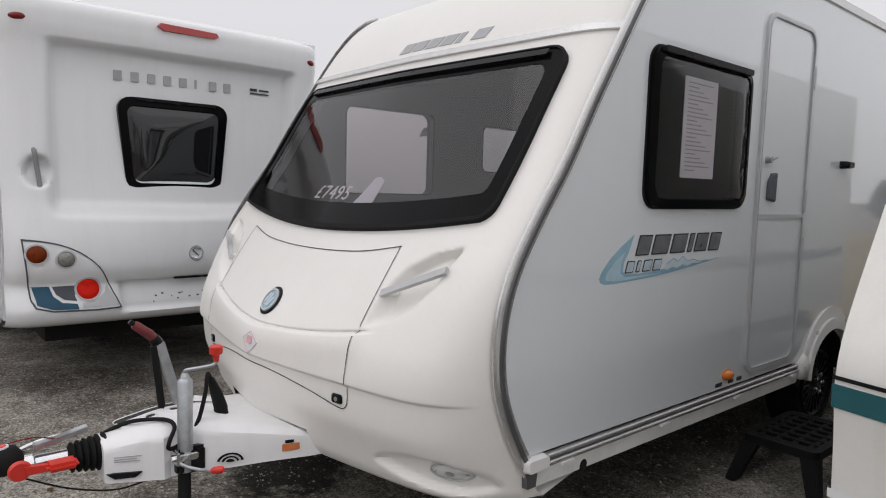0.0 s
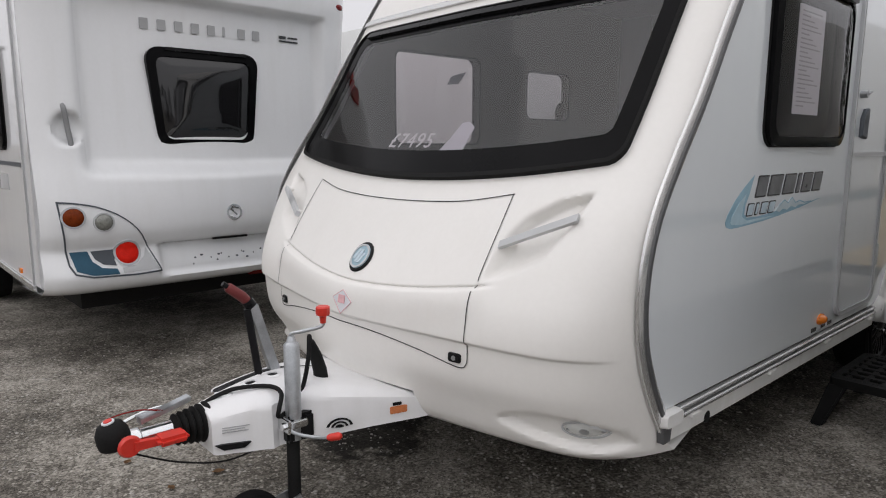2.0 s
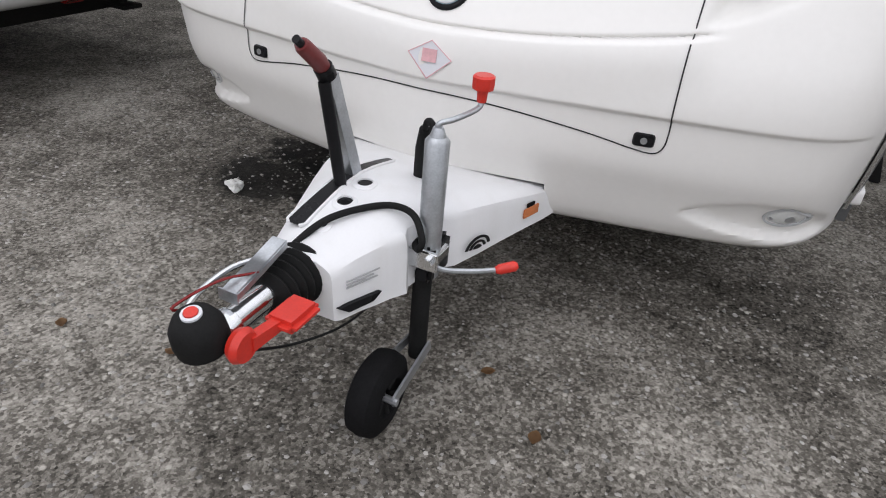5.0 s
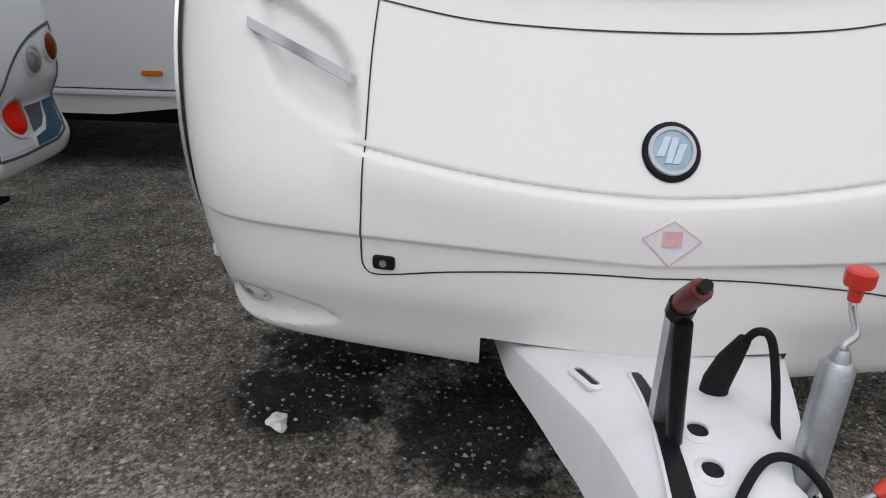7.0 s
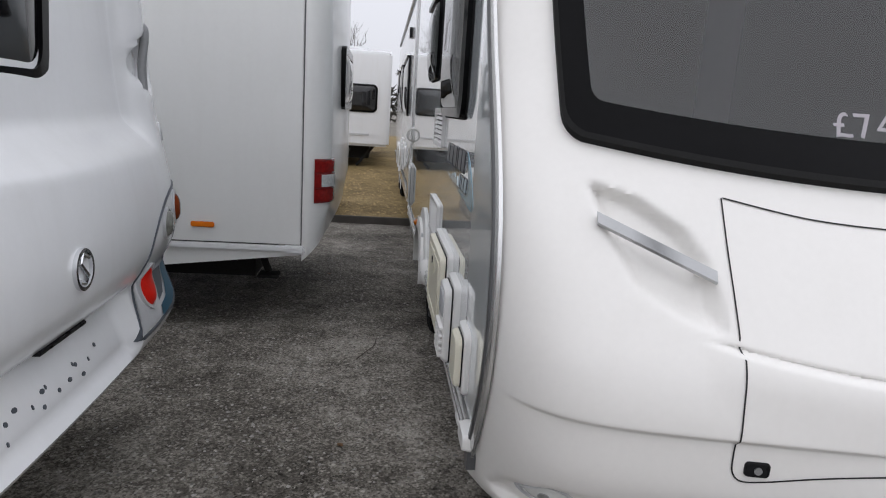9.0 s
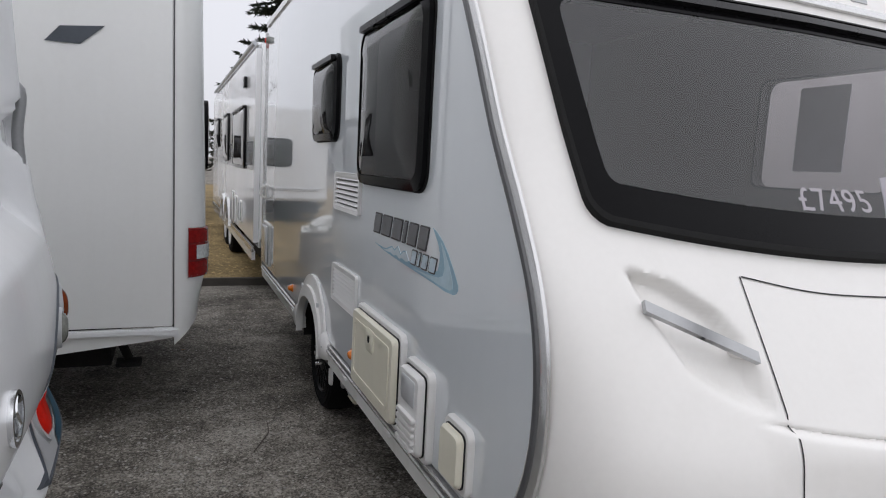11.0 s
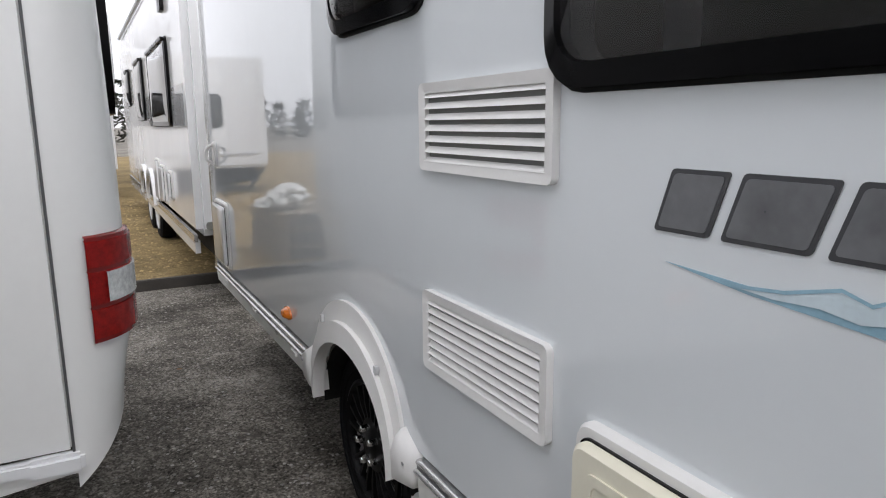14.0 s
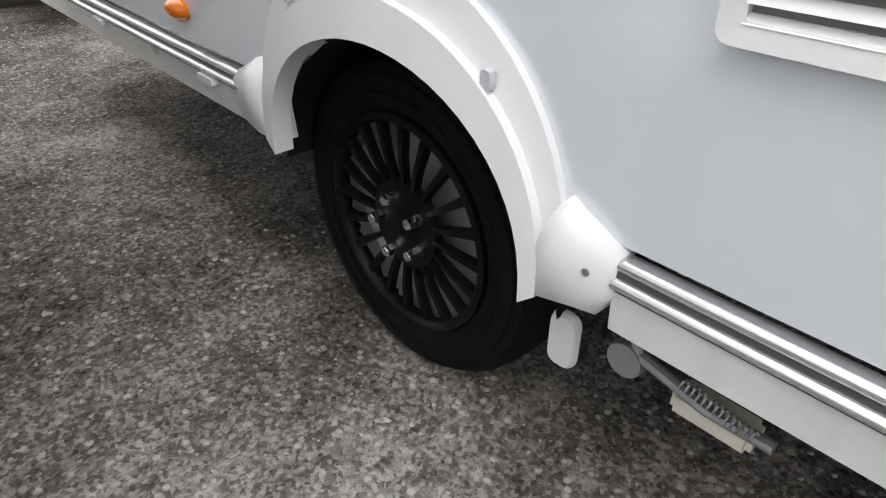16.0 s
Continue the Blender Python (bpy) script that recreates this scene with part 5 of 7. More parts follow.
for cx, cy, w, hgt, turn in ((-0.131, 0.756, 0.010, 0.046, 0.30), (0.026, 0.577, 0.018, 0.019, 0), (0.027, 0.493, 0.018, 0.018, 0), (0.025, 0.407, 0.014, 0.011, 0)):
    spin = lambda pts: [(cx + (u - cx) * math.cos(turn) - (v - cy) * math.sin(turn), cy + (u - cx) * math.sin(turn) + (v - cy) * math.cos(turn)) for u, v in pts]
    hole = lambda k: spin(rrect(cx - w - k, cy - hgt - k, cx + w + k, cy + hgt + k, (min(w, hgt) + k) * 0.9, 4))
    bm = B()
    ring(bm, hole(0.009), hole(-0.001), -0.006, 0.001, on_cover, 0.0055)
    part("hole_rim", bm, COVER, cover)
    bm = B()
    prism(bm, hole(0.0), -0.006, 0.0015, on_cover)
    part("cover_hole", bm, BLACK, cover)
bm = B()
slot = [(y, -0.029, (0.0195 - 0.024 * (y - 0.39)) * min(1, (y - 0.378) / 0.016, (0.80 - y) / 0.02 + 0.4)) for y in (0.386, 0.396, 0.44, 0.50, 0.56, 0.62, 0.68, 0.74, 0.78, 0.795)]
pairs = [(bm.verts.new(on_cover(x - w, y, 0.003)), bm.verts.new(on_cover(x + w, y, 0.003))) for y, x, w in slot]
for (a, c), (a1, c1) in zip(pairs, pairs[1:]):
    bm.faces.new((a, c, c1, a1))
part("brake_slot", bm, BLACK, cover)
for sg in (-1, 1):
    bm = B()
    tube(bm, [on_cover(x + sg * (w + 0.003), y, 0.001) for y, x, w in slot], 0.004, 8)
    part("slot_rim", bm, COVER, cover)
bm = B()
for p0, p1 in (((0.225, 0.62), (0.225, 0.70)),):
    box(bm, 0.188, 0.228, 0.52, 0.625, 0.352, 0.445, 0.01)
part("jockey_cutout", bm, BLACK, cover)
cov_side = lambda u, v, d: Vector((0.335 + (u - 0.92) * 0.30 + d, u, v))
bm = B()
prism(bm, rrect(0.865, 0.392, 0.925, 0.418, 0.003, 2), 0.001, 0.004, cov_side)
part("warning_label", bm, ORANGE, cover, "small orange warning label")
bm = B()
prism(bm, rrect(0.875, 0.421, 0.905, 0.432, 0.002, 2), 0.001, 0.004, cov_side)
part("warning_label_mark", bm, BLACK, cover)
for k, (r0, r1) in enumerate(((0.034, 0.028), (0.022, 0.017), (0.011, 0.0))):
    bm = B()
    arc = [(0.69 + r0 * 1.3 * math.cos(a), 0.378 + r0 * math.sin(a)) for a in np.linspace(0.1, 2.9, 12)] + [(0.69 + r1 * 1.3 * math.cos(a), 0.378 + r1 * math.sin(a)) for a in np.linspace(2.9, 0.1, 12)]
    prism(bm, arc, 0.002, 0.005, cov_side)
    part("swirl_decal", bm, BLACK, cover)
bm = B()
prism(bm, [(0.322, 0.375), (0.345, 0.357), (0.405, 0.357), (0.425, 0.374), (0.345, 0.377)], -0.006, 0.004, lambda u, v, d: Vector((0.124 + (u - 0.33) * 0.37 + d, u, v)))
part("cover_slot", bm, BLACK, cover)
for k, (y0, y1) in enumerate(((0.345, 0.425), (0.345, 0.41), (0.345, 0.42))):
    bm = B()
    z = 0.428 - 0.008 * k
    prism(bm, [(y0, z), (y1, z), (y1, z + 0.003), (y0, z + 0.003)], 0.0, 0.002, lambda u, v, d: Vector((0.1195 + (u - 0.33) * 0.37 + d, u, v)))
    part("print_line", bm, LOGOMID, cover)
AX = Matrix.Rotation(radians(90), 4, "X")


def along_y(x, y, z):
    return Matrix.Translation((x, y, z)) @ AX


bm = B()
prof = [(0.02, 0.0)]
for k in range(6):
    prof += [(0.064 - 0.003 * k, 0.004 + 0.020 * k), (0.066 - 0.003 * k, 0.010 + 0.020 * k), (0.050 - 0.003 * k, 0.019 + 0.020 * k)]
lathe(bm, prof + [(0.02, 0.126)], along_y(0.025, 0.345, 0.425), 24)
part("rubber_bellows", bm, RUBBER, caravan, "black rubber drawbar bellows")
bm = B()
lathe(bm, [(0.028, 0), (0.028, 0.10), (0.034, 0.105), (0.034, 0.15), (0.026, 0.16)], along_y(0.022, 0.23, 0.43), 18)
coupling = part("coupling", bm, CHROME, caravan, "bright steel ball coupling")
bm = B()
lathe(bm, [(0, 0.068), (0.020, 0.066), (0.036, 0.058), (0.047, 0.036), (0.049, 0.008), (0.047, -0.008), (0.040, -0.014), (0, -0.014)], Matrix.Translation((0.022, 0.058, 0.438)) @ Matrix.Rotation(radians(12), 4, "X"), 24)
part("coupling_head", bm, RUBBER, coupling, "dark rubber cap over the coupling head")
bm = B()
lathe(bm, [(0, 0.0785), (0.012, 0.078), (0.0125, 0.070)], Matrix.Translation((0.022, 0.058, 0.434)) @ Matrix.Rotation(radians(12), 4, "X"), 18)
part("button", bm, RED, coupling)
bm = B()
lathe(bm, [(0.013, 0.0755), (0.018, 0.0745), (0.018, 0.068)], Matrix.Translation((0.022, 0.058, 0.434)) @ Matrix.Rotation(radians(12), 4, "X"), 18)
part("button_ring", bm, PAPER, coupling)
bm = B()
lever = [(0.02, 0.13, 0.485), (0.015, 0.20, 0.495), (0.012, 0.29, 0.515)]
for q0, q1 in zip(lever, lever[1:]):
    q0, q1 = Vector(q0), Vector(q1)
    vs = [[bm.verts.new(q + Vector((a * 0.018, 0, h * 0.009))) for a, h in ((-1, -1), (1, -1), (1, 1), (-1, 1))] for q in (q0, q1)]
    for k in range(4):
        bm.faces.new((vs[0][k], vs[0][(k + 1) % 4], vs[1][(k + 1) % 4], vs[1][k]))
    bm.faces.new(vs[0])
    bm.faces.new(vs[1])
bmesh.ops.remove_doubles(bm, verts=bm.verts, dist=1e-4)
bmesh.ops.bevel(bm, geom=bm.edges[:], offset=0.003, segments=2, affect="EDGES")
part("coupling_handle", bm, GALV, coupling)
bm = B()
tube(bm, smooth_path([(-0.035, 0.06, 0.445), (-0.045, 0.12, 0.47), (-0.03, 0.20, 0.49), (0.0, 0.26, 0.49)], 5), 0.006, 8)
part("side_bar", bm, CHROME, coupling)
bm = B()
lathe(bm, [(0, 0.014), (0.028, 0.012), (0.034, 0.0), (0.029, -0.012), (0, -0.014)], Matrix.Translation((0.088, 0.080, 0.440)) @ Matrix.Rotation(radians(90), 4, "Y"), 22)
redlever = part("stabiliser_lever", bm, RED, coupling, "red stabiliser friction lever")
bm = B()
arm = [(0.095, 0.09, 0.440), (0.10, 0.16, 0.438), (0.108, 0.20, 0.435)]
for (q0, w0), (q1, w1) in zip(zip(arm, (0.014, 0.011, 0.011)), zip(arm[1:], (0.011, 0.011))):
    q0, q1 = Vector(q0), Vector(q1)
    vs = [[bm.verts.new(q + Vector((a * 0.010, 0, h * w))) for a, h in ((-1, -1), (1, -1), (1, 1), (-1, 1))] for q, w in ((q0, w0), (q1, w1))]
    for k in range(4):
        bm.faces.new((vs[0][k], vs[0][(k + 1) % 4], vs[1][(k + 1) % 4], vs[1][k]))
    bm.faces.new(vs[0])
    bm.faces.new(vs[1])
box(bm, 0.074, 0.142, 0.148, 0.240, 0.428, 0.454, 0.010)
part("lever_arm", bm, RED, redlever)
bm = B()
tube(bm, smooth_path([(-0.02, 0.11, 0.46), (-0.03, 0.05, 0.49), (0.0, 0.13, 0.51), (0.03, 0.20, 0.50)], 6), 0.0028, 6)
part("breakaway_cable", bm, DARKRED, coupling)
bm = B()
tube(bm, smooth_path([(0.06, 0.10, 0.40), (0.09, 0.22, 0.345), (0.12, 0.36, 0.315), (0.15, 0.50, 0.345)], 6), 0.003, 6)
part("safety_cable", bm, RUBBER, coupling)

# jockey wheel
bm = B()
TX, TY = 0.205, 0.555
tube(bm, [(TX, TY, 0.36), (TX, TY, 0.680), (TX, TY, 0.690)], [0.026, 0.026, 0.018], 18)
jockey = part("jockey_wheel", bm, GALV, caravan, "galvanised jockey wheel assembly")
bm = B()
tube(bm, [(TX - 0.01, TY, 0.12), (TX - 0.01, TY, 0.37)], 0.022, 16)
part("inner_tube", bm, RUBBER, jockey)
bm = B()
tube(bm, [(TX, TY, 0.685), (TX, TY, 0.703), (TX, TY, 0.709)], [0.018, 0.013, 0.010], 12)
tube(bm, smooth_path([(TX, TY, 0.69), (TX, TY, 0.715), (TX + 0.025, TY + 0.02, 0.725), (TX + 0.045, TY + 0.075, 0.733), (TX + 0.05, TY + 0.09, 0.745), (TX + 0.05, TY + 0.09, 0.775)], 5), 0.0062, 10)
part("crank", bm, GALV, jockey)
bm = B()
lathe(bm, [(0.010, -0.028), (0.012, -0.004), (0.022, -0.001), (0.0235, 0.006), (0.0235, 0.024), (0.019, 0.028), (0, 0.028)], Matrix.Translation((TX + 0.05, TY + 0.09, 0.775)), 10)
part("crank_knob", bm, RED, jockey, "red crank knob", smooth=25)
bm = B()
box(bm, TX - 0.045, TX + 0.035, TY - 0.035, TY + 0.035, 0.405, 0.432, 0.004)
box(bm, TX - 0.035, TX + 0.04, TY - 0.042, TY - 0.030, 0.395, 0.442, 0.003)
lathe(bm, [(0, 0.012), (0.012, 0.012), (0.012, 0)], Matrix.Translation((TX + 0.02, TY - 0.042, 0.42)) @ AX, 6)
part("clamp", bm, CHROME, jockey)
bm = B()
tube(bm, smooth_path([(TX + 0.02, TY - 0.04, 0.415), (TX + 0.05, TY - 0.02, 0.398), (TX + 0.10, TY + 0.015, 0.393), (TX + 0.152, TY + 0.038, 0.402)], 5), 0.006, 8)
part("clamp_bar", bm, GALV, jockey)
bm = B()
tube(bm, [(TX + 0.148, TY + 0.036, 0.401), (TX + 0.156, TY + 0.040, 0.404), (TX + 0.183, TY + 0.056, 0.413), (TX + 0.189, TY + 0.060, 0.415)], [0.008, 0.0125, 0.0125, 0.007], 10)
part("clamp_grip", bm, RED, jockey, "red clamp grip")
WM = Matrix.Translation((0.172, 0.405, 0.104)) @ Matrix.Rotation(radians(90), 4, "Y")
bm = B()
lathe(bm, [(0.05, -0.035), (0.085, -0.034), (0.100, -0.025), (0.105, 0.0), (0.100, 0.025), (0.085, 0.034), (0.05, 0.035), (0.045, 0.025), (0.018, 0.022), (0.018, -0.022), (0.045, -0.025)], WM, 30)
part("jockey_tyre", bm, TYRE, jockey, "solid black jockey tyre")
for k in range(5):
    a = 2 * math.pi * k / 5
    bm = B()
    tube(bm, [WM @ Vector((0.018 * math.cos(a), 0.018 * math.sin(a), 0.02)), WM @ Vector((0.052 * math.cos(a), 0.052 * math.sin(a), 0.028))], 0.007, 6)
    part("jockey_spoke", bm, RUBBER, jockey)
for dx in (-0.045, 0.045):
    bm = B()
    q0, q1 = Vector((0.172 + dx, 0.395, 0.100)), Vector((0.196 + dx * 0.6, 0.565, 0.155))
    up = (q1 - q0).cross(Vector((1, 0, 0))).normalized()
    vs = [[bm.verts.new(q + up * a * 0.014 + Vector((h * 0.003, 0, 0))) for a, h in ((-1, -1), (1, -1), (1, 1), (-1, 1))] for q in (q0, q1)]
    for k in range(4):
        bm.faces.new((vs[0][k], vs[0][(k + 1) % 4], vs[1][(k + 1) % 4], vs[1][k]))
    bm.faces.new(vs[0])
    bm.faces.new(vs[1])
    part("fork_plate", bm, GALV, jockey)
bm = B()
tube(bm, [(0.115, 0.400, 0.103), (0.228, 0.400, 0.103)], 0.009, 8)
part("jockey_axle", bm, STEEL, jockey)

# handbrake, plug and cable
bm = B()
q0, q1 = Vector((-0.022, 0.635, 0.44)), Vector((-0.05, 0.548, 0.765))
ax = (q1 - q0).normalized()
for a, mat in ((0.017, GALV),):
    nrm = ax.cross(Vector((1, 0, 0))).normalized()
    vs = [[bm.verts.new(q + Vector((h * 0.014, 0, 0)) + nrm * w * 0.017) for h, w in ((-1, -1), (1, -1), (1, 1), (-1, 1))] for q in (q0, q1)]
    for k in range(4):
        bm.faces.new((vs[0][k], vs[0][(k + 1) % 4], vs[1][(k + 1) % 4], vs[1][k]))
    bm.faces.new(vs[0])
    bm.faces.new(vs[1])
brake = part("handbrake", bm, GALV, caravan, "galvanised handbrake lever with a red grip")
bm = B()
tube(bm, [(-0.012, 0.555, 0.45), (-0.046, 0.528, 0.755)], 0.014, 10)
part("gas_strut", bm, BLACK, brake)
bm = B()
tube(bm, [(-0.05, 0.545, 0.762), (-0.051, 0.53, 0.785)], 0.021, 12)
part("brake_pivot", bm, BLACK, brake)
bm = B()
tube(bm, [(-0.051, 0.535, 0.778), (-0.052, 0.515, 0.800), (-0.053, 0.468, 0.838), (-0.053, 0.462, 0.843)], [0.016, 0.0185, 0.017, 0.014], 12)
part("brake_grip", bm, make_mat("worn_red_grip", (0.17, 0.025, 0.025), 0.5, spread=0.2), brake, "worn dark red grip")
bm = B()
tube(bm, [(-0.053, 0.466, 0.840), (-0.054, 0.448, 0.855)], 0.009, 10)
part("release_button", bm, BLACK, brake)
bm = B()
tube(bm, [(0.100, 0.730, 0.462), (0.101, 0.722, 0.53), (0.107, 0.702, 0.59), (0.115, 0.680, 0.645)], [0.027, 0.025, 0.021, 0.012], 14)
lathe(bm, [(0.030, -0.01), (0.032, 0.0), (0.030, 0.012), (0.02, 0.014)], Matrix.Translation((0.100, 0.728, 0.480)), 14)
plug = part("trailer_plug", bm, RUBBER, caravan, "black trailer plug parked upright in the cover")
bm = B()
tube(bm, smooth_path([(0.115, 0.680, 0.640), (0.127, 0.668, 0.668), (0.146, 0.655, 0.665), (0.162, 0.64, 0.60), (0.171, 0.605, 0.50), (0.178, 0.54, 0.445), (0.205, 0.50, 0.452), (0.212, 0.50, 0.48), (0.17, 0.53, 0.515), (0.11, 0.51, 0.525), (0.04, 0.42, 0.515), (0.005, 0.345, 0.480), (0.0, 0.325, 0.455)], 6), 0.0075, 10)
part("cable", bm, RUBBER, plug, "black curly trailer cable")


# ---- neighbouring caravan, seen from behind ----
REARX = -2.06
S_Y0, S_Y1, S_MID = 0.33, 2.44, 1.385
SZ = [0.44, 0.47, 0.52, 0.56, 0.70, 0.74, 0.80, 0.90, 1.00, 1.10, 1.25, 1.50, 1.90, 2.15, 2.30, 2.42, 2.46]
SX = [-2.16, -2.09, -2.055, -2.05, -2.095, -2.075, -2.05, -2.045, -2.055, -2.075, -2.105, -2.13, -2.15, -2.14, -2.115, -2.13, -2.22]


def st_x(y, z):
    a = abs(y - S_MID) / ((S_Y1 - S_Y0) / 2)
    x = interp(z, SZ, SX) - 0.05 * a ** 2 - 0.10 * a ** 16
    bow = 1.13 + 0.02 * a
    well = sstep(bow - 0.04, bow + 0.09, z) * (1 - sstep(2.185, 2.20, z)) * (1 - sstep(0.72, 0.79, a))
    x -= 0.085 * well
    plate = sstep(0.515, 0.53, z) * (1 - sstep(0.705, 0.715, z)) * (1 - sstep(0.40, 0.43, a))
    x -= 0.045 * plate
    for c in (0.510, 2 * S_MID - 0.510):
        k = ((y - c) / 0.075) ** 2 + ((z - 1.40) / 0.10) ** 2
        x -= 0.048 * (1 - sstep(0.55, 1.05, k))
    return x


def on_st(u, v, d):
    return Vector((st_x(u, v) + d, u, v))


def on_st_flat(u, v, d):
    return Vector((st_x(u, 2.037) + d + 0.004, u, v))


ster = thing("caravan", "large white touring caravan with its moulded rear showing", "caravan")
bm = B()
cy = [S_Y0 + (S_Y1 - S_Y0) * i / 88 for i in range(89)]
cz = [0.44 + 0.0165 * i for i in range(122)] + [2.45]
g = [[bm.verts.new((st_x(y, z), y, z)) for y in cy] for z in cz]
for j in range(len(cz) - 1):
    for i in range(len(cy) - 1):
        bm.faces.new((g[j][i], g[j][i + 1], g[j + 1][i + 1], g[j + 1][i]))
lip = [bm.verts.new((-2.9, y, 0.40)) for y in cy]
for i in range(len(cy) - 1):
    bm.faces.new((lip[i], lip[i + 1], g[0][i + 1], g[0][i]))
part("rear_panel", bm, STERL, ster, "white moulded rear panel", smooth=70)
bm = B()
box(bm, -8.0, -2.288, S_Y0, S_Y1, 0.46, 2.44, 0.02)
part("body", bm, WHITE, ster)
bm = B()
roofp = [(-2.26, 2.455), (-2.5, 2.52), (-7.6, 2.55), (-8.0, 2.44), (-8.0, 2.40), (-2.26, 2.40)]
prism(bm, roofp, S_Y0 + 0.01, S_Y1 - 0.01, lambda u, v, d: Vector((u, d, v)))
part("roof", bm, STERL, ster)
st_side = lambda u, v, d: Vector((u, S_Y0 - d, v))
side_window(-1, -3.75, -2.90, 1.28, 1.92, "black tinted side window", ster, st_side, 0.09, DARKGLASS)
for u0, u1, z0, z1, d, mat, nm in ((-7.9, -2.48, 1.178, 1.204, 0.003, SLATE, "side_stripe"), (-7.9, -2.44, 0.440, 0.475, 0.014, ALU, "waist_rail"), (-2.462, -2.442, 0.44, 2.42, 0.012, LIGHTTRIM, "corner_bead"), (-2.50, -2.462, 0.48, 2.40, 0.004, STERL, "corner_trim"), (-2.86, -2.80, 0.500, 0.530, 0.012, AMBER, "side_reflector"), (-2.88, -2.81, 2.25, 2.31, 0.03, DARKRED, "top_side_marker"), (-3.25, -2.98, 1.02, 1.12, 0.003, LIGHTTRIM, "side_decal")):
    bm = B()
    prism(bm, rrect(u0, z0, u1, z1, 0.003, 2), -0.004, d, st_side)
    part(nm, bm, mat, ster)
bm = B()
ring(bm, ellipse(2.345, 1.172, 0.022, 0.034, 20), ellipse(2.345, 1.172, 0.016, 0.027, 20), -0.002, 0.006, on_st)
sticker = part("speed_sticker", bm, CHROME, ster, "round black and white 60 speed sticker")
bm = B()
decal_fill(bm, ellipse(2.345, 1.172, 0.020, 0.031, 16), 0.005, on_st)
part("sticker_face", bm, BLACK, sticker)
txt = bpy.data.curves.new("sixty", "FONT")
txt.body, txt.size, txt.align_x, txt.align_y = "60", 0.040, "CENTER", "CENTER"
tmp = new("tmp_sixty", txt)
bpy.context.view_layer.update()
me = bpy.data.meshes.new_from_object(tmp.evaluated_get(bpy.context.evaluated_depsgraph_get()))
bpy.data.objects.remove(tmp)
for v in me.vertices:
    v.co = on_st(2.345 + v.co.x * 0.8, 1.172 + v.co.y, 0.008)
me.materials.append(TISSUE)
digits = new("sticker_digits", me)
digits.parent = sticker
tagged(digits, "white digits")
bm = B()
box(bm, -7.6, -2.5, S_Y0 + 0.25, S_Y1 - 0.25, 0.28, 0.46)
part("chassis", bm, DARK, ster)
for yy in (S_Y0 + 0.12, S_Y1 - 0.12):
    for xx in (-4.7, -5.5):
        bm = B()
        lathe(bm, [(0, -0.09), (0.2, -0.09), (0.31, -0.07), (0.32, 0), (0.31, 0.07), (0.2, 0.09), (0, 0.09)], Matrix.Translation((xx, yy, 0.318)) @ AX, 28)
        part("wheel", bm, TYRE, ster)
bm = B()
tube(bm, [(-2.45, 2.05, 0.44), (-2.30, 2.0, 0.36)], 0.02, 8)
box(bm, -2.36, -2.22, 1.93, 2.05, 0.33, 0.35, 0.004)
part("corner_steady", bm, DARK, ster)
bm = B()
prism(bm, rrect(1.56, 0.425, 1.66, 0.462, 0.006, 2), -0.03, 0.0, on_st)
part("rear_fog_lamp", bm, DARKRED, ster, "small dark red fog lamp under the bumper")


def trap(k, n=5):
    pts = rrect(0.963 + k, 1.290 + k, 1.707 - k, 1.905 - k, 0.09 - k * 0.6, n)
    return [(1.335 + (u - 1.335) * (0.84 + 0.16 * (v - 1.290) / 0.615), v) for u, v in pts]


st_flat = lambda u, v, d: Vector((-2.240 + 0.03 * (1.6 - v) * 0 + d, u, v))
bm = B()
ring(bm, trap(0), trap(0.055), -0.01, 0.035, st_flat, 0.042)
sw = part("rear_window", bm, FRAMEBLK, ster, "black tinted rear window")
bm = B()
pillow(bm, trap(0.05), 0.03, 0.025, st_flat, 6)
part("pane", bm, DARKGLASS, sw, smooth=180)
bm = B()
prism(bm, rrect(1.08, 1.885, 1.62, 1.905, 0.006, 2), 0.01, 0.05, st_flat, 0.004)
part("hinge_rail", bm, BLACK, sw)
# high brake lamp and corner markers
bm = B()
prism(bm, [(1.19, 2.362), (1.23, 2.338), (1.57, 2.338), (1.60, 2.355), (1.585, 2.378), (1.21, 2.385)], -0.005, 0.022, on_st, 0.006)
part("brake_lamp", bm, make_mat("brake_lens", (0.42, 0.03, 0.025), 0.18, spread=0.15, coat=0.7), ster, "long red high-level brake lamp")
for y in (0.425, 2.355):
    bm = B()
    pillow(bm, ellipse(y, 2.30, 0.045, 0.022, 20), -0.004, 0.02, on_st)
    part("top_marker", bm, DARKRED, ster, "small dark red marker lamp")
for i in range(8):
    y0 = 0.955 + 0.104 * i
    bm = B()
    prism(bm, rrect(y0, 2.006, y0 + (0.050 if i != 5 else 0.014), 2.068, 0.004, 2), 0.0, 0.006, on_st_flat)
    part("brand_mark", bm, LOGOMID, ster, "plain silver brand mark" if i == 0 else "")
for (a, c, zz, w) in ((1.885, 2.035, 2.02, 0.010), (1.885, 1.94, 2.04, 0.02), (1.955, 2.035, 2.045, 0.012)):
    bm = B()
    prism(bm, rrect(a, zz, c, zz + w, 0.003, 2), 0.0, 0.004, on_st_flat)
    part("maker_mark", bm, LOGOGREY, ster)
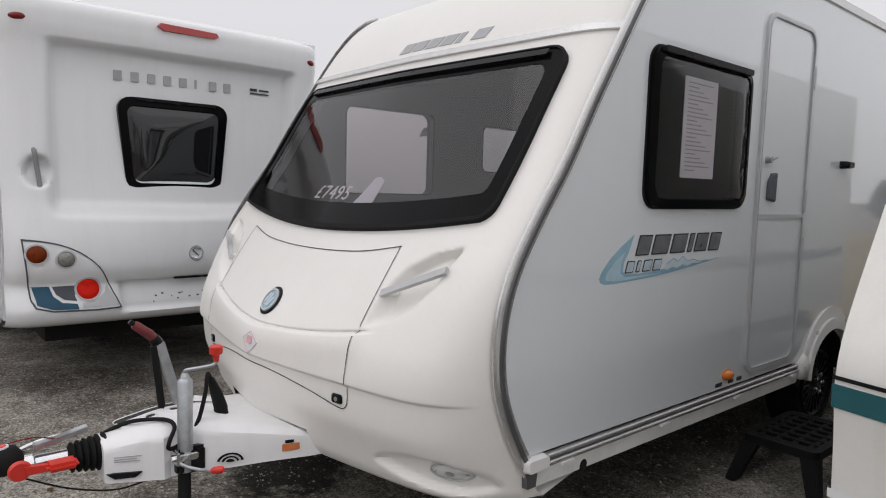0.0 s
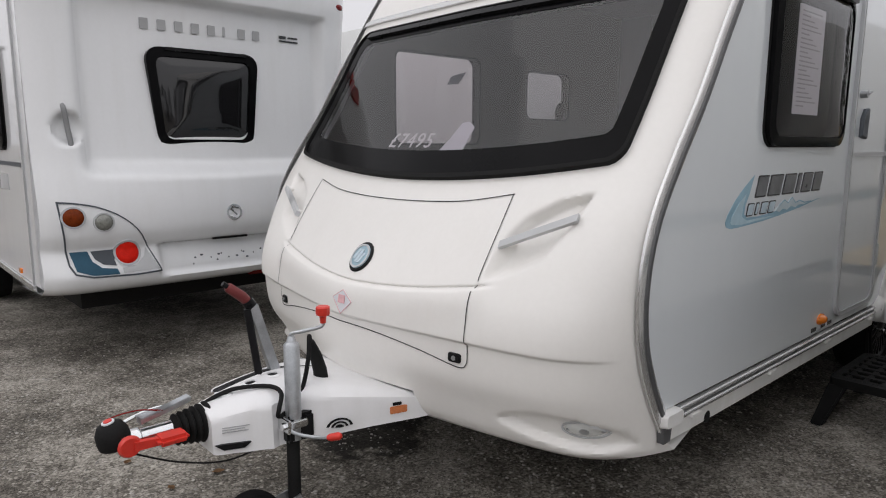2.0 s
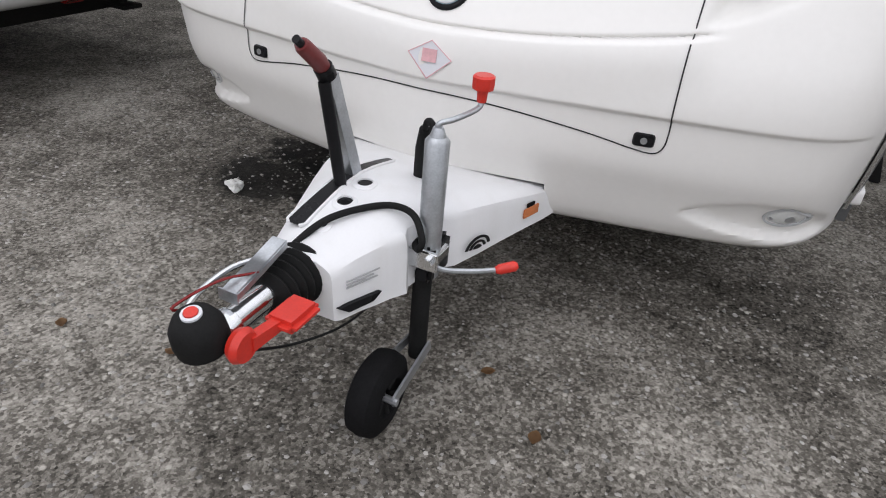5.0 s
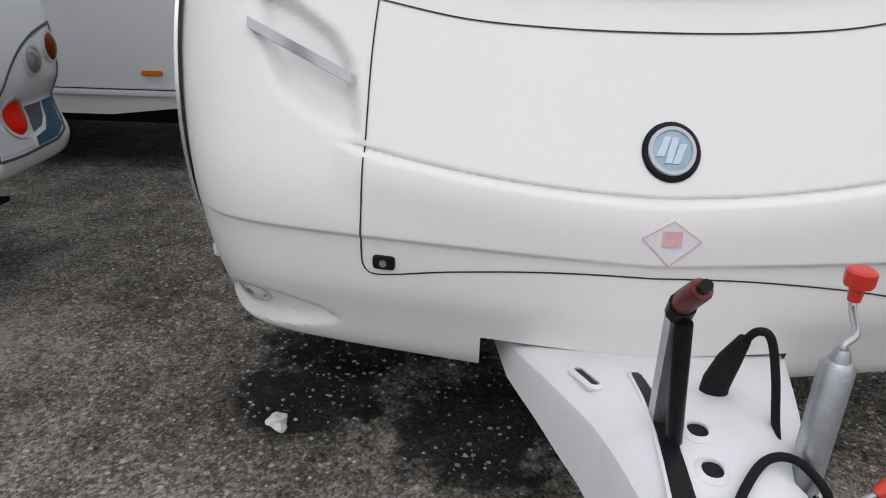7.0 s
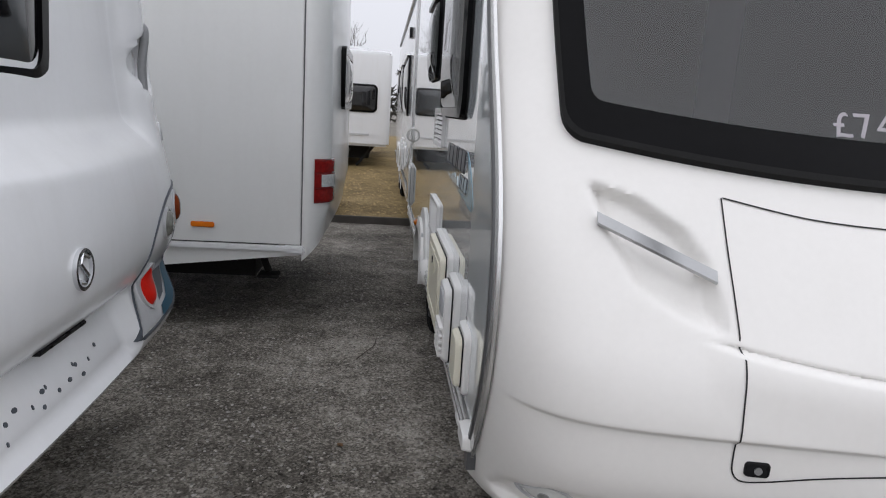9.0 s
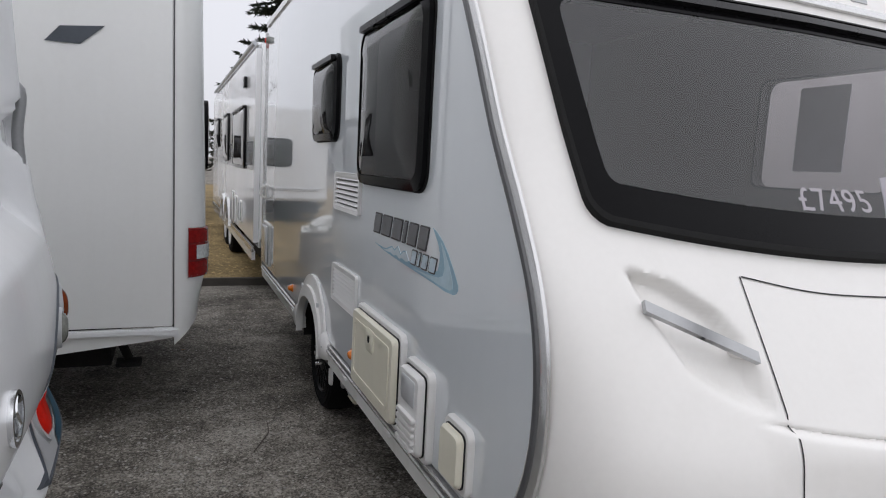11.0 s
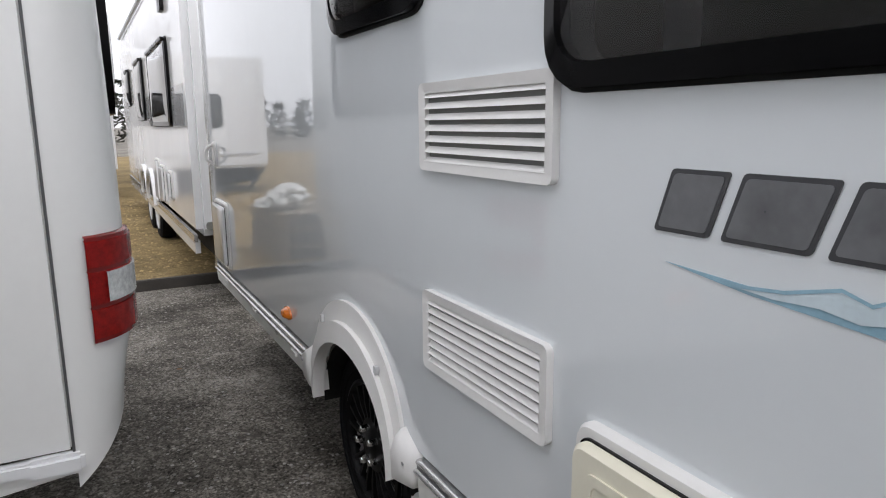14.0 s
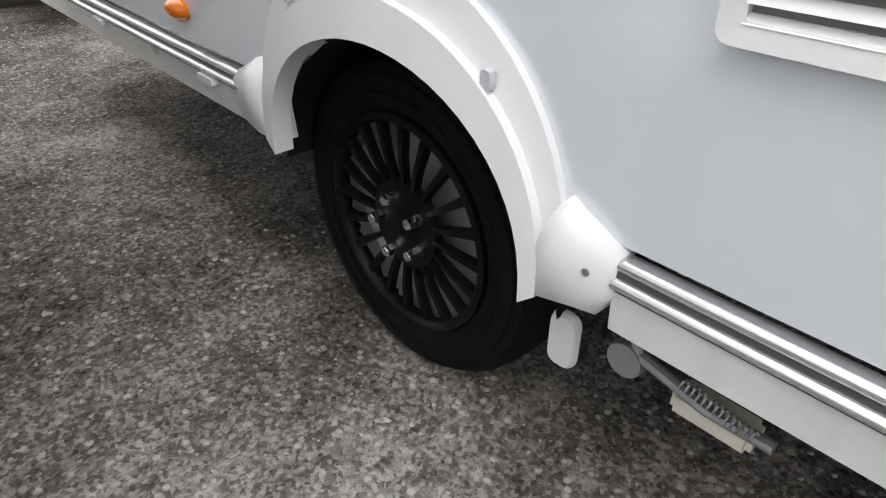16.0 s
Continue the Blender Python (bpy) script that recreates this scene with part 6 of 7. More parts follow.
# tail lamp clusters
for flip in (1, -1):
    def q(u, v):
        return (S_MID + flip * (u - S_MID), v)
    pan = lines([(0.405, 0.995), (0.50, 0.985), (0.62, 0.955), (0.74, 0.89), (0.84, 0.78), (0.945, 0.545)], 4) + [(0.80, 0.538), (0.56, 0.545), (0.47, 0.57), (0.445, 0.62)]
    pan = dense(pan)
    bm = B()
    ring(bm, [q(*p) for p in pan], [q(0.66 + (u - 0.66) * 0.965, 0.75 + (v - 0.75) * 0.955) for u, v in pan], -0.008, 0.005, on_st)
    cl = part("tail_lamp_panel", bm, SLATE, ster, "tail lamp cluster with round lenses")
    bm = B()
    pts = [(0.455, 0.70), (0.545, 0.70), (0.565, 0.64), (0.61, 0.60), (0.69, 0.588), (0.70, 0.555), (0.56, 0.56), (0.48, 0.59)]
    decal_fill(bm, [q(*p) for p in pts], 0.004, on_st)
    part("blue_band", bm, BLUEBAND, cl)
    bm = B()
    pts = [(0.56, 0.698), (0.71, 0.70), (0.68, 0.64), (0.69, 0.605), (0.62, 0.618), (0.58, 0.65)]
    decal_fill(bm, [q(*p) for p in pts], 0.004, on_st)
    part("grey_band", bm, SLATE, cl)
    bm = B()
    pts = [(0.86, 0.70), (0.925, 0.565), (0.72, 0.56), (0.72, 0.59), (0.80, 0.60), (0.85, 0.65)]
    decal_fill(bm, [q(*p) for p in pts], 0.004, on_st)
    part("grey_band", bm, LIGHTTRIM, cl)
    for u, v, rad, mat, lab in ((0.480, 0.903, 0.055, BROWNLENS, "dark amber indicator lens"), (0.632, 0.868, 0.050, CLEARLENS, "clear reversing lens"), (0.756, 0.676, 0.067, REDLENS, "round red tail lens")):
        bm = B()
        ring(bm, [q(*p) for p in ellipse(u, v, rad * 1.14, rad * 1.14)], [q(*p) for p in ellipse(u, v, rad * 0.96, rad * 0.96)], -0.004, 0.010, on_st)
        bezel = part("bezel", bm, LIGHTTRIM, cl)
        bm = B()
        pillow(bm, [q(*p) for p in ellipse(u, v, rad, rad)], 0.002, 0.022, on_st)
        part("lens", bm, mat, cl, lab)
    bm = B()
    yy = S_MID + flip * (0.510 - S_MID)
    dx = st_x(0.455, 1.4) + 0.012
    tube(bm, smooth_path([(dx - 0.02, yy - 0.018 * flip, 1.535), (dx + 0.035, yy - 0.015 * flip, 1.52), (dx + 0.03, yy, 1.40), (dx + 0.035, yy + 0.015 * flip, 1.27), (dx - 0.02, yy + 0.018 * flip, 1.245)], 5), 0.015, 10)
    part("grab_handle", bm, make_mat("grey_grab_handle", (0.26, 0.265, 0.27), 0.35, spread=0.1), ster, "grey rear grab handle in a moulded recess")
bm = B()
ring(bm, ellipse(1.412, 0.880, 0.050, 0.052, 28), ellipse(1.412, 0.880, 0.041, 0.043, 28), -0.002, 0.010, on_st)
bd = part("badge", bm, CHROME, ster, "round chrome badge")
bm = B()
tube(bm, [on_st(u, v, 0.006) for u, v in ((1.44, 0.905), (1.41, 0.918), (1.39, 0.90), (1.43, 0.862), (1.415, 0.845), (1.385, 0.855))], 0.006, 6)
part("badge_emblem", bm, CHROME, bd)
bm = B()
box(bm, -2.11, -2.085, 1.28, 1.52, 0.705, 0.72, 0.004)
part("plate_lamp", bm, BLACK, ster)
for k in range(14):
    a, c = 1.15 + 0.035 * k + 0.02 * math.sin(k * 5), 0.56 + 0.05 * abs(math.sin(k * 2.3))
    bm = B()
    prism(bm, ellipse(a, c, 0.004 + 0.003 * (k % 3), 0.006, 7), 0.0, 0.002, on_st)
    part("glue_spot", bm, SLATE, ster)

# ---- the caravan beyond it, side and rear corner ----
pv = thing("caravan", "off-white caravan parked side-on with its rear corner showing", "caravan")
PY, PX = 3.53, -1.765


def corner_loop(z):
    bow = 0.035 * sstep(0.9, 2.2, z) + 0.06 * (1 - sstep(0.38, 0.75, z))
    pts = [(PX, PY)]
    for a in np.linspace(-90, 0, 9):
        r = 0.16
        pts.append((PX + 0.02 + (r - 0.03 - bow * 0.6) * math.cos(radians(a)), PY + r + r * math.sin(radians(a))))
    tail = PX + 0.02 + 0.13 - bow * 0.6
    return pts + [(tail + 0.012, PY + 0.6), (tail + 0.018, PY + 1.1), (tail + 0.012, PY + 1.6), (tail, PY + 2.04), (PX, PY + 2.2)]


bm = B()
levels = [0.42, 0.44, 0.48, 0.55, 0.7, 0.9, 1.2, 1.5, 1.8, 2.1, 2.3, 2.4, 2.46]


def lift(k, z):
    """The lower edge rises round the corner towards the rear."""
    return z + 0.15 * min(k / 8, 1.0) * (1 - sstep(0.42, 0.95, z))


g = [[bm.verts.new((x, y, lift(k, z))) for k, (x, y) in enumerate(corner_loop(z))] for z in levels]
for a, c in zip(g, g[1:]):
    for k in range(len(a) - 1):
        bm.faces.new((a[k], a[k + 1], c[k + 1], c[k]))
bm.faces.new(g[-1])
bm.faces.new(g[0])
part("rear_panel", bm, PGREY, pv, smooth=50)
bm = B()
box(bm, -7.5, PX - 0.004, PY + 0.002, PY + 2.2, 0.515, 2.46, 0.006)
part("body", bm, PGREY, pv, "off-white aluminium side")
bm = B()
box(bm, -7.5, PX + 0.012, PY - 0.014, PY + 0.02, 0.475, 0.508, 0.005)
part("waist_rail", bm, WHITE, pv, "white waist rail")
bm = B()
prism(bm, [(-7.5, 0.36), (-2.6, 0.36), (PX - 0.01, 0.455), (PX - 0.01, 0.477), (-7.5, 0.477)], PY + 0.005, PY + 0.03, lambda u, v, d: Vector((u, d, v)))
part("skirt", bm, PGREY, pv)
bm = B()
box(bm, PX - 0.10, PX + 0.018, PY - 0.020, PY + 0.02, 0.462, 0.512, 0.010)
part("rail_end_cap", bm, WHITE, pv)
bm = B()
box(bm, PX - 0.006, PX + 0.0, PY - 0.003, PY + 0.004, 0.50, 2.44, 0.001)
part("corner_seam", bm, INSERT, pv)
bm = B()
box(bm, -7.2, PX - 0.3, PY + 0.25, PY + 1.95, 0.26, 0.5)
part("chassis", bm, DARK, pv)
for yy in (PY + 0.13, PY + 2.07):
    bm = B()
    lathe(bm, [(0, -0.09), (0.2, -0.09), (0.31, -0.07), (0.32, 0), (0.31, 0.07), (0.2, 0.09), (0, 0.09)], Matrix.Translation((-4.4, yy, 0.318)) @ AX, 28)
    part("wheel", bm, TYRE, pv)
bm = B()
tube(bm, [(-2.05, PY + 0.22, 0.47), (-1.98, PY + 0.22, 0.30)], 0.022, 8)
box(bm, -2.04, -1.92, PY + 0.16, PY + 0.28, 0.27, 0.29, 0.004)
part("corner_steady", bm, DARK, pv)
bm = B()
box(bm, -2.372, -2.245, PY - 0.014, PY + 0.005, 0.597, 0.627, 0.005)
part("side_marker", bm, AMBER, pv, "orange side reflector")
bm = B()
prism(bm, [(-2.30, 1.83), (-2.16, 1.83), (-2.06, 1.92), (-2.24, 1.90)], 0.0, 0.003, lambda u, v, d: Vector((u, PY - d, v)))
part("side_decal", bm, SLATE, pv, "small grey side decal")


def tail_strip(z0, z1, mat, name, par, out=0.012, a0=-72):
    bm = B()
    zs = [z0, z0 + 0.004, (z0 + z1) / 2, z1 - 0.004, z1]
    rr = []
    for i, z in enumerate(zs):
        bow = 0.035 * sstep(0.9, 2.2, z) + 0.06 * (1 - sstep(0.38, 0.75, z))
        o = 0.0 if i in (0, len(zs) - 1) else out
        rr.append([bm.verts.new((PX + 0.02 + (0.13 - bow * 0.6 + o) * math.cos(radians(a)), PY + 0.16 + (0.16 + o) * math.sin(radians(a)), z)) for a in np.linspace(a0, 6, 9)])
    for a, c in zip(rr, rr[1:]):
        for k in range(8):
            bm.faces.new((a[k], a[k + 1], c[k + 1], c[k]))
    return part(name, bm, mat, par, smooth=60)


tl = tail_strip(0.755, 1.005, DARKRED, "tail_lamp", pv, 0.010)
tagged(tl, "tall red and clear tail lamp")
tail_strip(0.765, 0.840, TAILRED, "red_lens", tl, 0.014)
tail_strip(0.843, 0.925, TAILRED, "red_lens", tl, 0.014)
tail_strip(0.846, 0.922, TAILCLEAR, "clear_lens", tl, 0.018, -56)
tail_strip(0.928, 0.995, TAILRED, "red_lens", tl, 0.014)
bm = B()
pmap = lambda u, v, d: Vector((-1.612 + d, u, v))
ring(bm, rrect(PY + 0.64, 1.28, PY + 1.60, 1.68, 0.08), rrect(PY + 0.69, 1.33, PY + 1.55, 1.63, 0.06), -0.05, 0.03, pmap)
w = part("rear_window", bm, FRAMEBLK, pv, "black rear window")
bm = B()
pillow(bm, rrect(PY + 0.68, 1.32, PY + 1.56, 1.64, 0.06), 0.02, 0.03, pmap)
part("pane", bm, DARKGLASS, w, smooth=180)


# ---- long twin-axle caravan behind ----
def far_caravan(label, x0, x1, y0, y1, mat):
    ob = thing("caravan", label, "caravan")
    bm = B()
    box(bm, x0, x1, y0, y1, 0.50, 2.42, 0.05)
    part("body", bm, mat, ob)
    bm = B()
    prism(bm, [(y0 + 0.08, 2.40), (y0 + 0.5, 2.50), (y1 - 0.5, 2.52), (y1 - 0.08, 2.40)], x0 + 0.03, x1 - 0.03, lambda u, v, d: Vector((d, u, v)))
    part("roof", bm, mat, ob)
    return ob


tw = far_caravan("long white twin-axle caravan standing on the gravel", -1.05, 1.15, 6.55, 13.2, WHITE)
left = lambda u, v, d: Vector((-1.05 - d, u, v))
for y0, y1, z0, z1 in ((7.35, 8.75, 1.24, 1.90), (9.5, 10.3, 1.30, 1.93), (11.4, 12.0, 1.50, 1.95)):
    side_window(-1, y0, y1, z0, z1, "black tinted window", tw, left, 0.09, DARKGLASS)
bm = B()
prism(bm, [(6.7, 1.24), (12.9, 1.24), (12.9, 1.52), (6.7, 1.52)], 0.0, 0.002, left)
part("grey_band", bm, make_mat("grey_side_band", (0.36, 0.37, 0.38), 0.2, coat=0.5), tw, "grey side band")
bm = B()
prism(bm, rrect(7.36, 2.08, 7.52, 2.19, 0.02), 0.0, 0.03, left)
part("vent_cowl", bm, BLACK, tw)
bm = B()
prism(bm, [(6.62, 0.455), (13.1, 0.455), (13.1, 0.51), (6.62, 0.51)], -0.01, 0.014, left)
part("waist_rail", bm, ALU, tw)
bm = B()
prism(bm, [(6.66, 0.37), (13.0, 0.37), (13.0, 0.46), (6.66, 0.46)], -0.03, 0.004, left)
part("skirt", bm, WHITE, tw)
for yy, hgt, zz in ((8.6, 0.36, 0.56), (8.2, 0.30, 0.58), (7.7, 0.2, 0.66)):
    hatch(yy, yy + (0.28 if hgt > 0.25 else 0.14), zz, zz + hgt, left, "white service hatch", 0.035, WHITE, PLASTIC, tw)
for yy in (9.55, 10.35):
    wheel_m = Matrix.Translation((-1.03, yy, 0.365)) @ Matrix.Rotation(radians(-90), 4, "Y")
    bm = B()
    lathe(bm, [(0.2, -0.17), (0.30, -0.16), (0.315, -0.1), (0.31, -0.02), (0.28, 0), (0.21, -0.01)], wheel_m, 30)
    wq = part("wheel", bm, TYRE, tw)
    bm = B()
    lathe(bm, [(0, 0.0), (0.05, 0.0), (0.12, -0.02), (0.19, -0.01), (0.21, 0.0), (0.21, -0.03)], wheel_m, 30)
    part("rim", bm, LIGHTTRIM, wq)
    arcs = [(yy - 0.40 * math.cos(a), 0.45 + 0.36 * math.sin(a)) for a in np.linspace(0, math.pi, 15)]
    arcs2 = [(yy - 0.33 * math.cos(a), 0.45 + 0.28 * math.sin(a)) for a in np.linspace(math.pi, 0, 15)]
    bm = B()
    prism(bm, arcs + arcs2, -0.01, 0.035, left)
    part("wheel_arch", bm, WHITE, tw)
    bm = B()
    prism(bm, [(u, v) for u, v in arcs2], -0.002, 0.004, left)
    part("wheel_well", bm, DARK, tw)
bm = B()
box(bm, -0.85, 0.9, 6.9, 12.9, 0.25, 0.5)
part("chassis", bm, DARK, tw)
bm = B()
prism(bm, rrect(-0.99, 0.545, -0.80, 0.60, 0.02), 0.0, 0.02, lambda u, v, d: Vector((u, 6.55 - d, v)))
part("end_lamp", bm, CLEARLENS, tw)
bm = B()
tube(bm, [(-1.05, 6.75, 2.44), (-1.05, 12.8, 2.47)], 0.022, 8)
part("awning_rail", bm, GALV, tw, "grey awning rail along the roof edge")

# ---- caravan standing across the end of the alley ----
cr = far_caravan("white caravan standing across the end of the gravel", -3.40, -1.18, 13.9, 19.5, WHITE)
cmap = lambda u, v, d: Vector((u, 13.9 - d, v))
side_window(1, -2.65, -1.46, 1.20, 1.76, "wide black end window", cr, cmap, 0.10, DARKGLASS)
bm = B()
prism(bm, rrect(-3.2, 0.72, -1.6, 0.76, 0.01, 2), 0.0, 0.015, cmap)
part("moulding", bm, LIGHTTRIM, cr)
bm = B()
tube(bm, [(-2.9, 13.9, 0.42), (-2.45, 12.9, 0.40), (-2.0, 13.9, 0.42)], 0.035, 8)
tube(bm, [(-2.45, 13.0, 0.40), (-2.45, 13.0, 0.10)], 0.03, 8)
part("drawbar", bm, DARK, cr)
for xx in (-3.4, -1.5):
    bm = B()
    tube(bm, [(xx, 14.2, 0.5), (xx + 0.35 * (1 if xx < -2 else -1), 14.1, 0.08)], 0.03, 8)
    part("corner_steady", bm, DARK, cr)
bm = B()
box(bm, -3.3, -1.6, 14.3, 19, 0.22, 0.5)
part("chassis", bm, DARK, cr)
bm = B()
box(bm, -2.4, -1.7, 15.0, 15.7, 2.48, 2.60, 0.03)
part("roof_light", bm, WHITE, cr)

# ---- caravan close by on the other side ----
nb = thing("caravan", "older white caravan with a teal stripe on its nose", "caravan")
NZ = [0.40, 0.55, 0.62, 0.80, 0.93, 1.05, 1.36, 1.9, 2.3]
NY = [1.60, 1.57, 1.565, 1.545, 1.525, 1.56, 1.78, 2.15, 2.5]


def nb_y(x, z):
    a = min(abs(x - 2.95) / 1.05, 1)
    return interp(z, NZ, NY) - 0.10 * (1 - a ** 3)


bm = B()
nx = [1.90 + 2.1 * i / 40 for i in range(41)]
nz = [0.42 + 0.047 * i for i in range(41)]
g = [[bm.verts.new((x, nb_y(x, z), z)) for x in nx] for z in nz]
for j in range(40):
    for i in range(40):
        bm.faces.new((g[j][i], g[j][i + 1], g[j + 1][i + 1], g[j + 1][i]))
back = [[bm.verts.new((x, y, z)) for z in nz] for x, y in ((1.90, 6.6), (4.0, 6.6))]
for side, col in ((0, 0), (1, -1)):
    for j in range(40):
        bm.faces.new((g[j][col], g[j + 1][col], back[side][j + 1], back[side][j]))
for j in range(40):
    bm.faces.new((back[0][j], back[0][j + 1], back[1][j + 1], back[1][j]))
bm.faces.new([g[-1][i] for i in range(41)] + [back[1][-1], back[0][-1]])
part("body", bm, make_mat("aged_white_paint", (0.74, 0.73, 0.70), 0.3, spread=0.04, dirt=(0.6, 0.58, 0.5), dirt_amount=0.3), nb, smooth=30)
on_nb = lambda u, v, d: Vector((u, nb_y(u, v) - d, v))
for z0, z1, mat, d in ((0.865, 0.925, TEAL, 0.003), (0.936, 0.946, BLACK, 0.004), (0.63, 0.655, WHITE, 0.012)):
    bm = B()
    line = [(1.895 + 2.1 * i / 40, z0, z1) for i in range(41)]
    vs = [[bm.verts.new(on_nb(u, z, d)) for z in (a, c)] for u, a, c in line]
    for a, c in zip(vs, vs[1:]):
        bm.faces.new((a[0], a[1], c[1], c[0]))
    if mat is not WHITE:
        sd = [bm.verts.new((1.896, y, z)) for y, z in ((nb_y(1.9, z0), z0), (6.5, z0), (6.5, z1), (nb_y(1.9, z1), z1))]
        bm.faces.new(sd)
    part("stripe", bm, mat, nb, "teal stripe" if mat is TEAL else "")
bm = B()
pillow(bm, ellipse(2.10, 0.47, 0.06, 0.03), 0.0, 0.02, on_nb)
part("marker_lamp", bm, CLEARLENS, nb)
bm = B()
box(bm, 2.1, 3.8, 2.0, 6.4, 0.2, 0.45)
part("chassis", bm, DARK, nb)
bm = B()
prism(bm, rrect(2.05, 1.15, 3.85, 1.75, 0.1), 0.0, 0.02, on_nb)
part("front_window", bm, DARKGLASS, nb)
for xx in (1.99, 3.91):
    bm = B()
    lathe(bm, [(0, -0.08), (0.2, -0.08), (0.30, -0.06), (0.31, 0), (0.30, 0.06), (0.2, 0.08), (0, 0.08)], Matrix.Translation((xx, 4.2, 0.308)) @ Matrix.Rotation(radians(90), 4, "Y"), 28)
    part("wheel", bm, TYRE, nb)

# ---- loose things on the ground ----
step = thing("step_stool", "black plastic caravan step with a slotted top below the door", "step", at=(1.23, 3.2, 0))
SX0, SX1, SY0, SY1, STZ = 1.06, 1.40, 2.92, 3.48, 0.235
bm = B()
ring(bm, rrect(SX0, SY0, SX1, SY1, 0.04), rrect(SX0 + 0.035, SY0 + 0.035, SX1 - 0.035, SY1 - 0.035, 0.02), -0.04, 0.0, flat_map(STZ))
part("top_frame", bm, STEPBLK, step)
for i in range(7):
    y = SY0 + 0.055 + (SY1 - SY0 - 0.11) * i / 6
    bm = B()
    box(bm, SX0 + 0.03, SX1 - 0.03, y - 0.017, y + 0.017, STZ - 0.03, STZ - 0.001, 0.003)
    part("top_slat", bm, STEPBLK, step)
for i in range(4):
    x = SX0 + 0.06 + (SX1 - SX0 - 0.12) * i / 3
    bm = B()
    box(bm, x - 0.012, x + 0.012, SY0 + 0.03, SY1 - 0.03, STZ - 0.032, STZ - 0.004, 0.003)
    part("top_rib", bm, STEPBLK, step)
for x, y, dx, dy in ((SX0, SY0, -1, -1), (SX1, SY0, 1, -1), (SX0, SY1, -1, 1), (SX1, SY1, 1, 1)):
    bm = B()
    a, c = Vector((x - dx * 0.04, y - dy * 0.04, STZ - 0.03)), Vector((x + dx * 0.02, y + dy * 0.03, 0.0))
    vs = [[bm.verts.new(q + Vector((h * r, w * r, 0))) for h, w in ((-1, -1), (1, -1), (1, 1), (-1, 1))] for q, r in ((a, 0.038), (c, 0.026))]
    for k in range(4):
        bm.faces.new((vs[0][k], vs[0][(k + 1) % 4], vs[1][(k + 1) % 4], vs[1][k]))
    bm.faces.new(vs[0])
    bm.faces.new(vs[1])
    bmesh.ops.bevel(bm, geom=bm.edges[:], offset=0.006, segments=2, affect="EDGES")
    part("leg", bm, STEPBLK, step)

rng = random.Random(5)
bm = B()
blob = bmesh.ops.create_icosphere(bm, subdivisions=3, radius=0.032)
for v in bm.verts:
    k = 0.7 + 0.8 * noise.noise(v.co * 40)
    v.co = Vector((v.co.x * k * 1.1 - 0.899, v.co.y * k + 1.171, max(-0.002, v.co.z * k * 0.9 + 0.018)))
solo("tissue", bm, TISSUE, "crumpled white tissue lying on damp asphalt", "litter", smooth=0)


def leaf(x, y, size, turn):
    bm = B()
    g = [[None] * 5 for _ in range(7)]
    for i in range(7):
        for j in range(5):
            u, v = i / 6 - 0.5, (j / 4 - 0.5) * max(0.06, math.sin(math.pi * (i + 0.3) / 6.6)) * 0.75
            z = 0.08 * (u * u) + 0.16 * abs(v) + 0.05 * noise.noise((u * 5 + x, v * 5 + y, 1))
            g[i][j] = bm.verts.new((u * size, v * size, z * size + 0.004))
    for i in range(6):
        for j in range(4):
            bm.faces.new((g[i][j], g[i + 1][j], g[i + 1][j + 1], g[i][j + 1]))
    bmesh.ops.solidify(bm, geom=bm.faces[:], thickness=0.001)
    bmesh.ops.transform(bm, matrix=Matrix.Translation((x, y, ground_height(x, y))) @ Matrix.Rotation(turn, 4, "Z"), verts=bm.verts)
    solo("fallen_leaf", bm, LEAF, "curled brown fallen leaf on the asphalt", "leaf", "fallen leaves", smooth=60)


for x, y, sz in ((0.335, 0.711, 0.05), (-0.42, 0.55, 0.06), (0.52, 0.55, 0.055), (0.30, 0.20, 0.05), (0.1, 0.05, 0.055), (0.85, -0.02, 0.05), (-0.42, 0.36, 0.045), (0.46, 0.16, 0.06), (-0.75, 0.3, 0.05), (0.62, 0.12, 0.045), (-1.45, 2.2, 0.04), (-1.7, 4.9, 0.04), (-1.35, 5.4, 0.04)):
    leaf(x, y, sz * 0.8, rng.random() * 6)
bm = B()
tube(bm, smooth_path([(-1.42, 3.10, 0.010), (-1.36, 3.22, 0.016), (-1.33, 3.30, 0.014), (-1.32, 3.42, 0.012)], 5), [0.003] * 16, 6)
solo("twig", bm, BARK, "thin dark twig lying on the asphalt", "twig")


def scatter(name, count, area, size, mat, label, base, seed, spread=2.2, ztop=0.4):
    r = random.Random(seed)
    verts, faces = [], []
    shape = [(1, 0, 0), (0.3, 0.9, 0), (-0.8, 0.55, 0), (-0.8, -0.6, 0), (0.35, -0.95, 0), (0.1, 0.05, 1)]
    for _ in range(count):
        x, y = r.uniform(area[0], area[1]), r.uniform(area[2], area[3])
        s = size * r.random() ** spread * 1.6 + size * 0.25
        a, h = r.random() * 6.28, r.uniform(0.35, 0.9) * ztop * 2
        ca, sa, i0 = math.cos(a), math.sin(a), len(verts)
        z = base(x, y)
        for u, v, w in shape:
            u, v = u * r.uniform(0.7, 1.2), v * r.uniform(0.6, 1.1)
            verts.append((x + s * (u * ca - v * sa), y + s * (u * sa + v * ca), z - 0.003 + s * w * h))
        faces += [(i0 + k, i0 + (k + 1) % 5, i0 + 5) for k in range(5)]
    me = bpy.data.meshes.new(name)
    me.from_pydata(verts, [], faces)
    me.materials.append(mat)
    return tagged(new(name, me), label, "stones", kind="stuff")


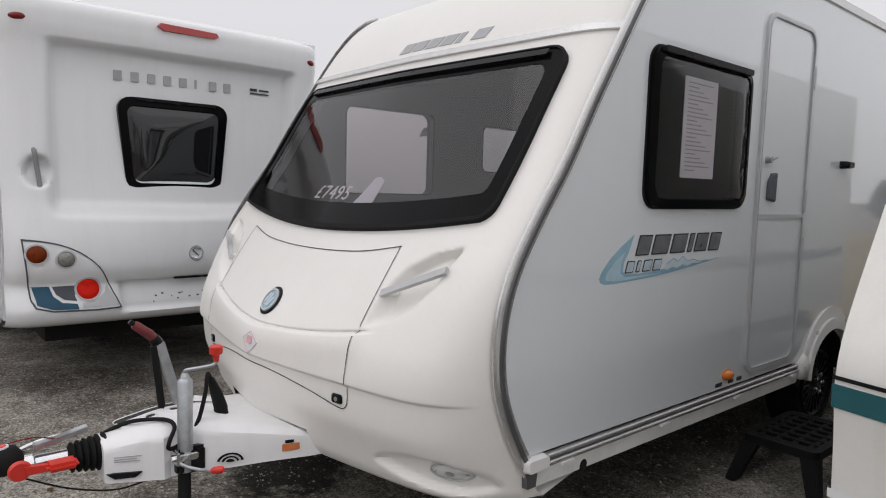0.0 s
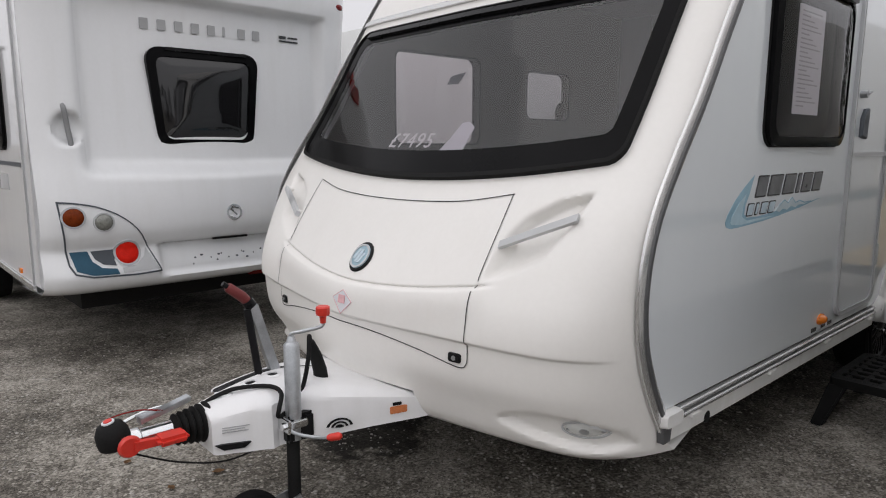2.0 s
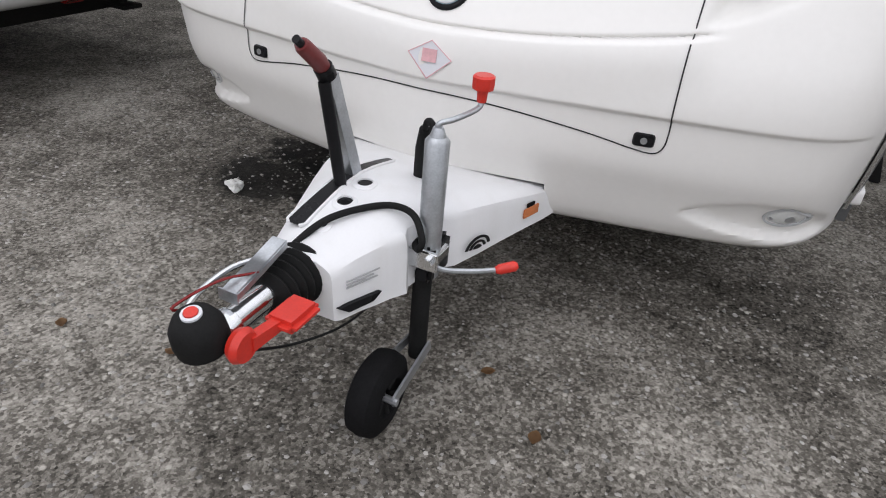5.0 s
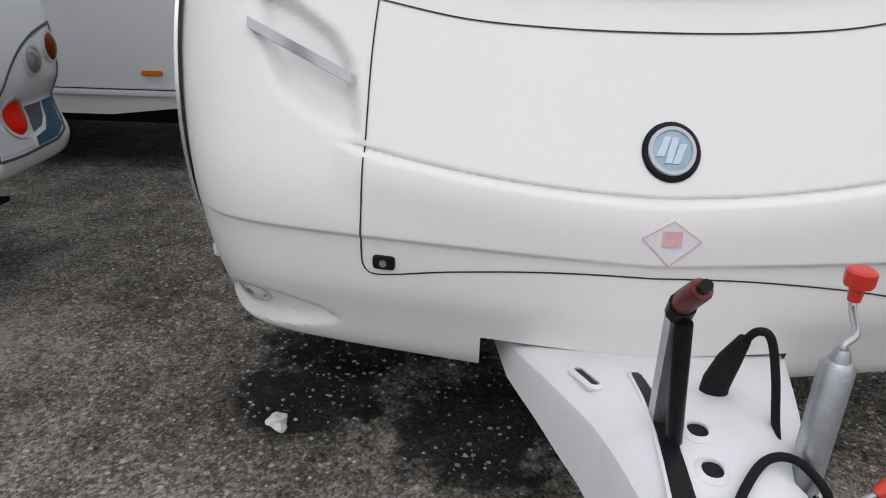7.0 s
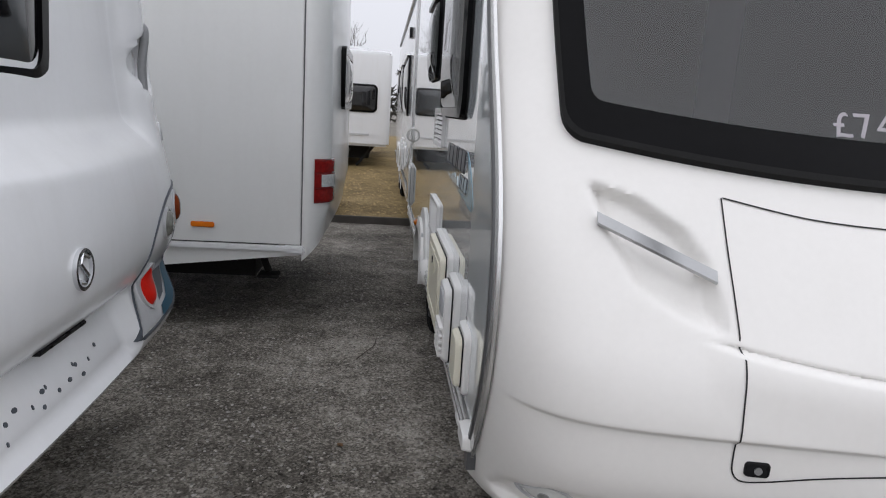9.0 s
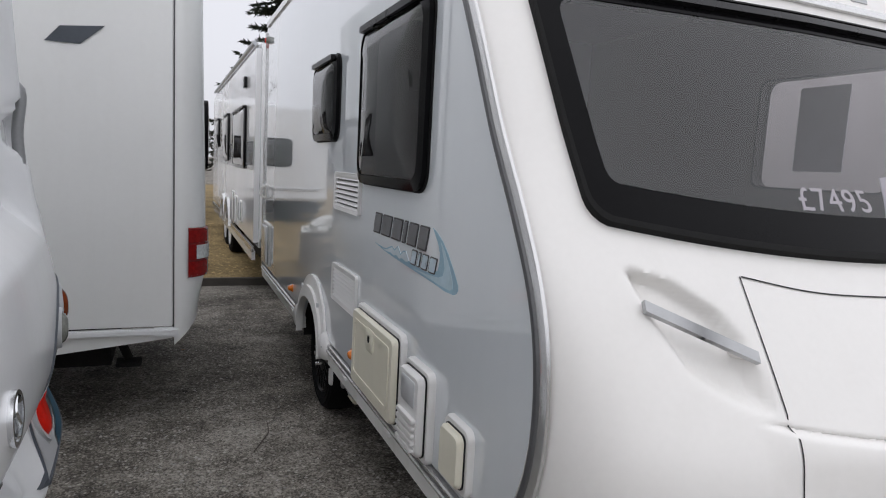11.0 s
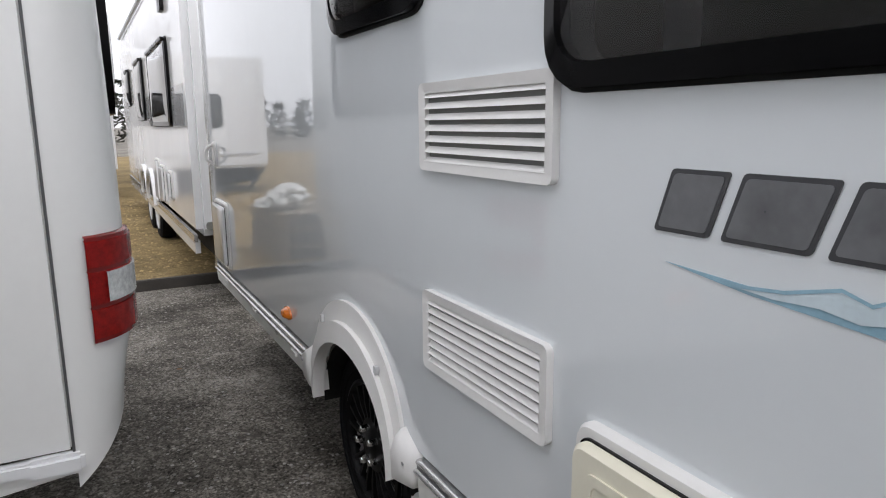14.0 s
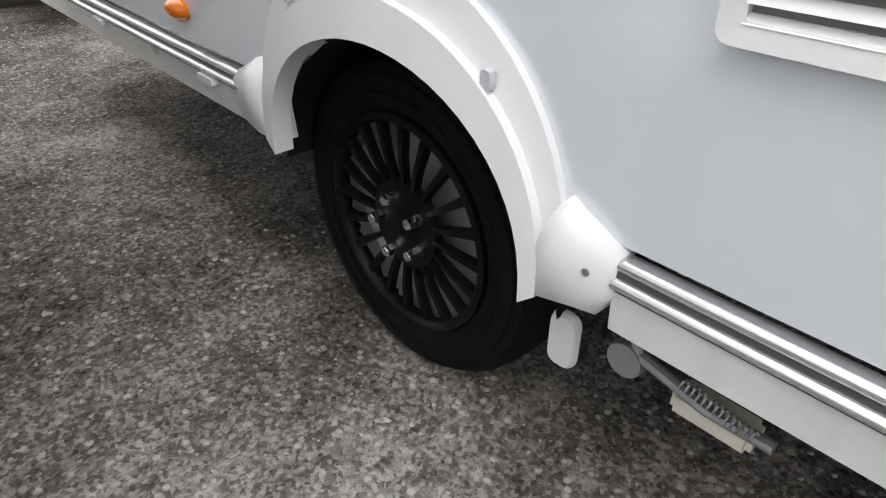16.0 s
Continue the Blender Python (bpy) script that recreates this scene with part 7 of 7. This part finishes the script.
scatter("loose_stones", 52000, (-2.6, 2.4, -0.8, 7.2), 0.0062, STONE, "loose grey chippings scattered over the asphalt", lambda x, y: ground_height(x, y) - 0.002, 3)
scatter("gravel_stones", 15000, (-4.2, 1.4, 7.4, 13.5), 0.014, GRAVELSTONE, "golden gravel stones", lambda x, y: 0.058 + 0.02 * noise.noise((x * 1.3, y * 1.3, 7)), 4)

# pallets and scraps seen past the far corner
for k, (px, py) in enumerate(((-2.38, 8.05),)):
    pal = thing("pallet", "weathered wooden pallet lying on the gravel", "pallet", at=(px, py, 0.06))
    for lvl in range(3):
        for i in range(6):
            bm = B()
            box(bm, px - 0.5, px + 0.5, py - 0.5 + 0.17 * i, py - 0.40 + 0.17 * i, 0.16 + 0.15 * lvl, 0.18 + 0.15 * lvl, 0.003)
            part("board", bm, WOOD, pal)
        for xx in (-0.45, 0, 0.45):
            bm = B()
            box(bm, px + xx - 0.05, px + xx + 0.05, py - 0.5, py + 0.5, 0.05 + 0.15 * lvl, 0.16 + 0.15 * lvl, 0.004)
            part("bearer", bm, WOOD, pal)

for bx, by, bz, br, sd in ((-1.98, 7.82, 0.60, 0.12, 1), (-2.12, 7.95, 0.62, 0.15, 2), (-1.90, 7.98, 0.55, 0.10, 3)):
    bm = B()
    bmesh.ops.create_icosphere(bm, subdivisions=4, radius=br)
    for v in bm.verts:
        k = 0.85 + 0.45 * noise.noise(v.co * 14 + Vector((sd * 3.0, 0, 0))) + 0.15 * noise.noise(v.co * 40)
        v.co = Vector((v.co.x * k * 1.2 + bx, v.co.y * k + by, max(0.482, v.co.z * k * 0.75 + bz - 0.02)))
    solo("plastic_bag", bm, TISSUE, "crumpled white plastic bag dumped on a pallet", "bag", "bags on the pallet", smooth=60)

# ---- trees behind ----
def branch_tree(name, x, y, h, seed, label):
    r = random.Random(seed)
    t = thing(name, label, "tree", at=(x, y, 0))
    bm = B()

    def grow(p, d, length, rad, level):
        pts, q = [p], p
        for k in range(4):
            d = (d + Vector((r.uniform(-1, 1), r.uniform(-1, 1), r.uniform(-0.2, 0.5))) * 0.16).normalized()
            q = q + d * length / 4
            pts.append(q)
        tube(bm, pts, [rad * (1 - 0.16 * k) for k in range(5)], 6 if level < 2 else 4, False)
        if level < 4:
            for k in range(5 if level else 7):
                f = pts[r.randint(2 if level == 0 else 1, 4)]
                nd = (d * 0.9 + Vector((r.uniform(-1, 1), r.uniform(-1, 1), r.uniform(0.0, 0.8))) * 0.8).normalized()
                grow(f, nd, length * r.uniform(0.45, 0.7), rad * 0.45, level + 1)
    grow(Vector((x, y, -0.05)), Vector((0, 0, 1)), h * 0.45, h * 0.018, 0)
    part("trunk_and_limbs", bm, BARK, t, "bare winter branches")


def conifer(x, y, h, seed):
    r = random.Random(seed)
    t = thing("conifer", "tall dark green conifer behind the caravans", "tree", "conifers", at=(x, y, 0))
    bm = B()
    tube(bm, [(x, y, -0.05), (x, y, h * 0.5), (x, y, h)], [h * 0.02, h * 0.012, 0.01], 8)
    part("trunk", bm, BARK, t)
    verts, faces = [], []
    z = h * 0.12
    while z < h * 0.99:
        reach = (h - z) * 0.27 + 0.12
        for k in range(9):
            a = r.random() * 6.28
            L = reach * r.uniform(0.55, 1.1)
            droop = r.uniform(-0.35, 0.05)
            for s in range(int(5 + L * 9)):
                f = (s + 1) / (5 + L * 9)
                c = Vector((x + math.cos(a) * L * f, y + math.sin(a) * L * f, z + droop * L * f + 0.12 * L * f * f))
                for _ in range(6):
                    d = Vector((math.cos(a) + r.uniform(-1, 1), math.sin(a) + r.uniform(-1, 1), r.uniform(-0.7, 0.5))).normalized() * r.uniform(0.09, 0.22)
                    w = d.cross(Vector((r.uniform(-1, 1), r.uniform(-1, 1), 1))).normalized() * 0.045
                    i0 = len(verts)
                    verts += [c - w, c + w, c + d]
                    faces.append((i0, i0 + 1, i0 + 2))
        z += 0.16 + 0.02 * h * r.random()
    me = bpy.data.meshes.new("crown")
    me.from_pydata(verts, [], faces)
    me.materials.append(NEEDLE)
    o = new("crown", me)
    o.parent = t
    bpy.context.view_layer.update()
    o.matrix_parent_inverse = t.matrix_world.inverted()


conifer(1.35, 21.0, 9.5, 1)
conifer(3.6, 22.5, 8.0, 2)
branch_tree("bare_tree", -3.2, 30.0, 6.0, 11, "leafless young tree behind the far caravan")


def far_woods(name, x0, x1, y0, y1, count, height, seed, label):
    """A belt of bare twiggy trees and conifers far off, as one mass."""
    r = random.Random(seed)
    verts, faces = [], []
    for k in range(count):
        f = (k + r.random()) / count
        x, y = x0 + (x1 - x0) * f + r.uniform(-1.5, 1.5), y0 + (y1 - y0) * f + r.uniform(-1.5, 1.5)
        h = height * r.uniform(0.45, 1.0) * (1.25 if k % 7 == 0 else 1.0)
        spire = k % 7 == 0
        for _ in range(150):
            z = h * r.random() ** (1.0 if spire else 0.7)
            wide = (0.20 * (h - z) + 0.1) if spire else 0.34 * h * math.sin(math.pi * min(0.95, 0.15 + 0.8 * z / h))
            a, q = r.random() * 6.28, wide * r.random() ** 0.5
            c = Vector((x + q * math.cos(a), y + q * math.sin(a), z))
            d = Vector((r.uniform(-1, 1), r.uniform(-1, 1), r.uniform(-0.4, 1.0))).normalized() * r.uniform(0.35, 0.8)
            w = d.cross(Vector((r.uniform(-1, 1), r.uniform(-1, 1), r.uniform(-1, 1)))).normalized() * (0.22 if spire else 0.13)
            i0 = len(verts)
            verts += [c - w, c + w, c + d]
            faces.append((i0, i0 + 1, i0 + 2))
    me = bpy.data.meshes.new(name)
    me.from_pydata(verts, [], faces)
    me.materials.append(FARWOOD)
    return tagged(new(name, me), label, "trees", kind="stuff")


FARWOOD = make_mat("far_winter_wood", (0.055, 0.052, 0.042), 0.9, spread=0.4, scale=0.6, fine=6, piece=0.35)
far_woods("far_trees", -60, 45, 58, 62, 60, 3.8, 21, "belt of bare winter trees beyond the caravans")
far_woods("far_trees", -45, -52, -45, 48, 50, 7.0, 22, "belt of winter trees at the edge of the yard")
# These two belts stay out of view, added to cut low sky light.
far_woods("far_trees", -48, 48, -40, -36, 50, 7.0, 23, "added unseen belt of winter trees behind the open yard")
far_woods("far_trees", 45, 48, -40, 50, 50, 7.0, 24, "added unseen belt of winter trees past the parked caravans")
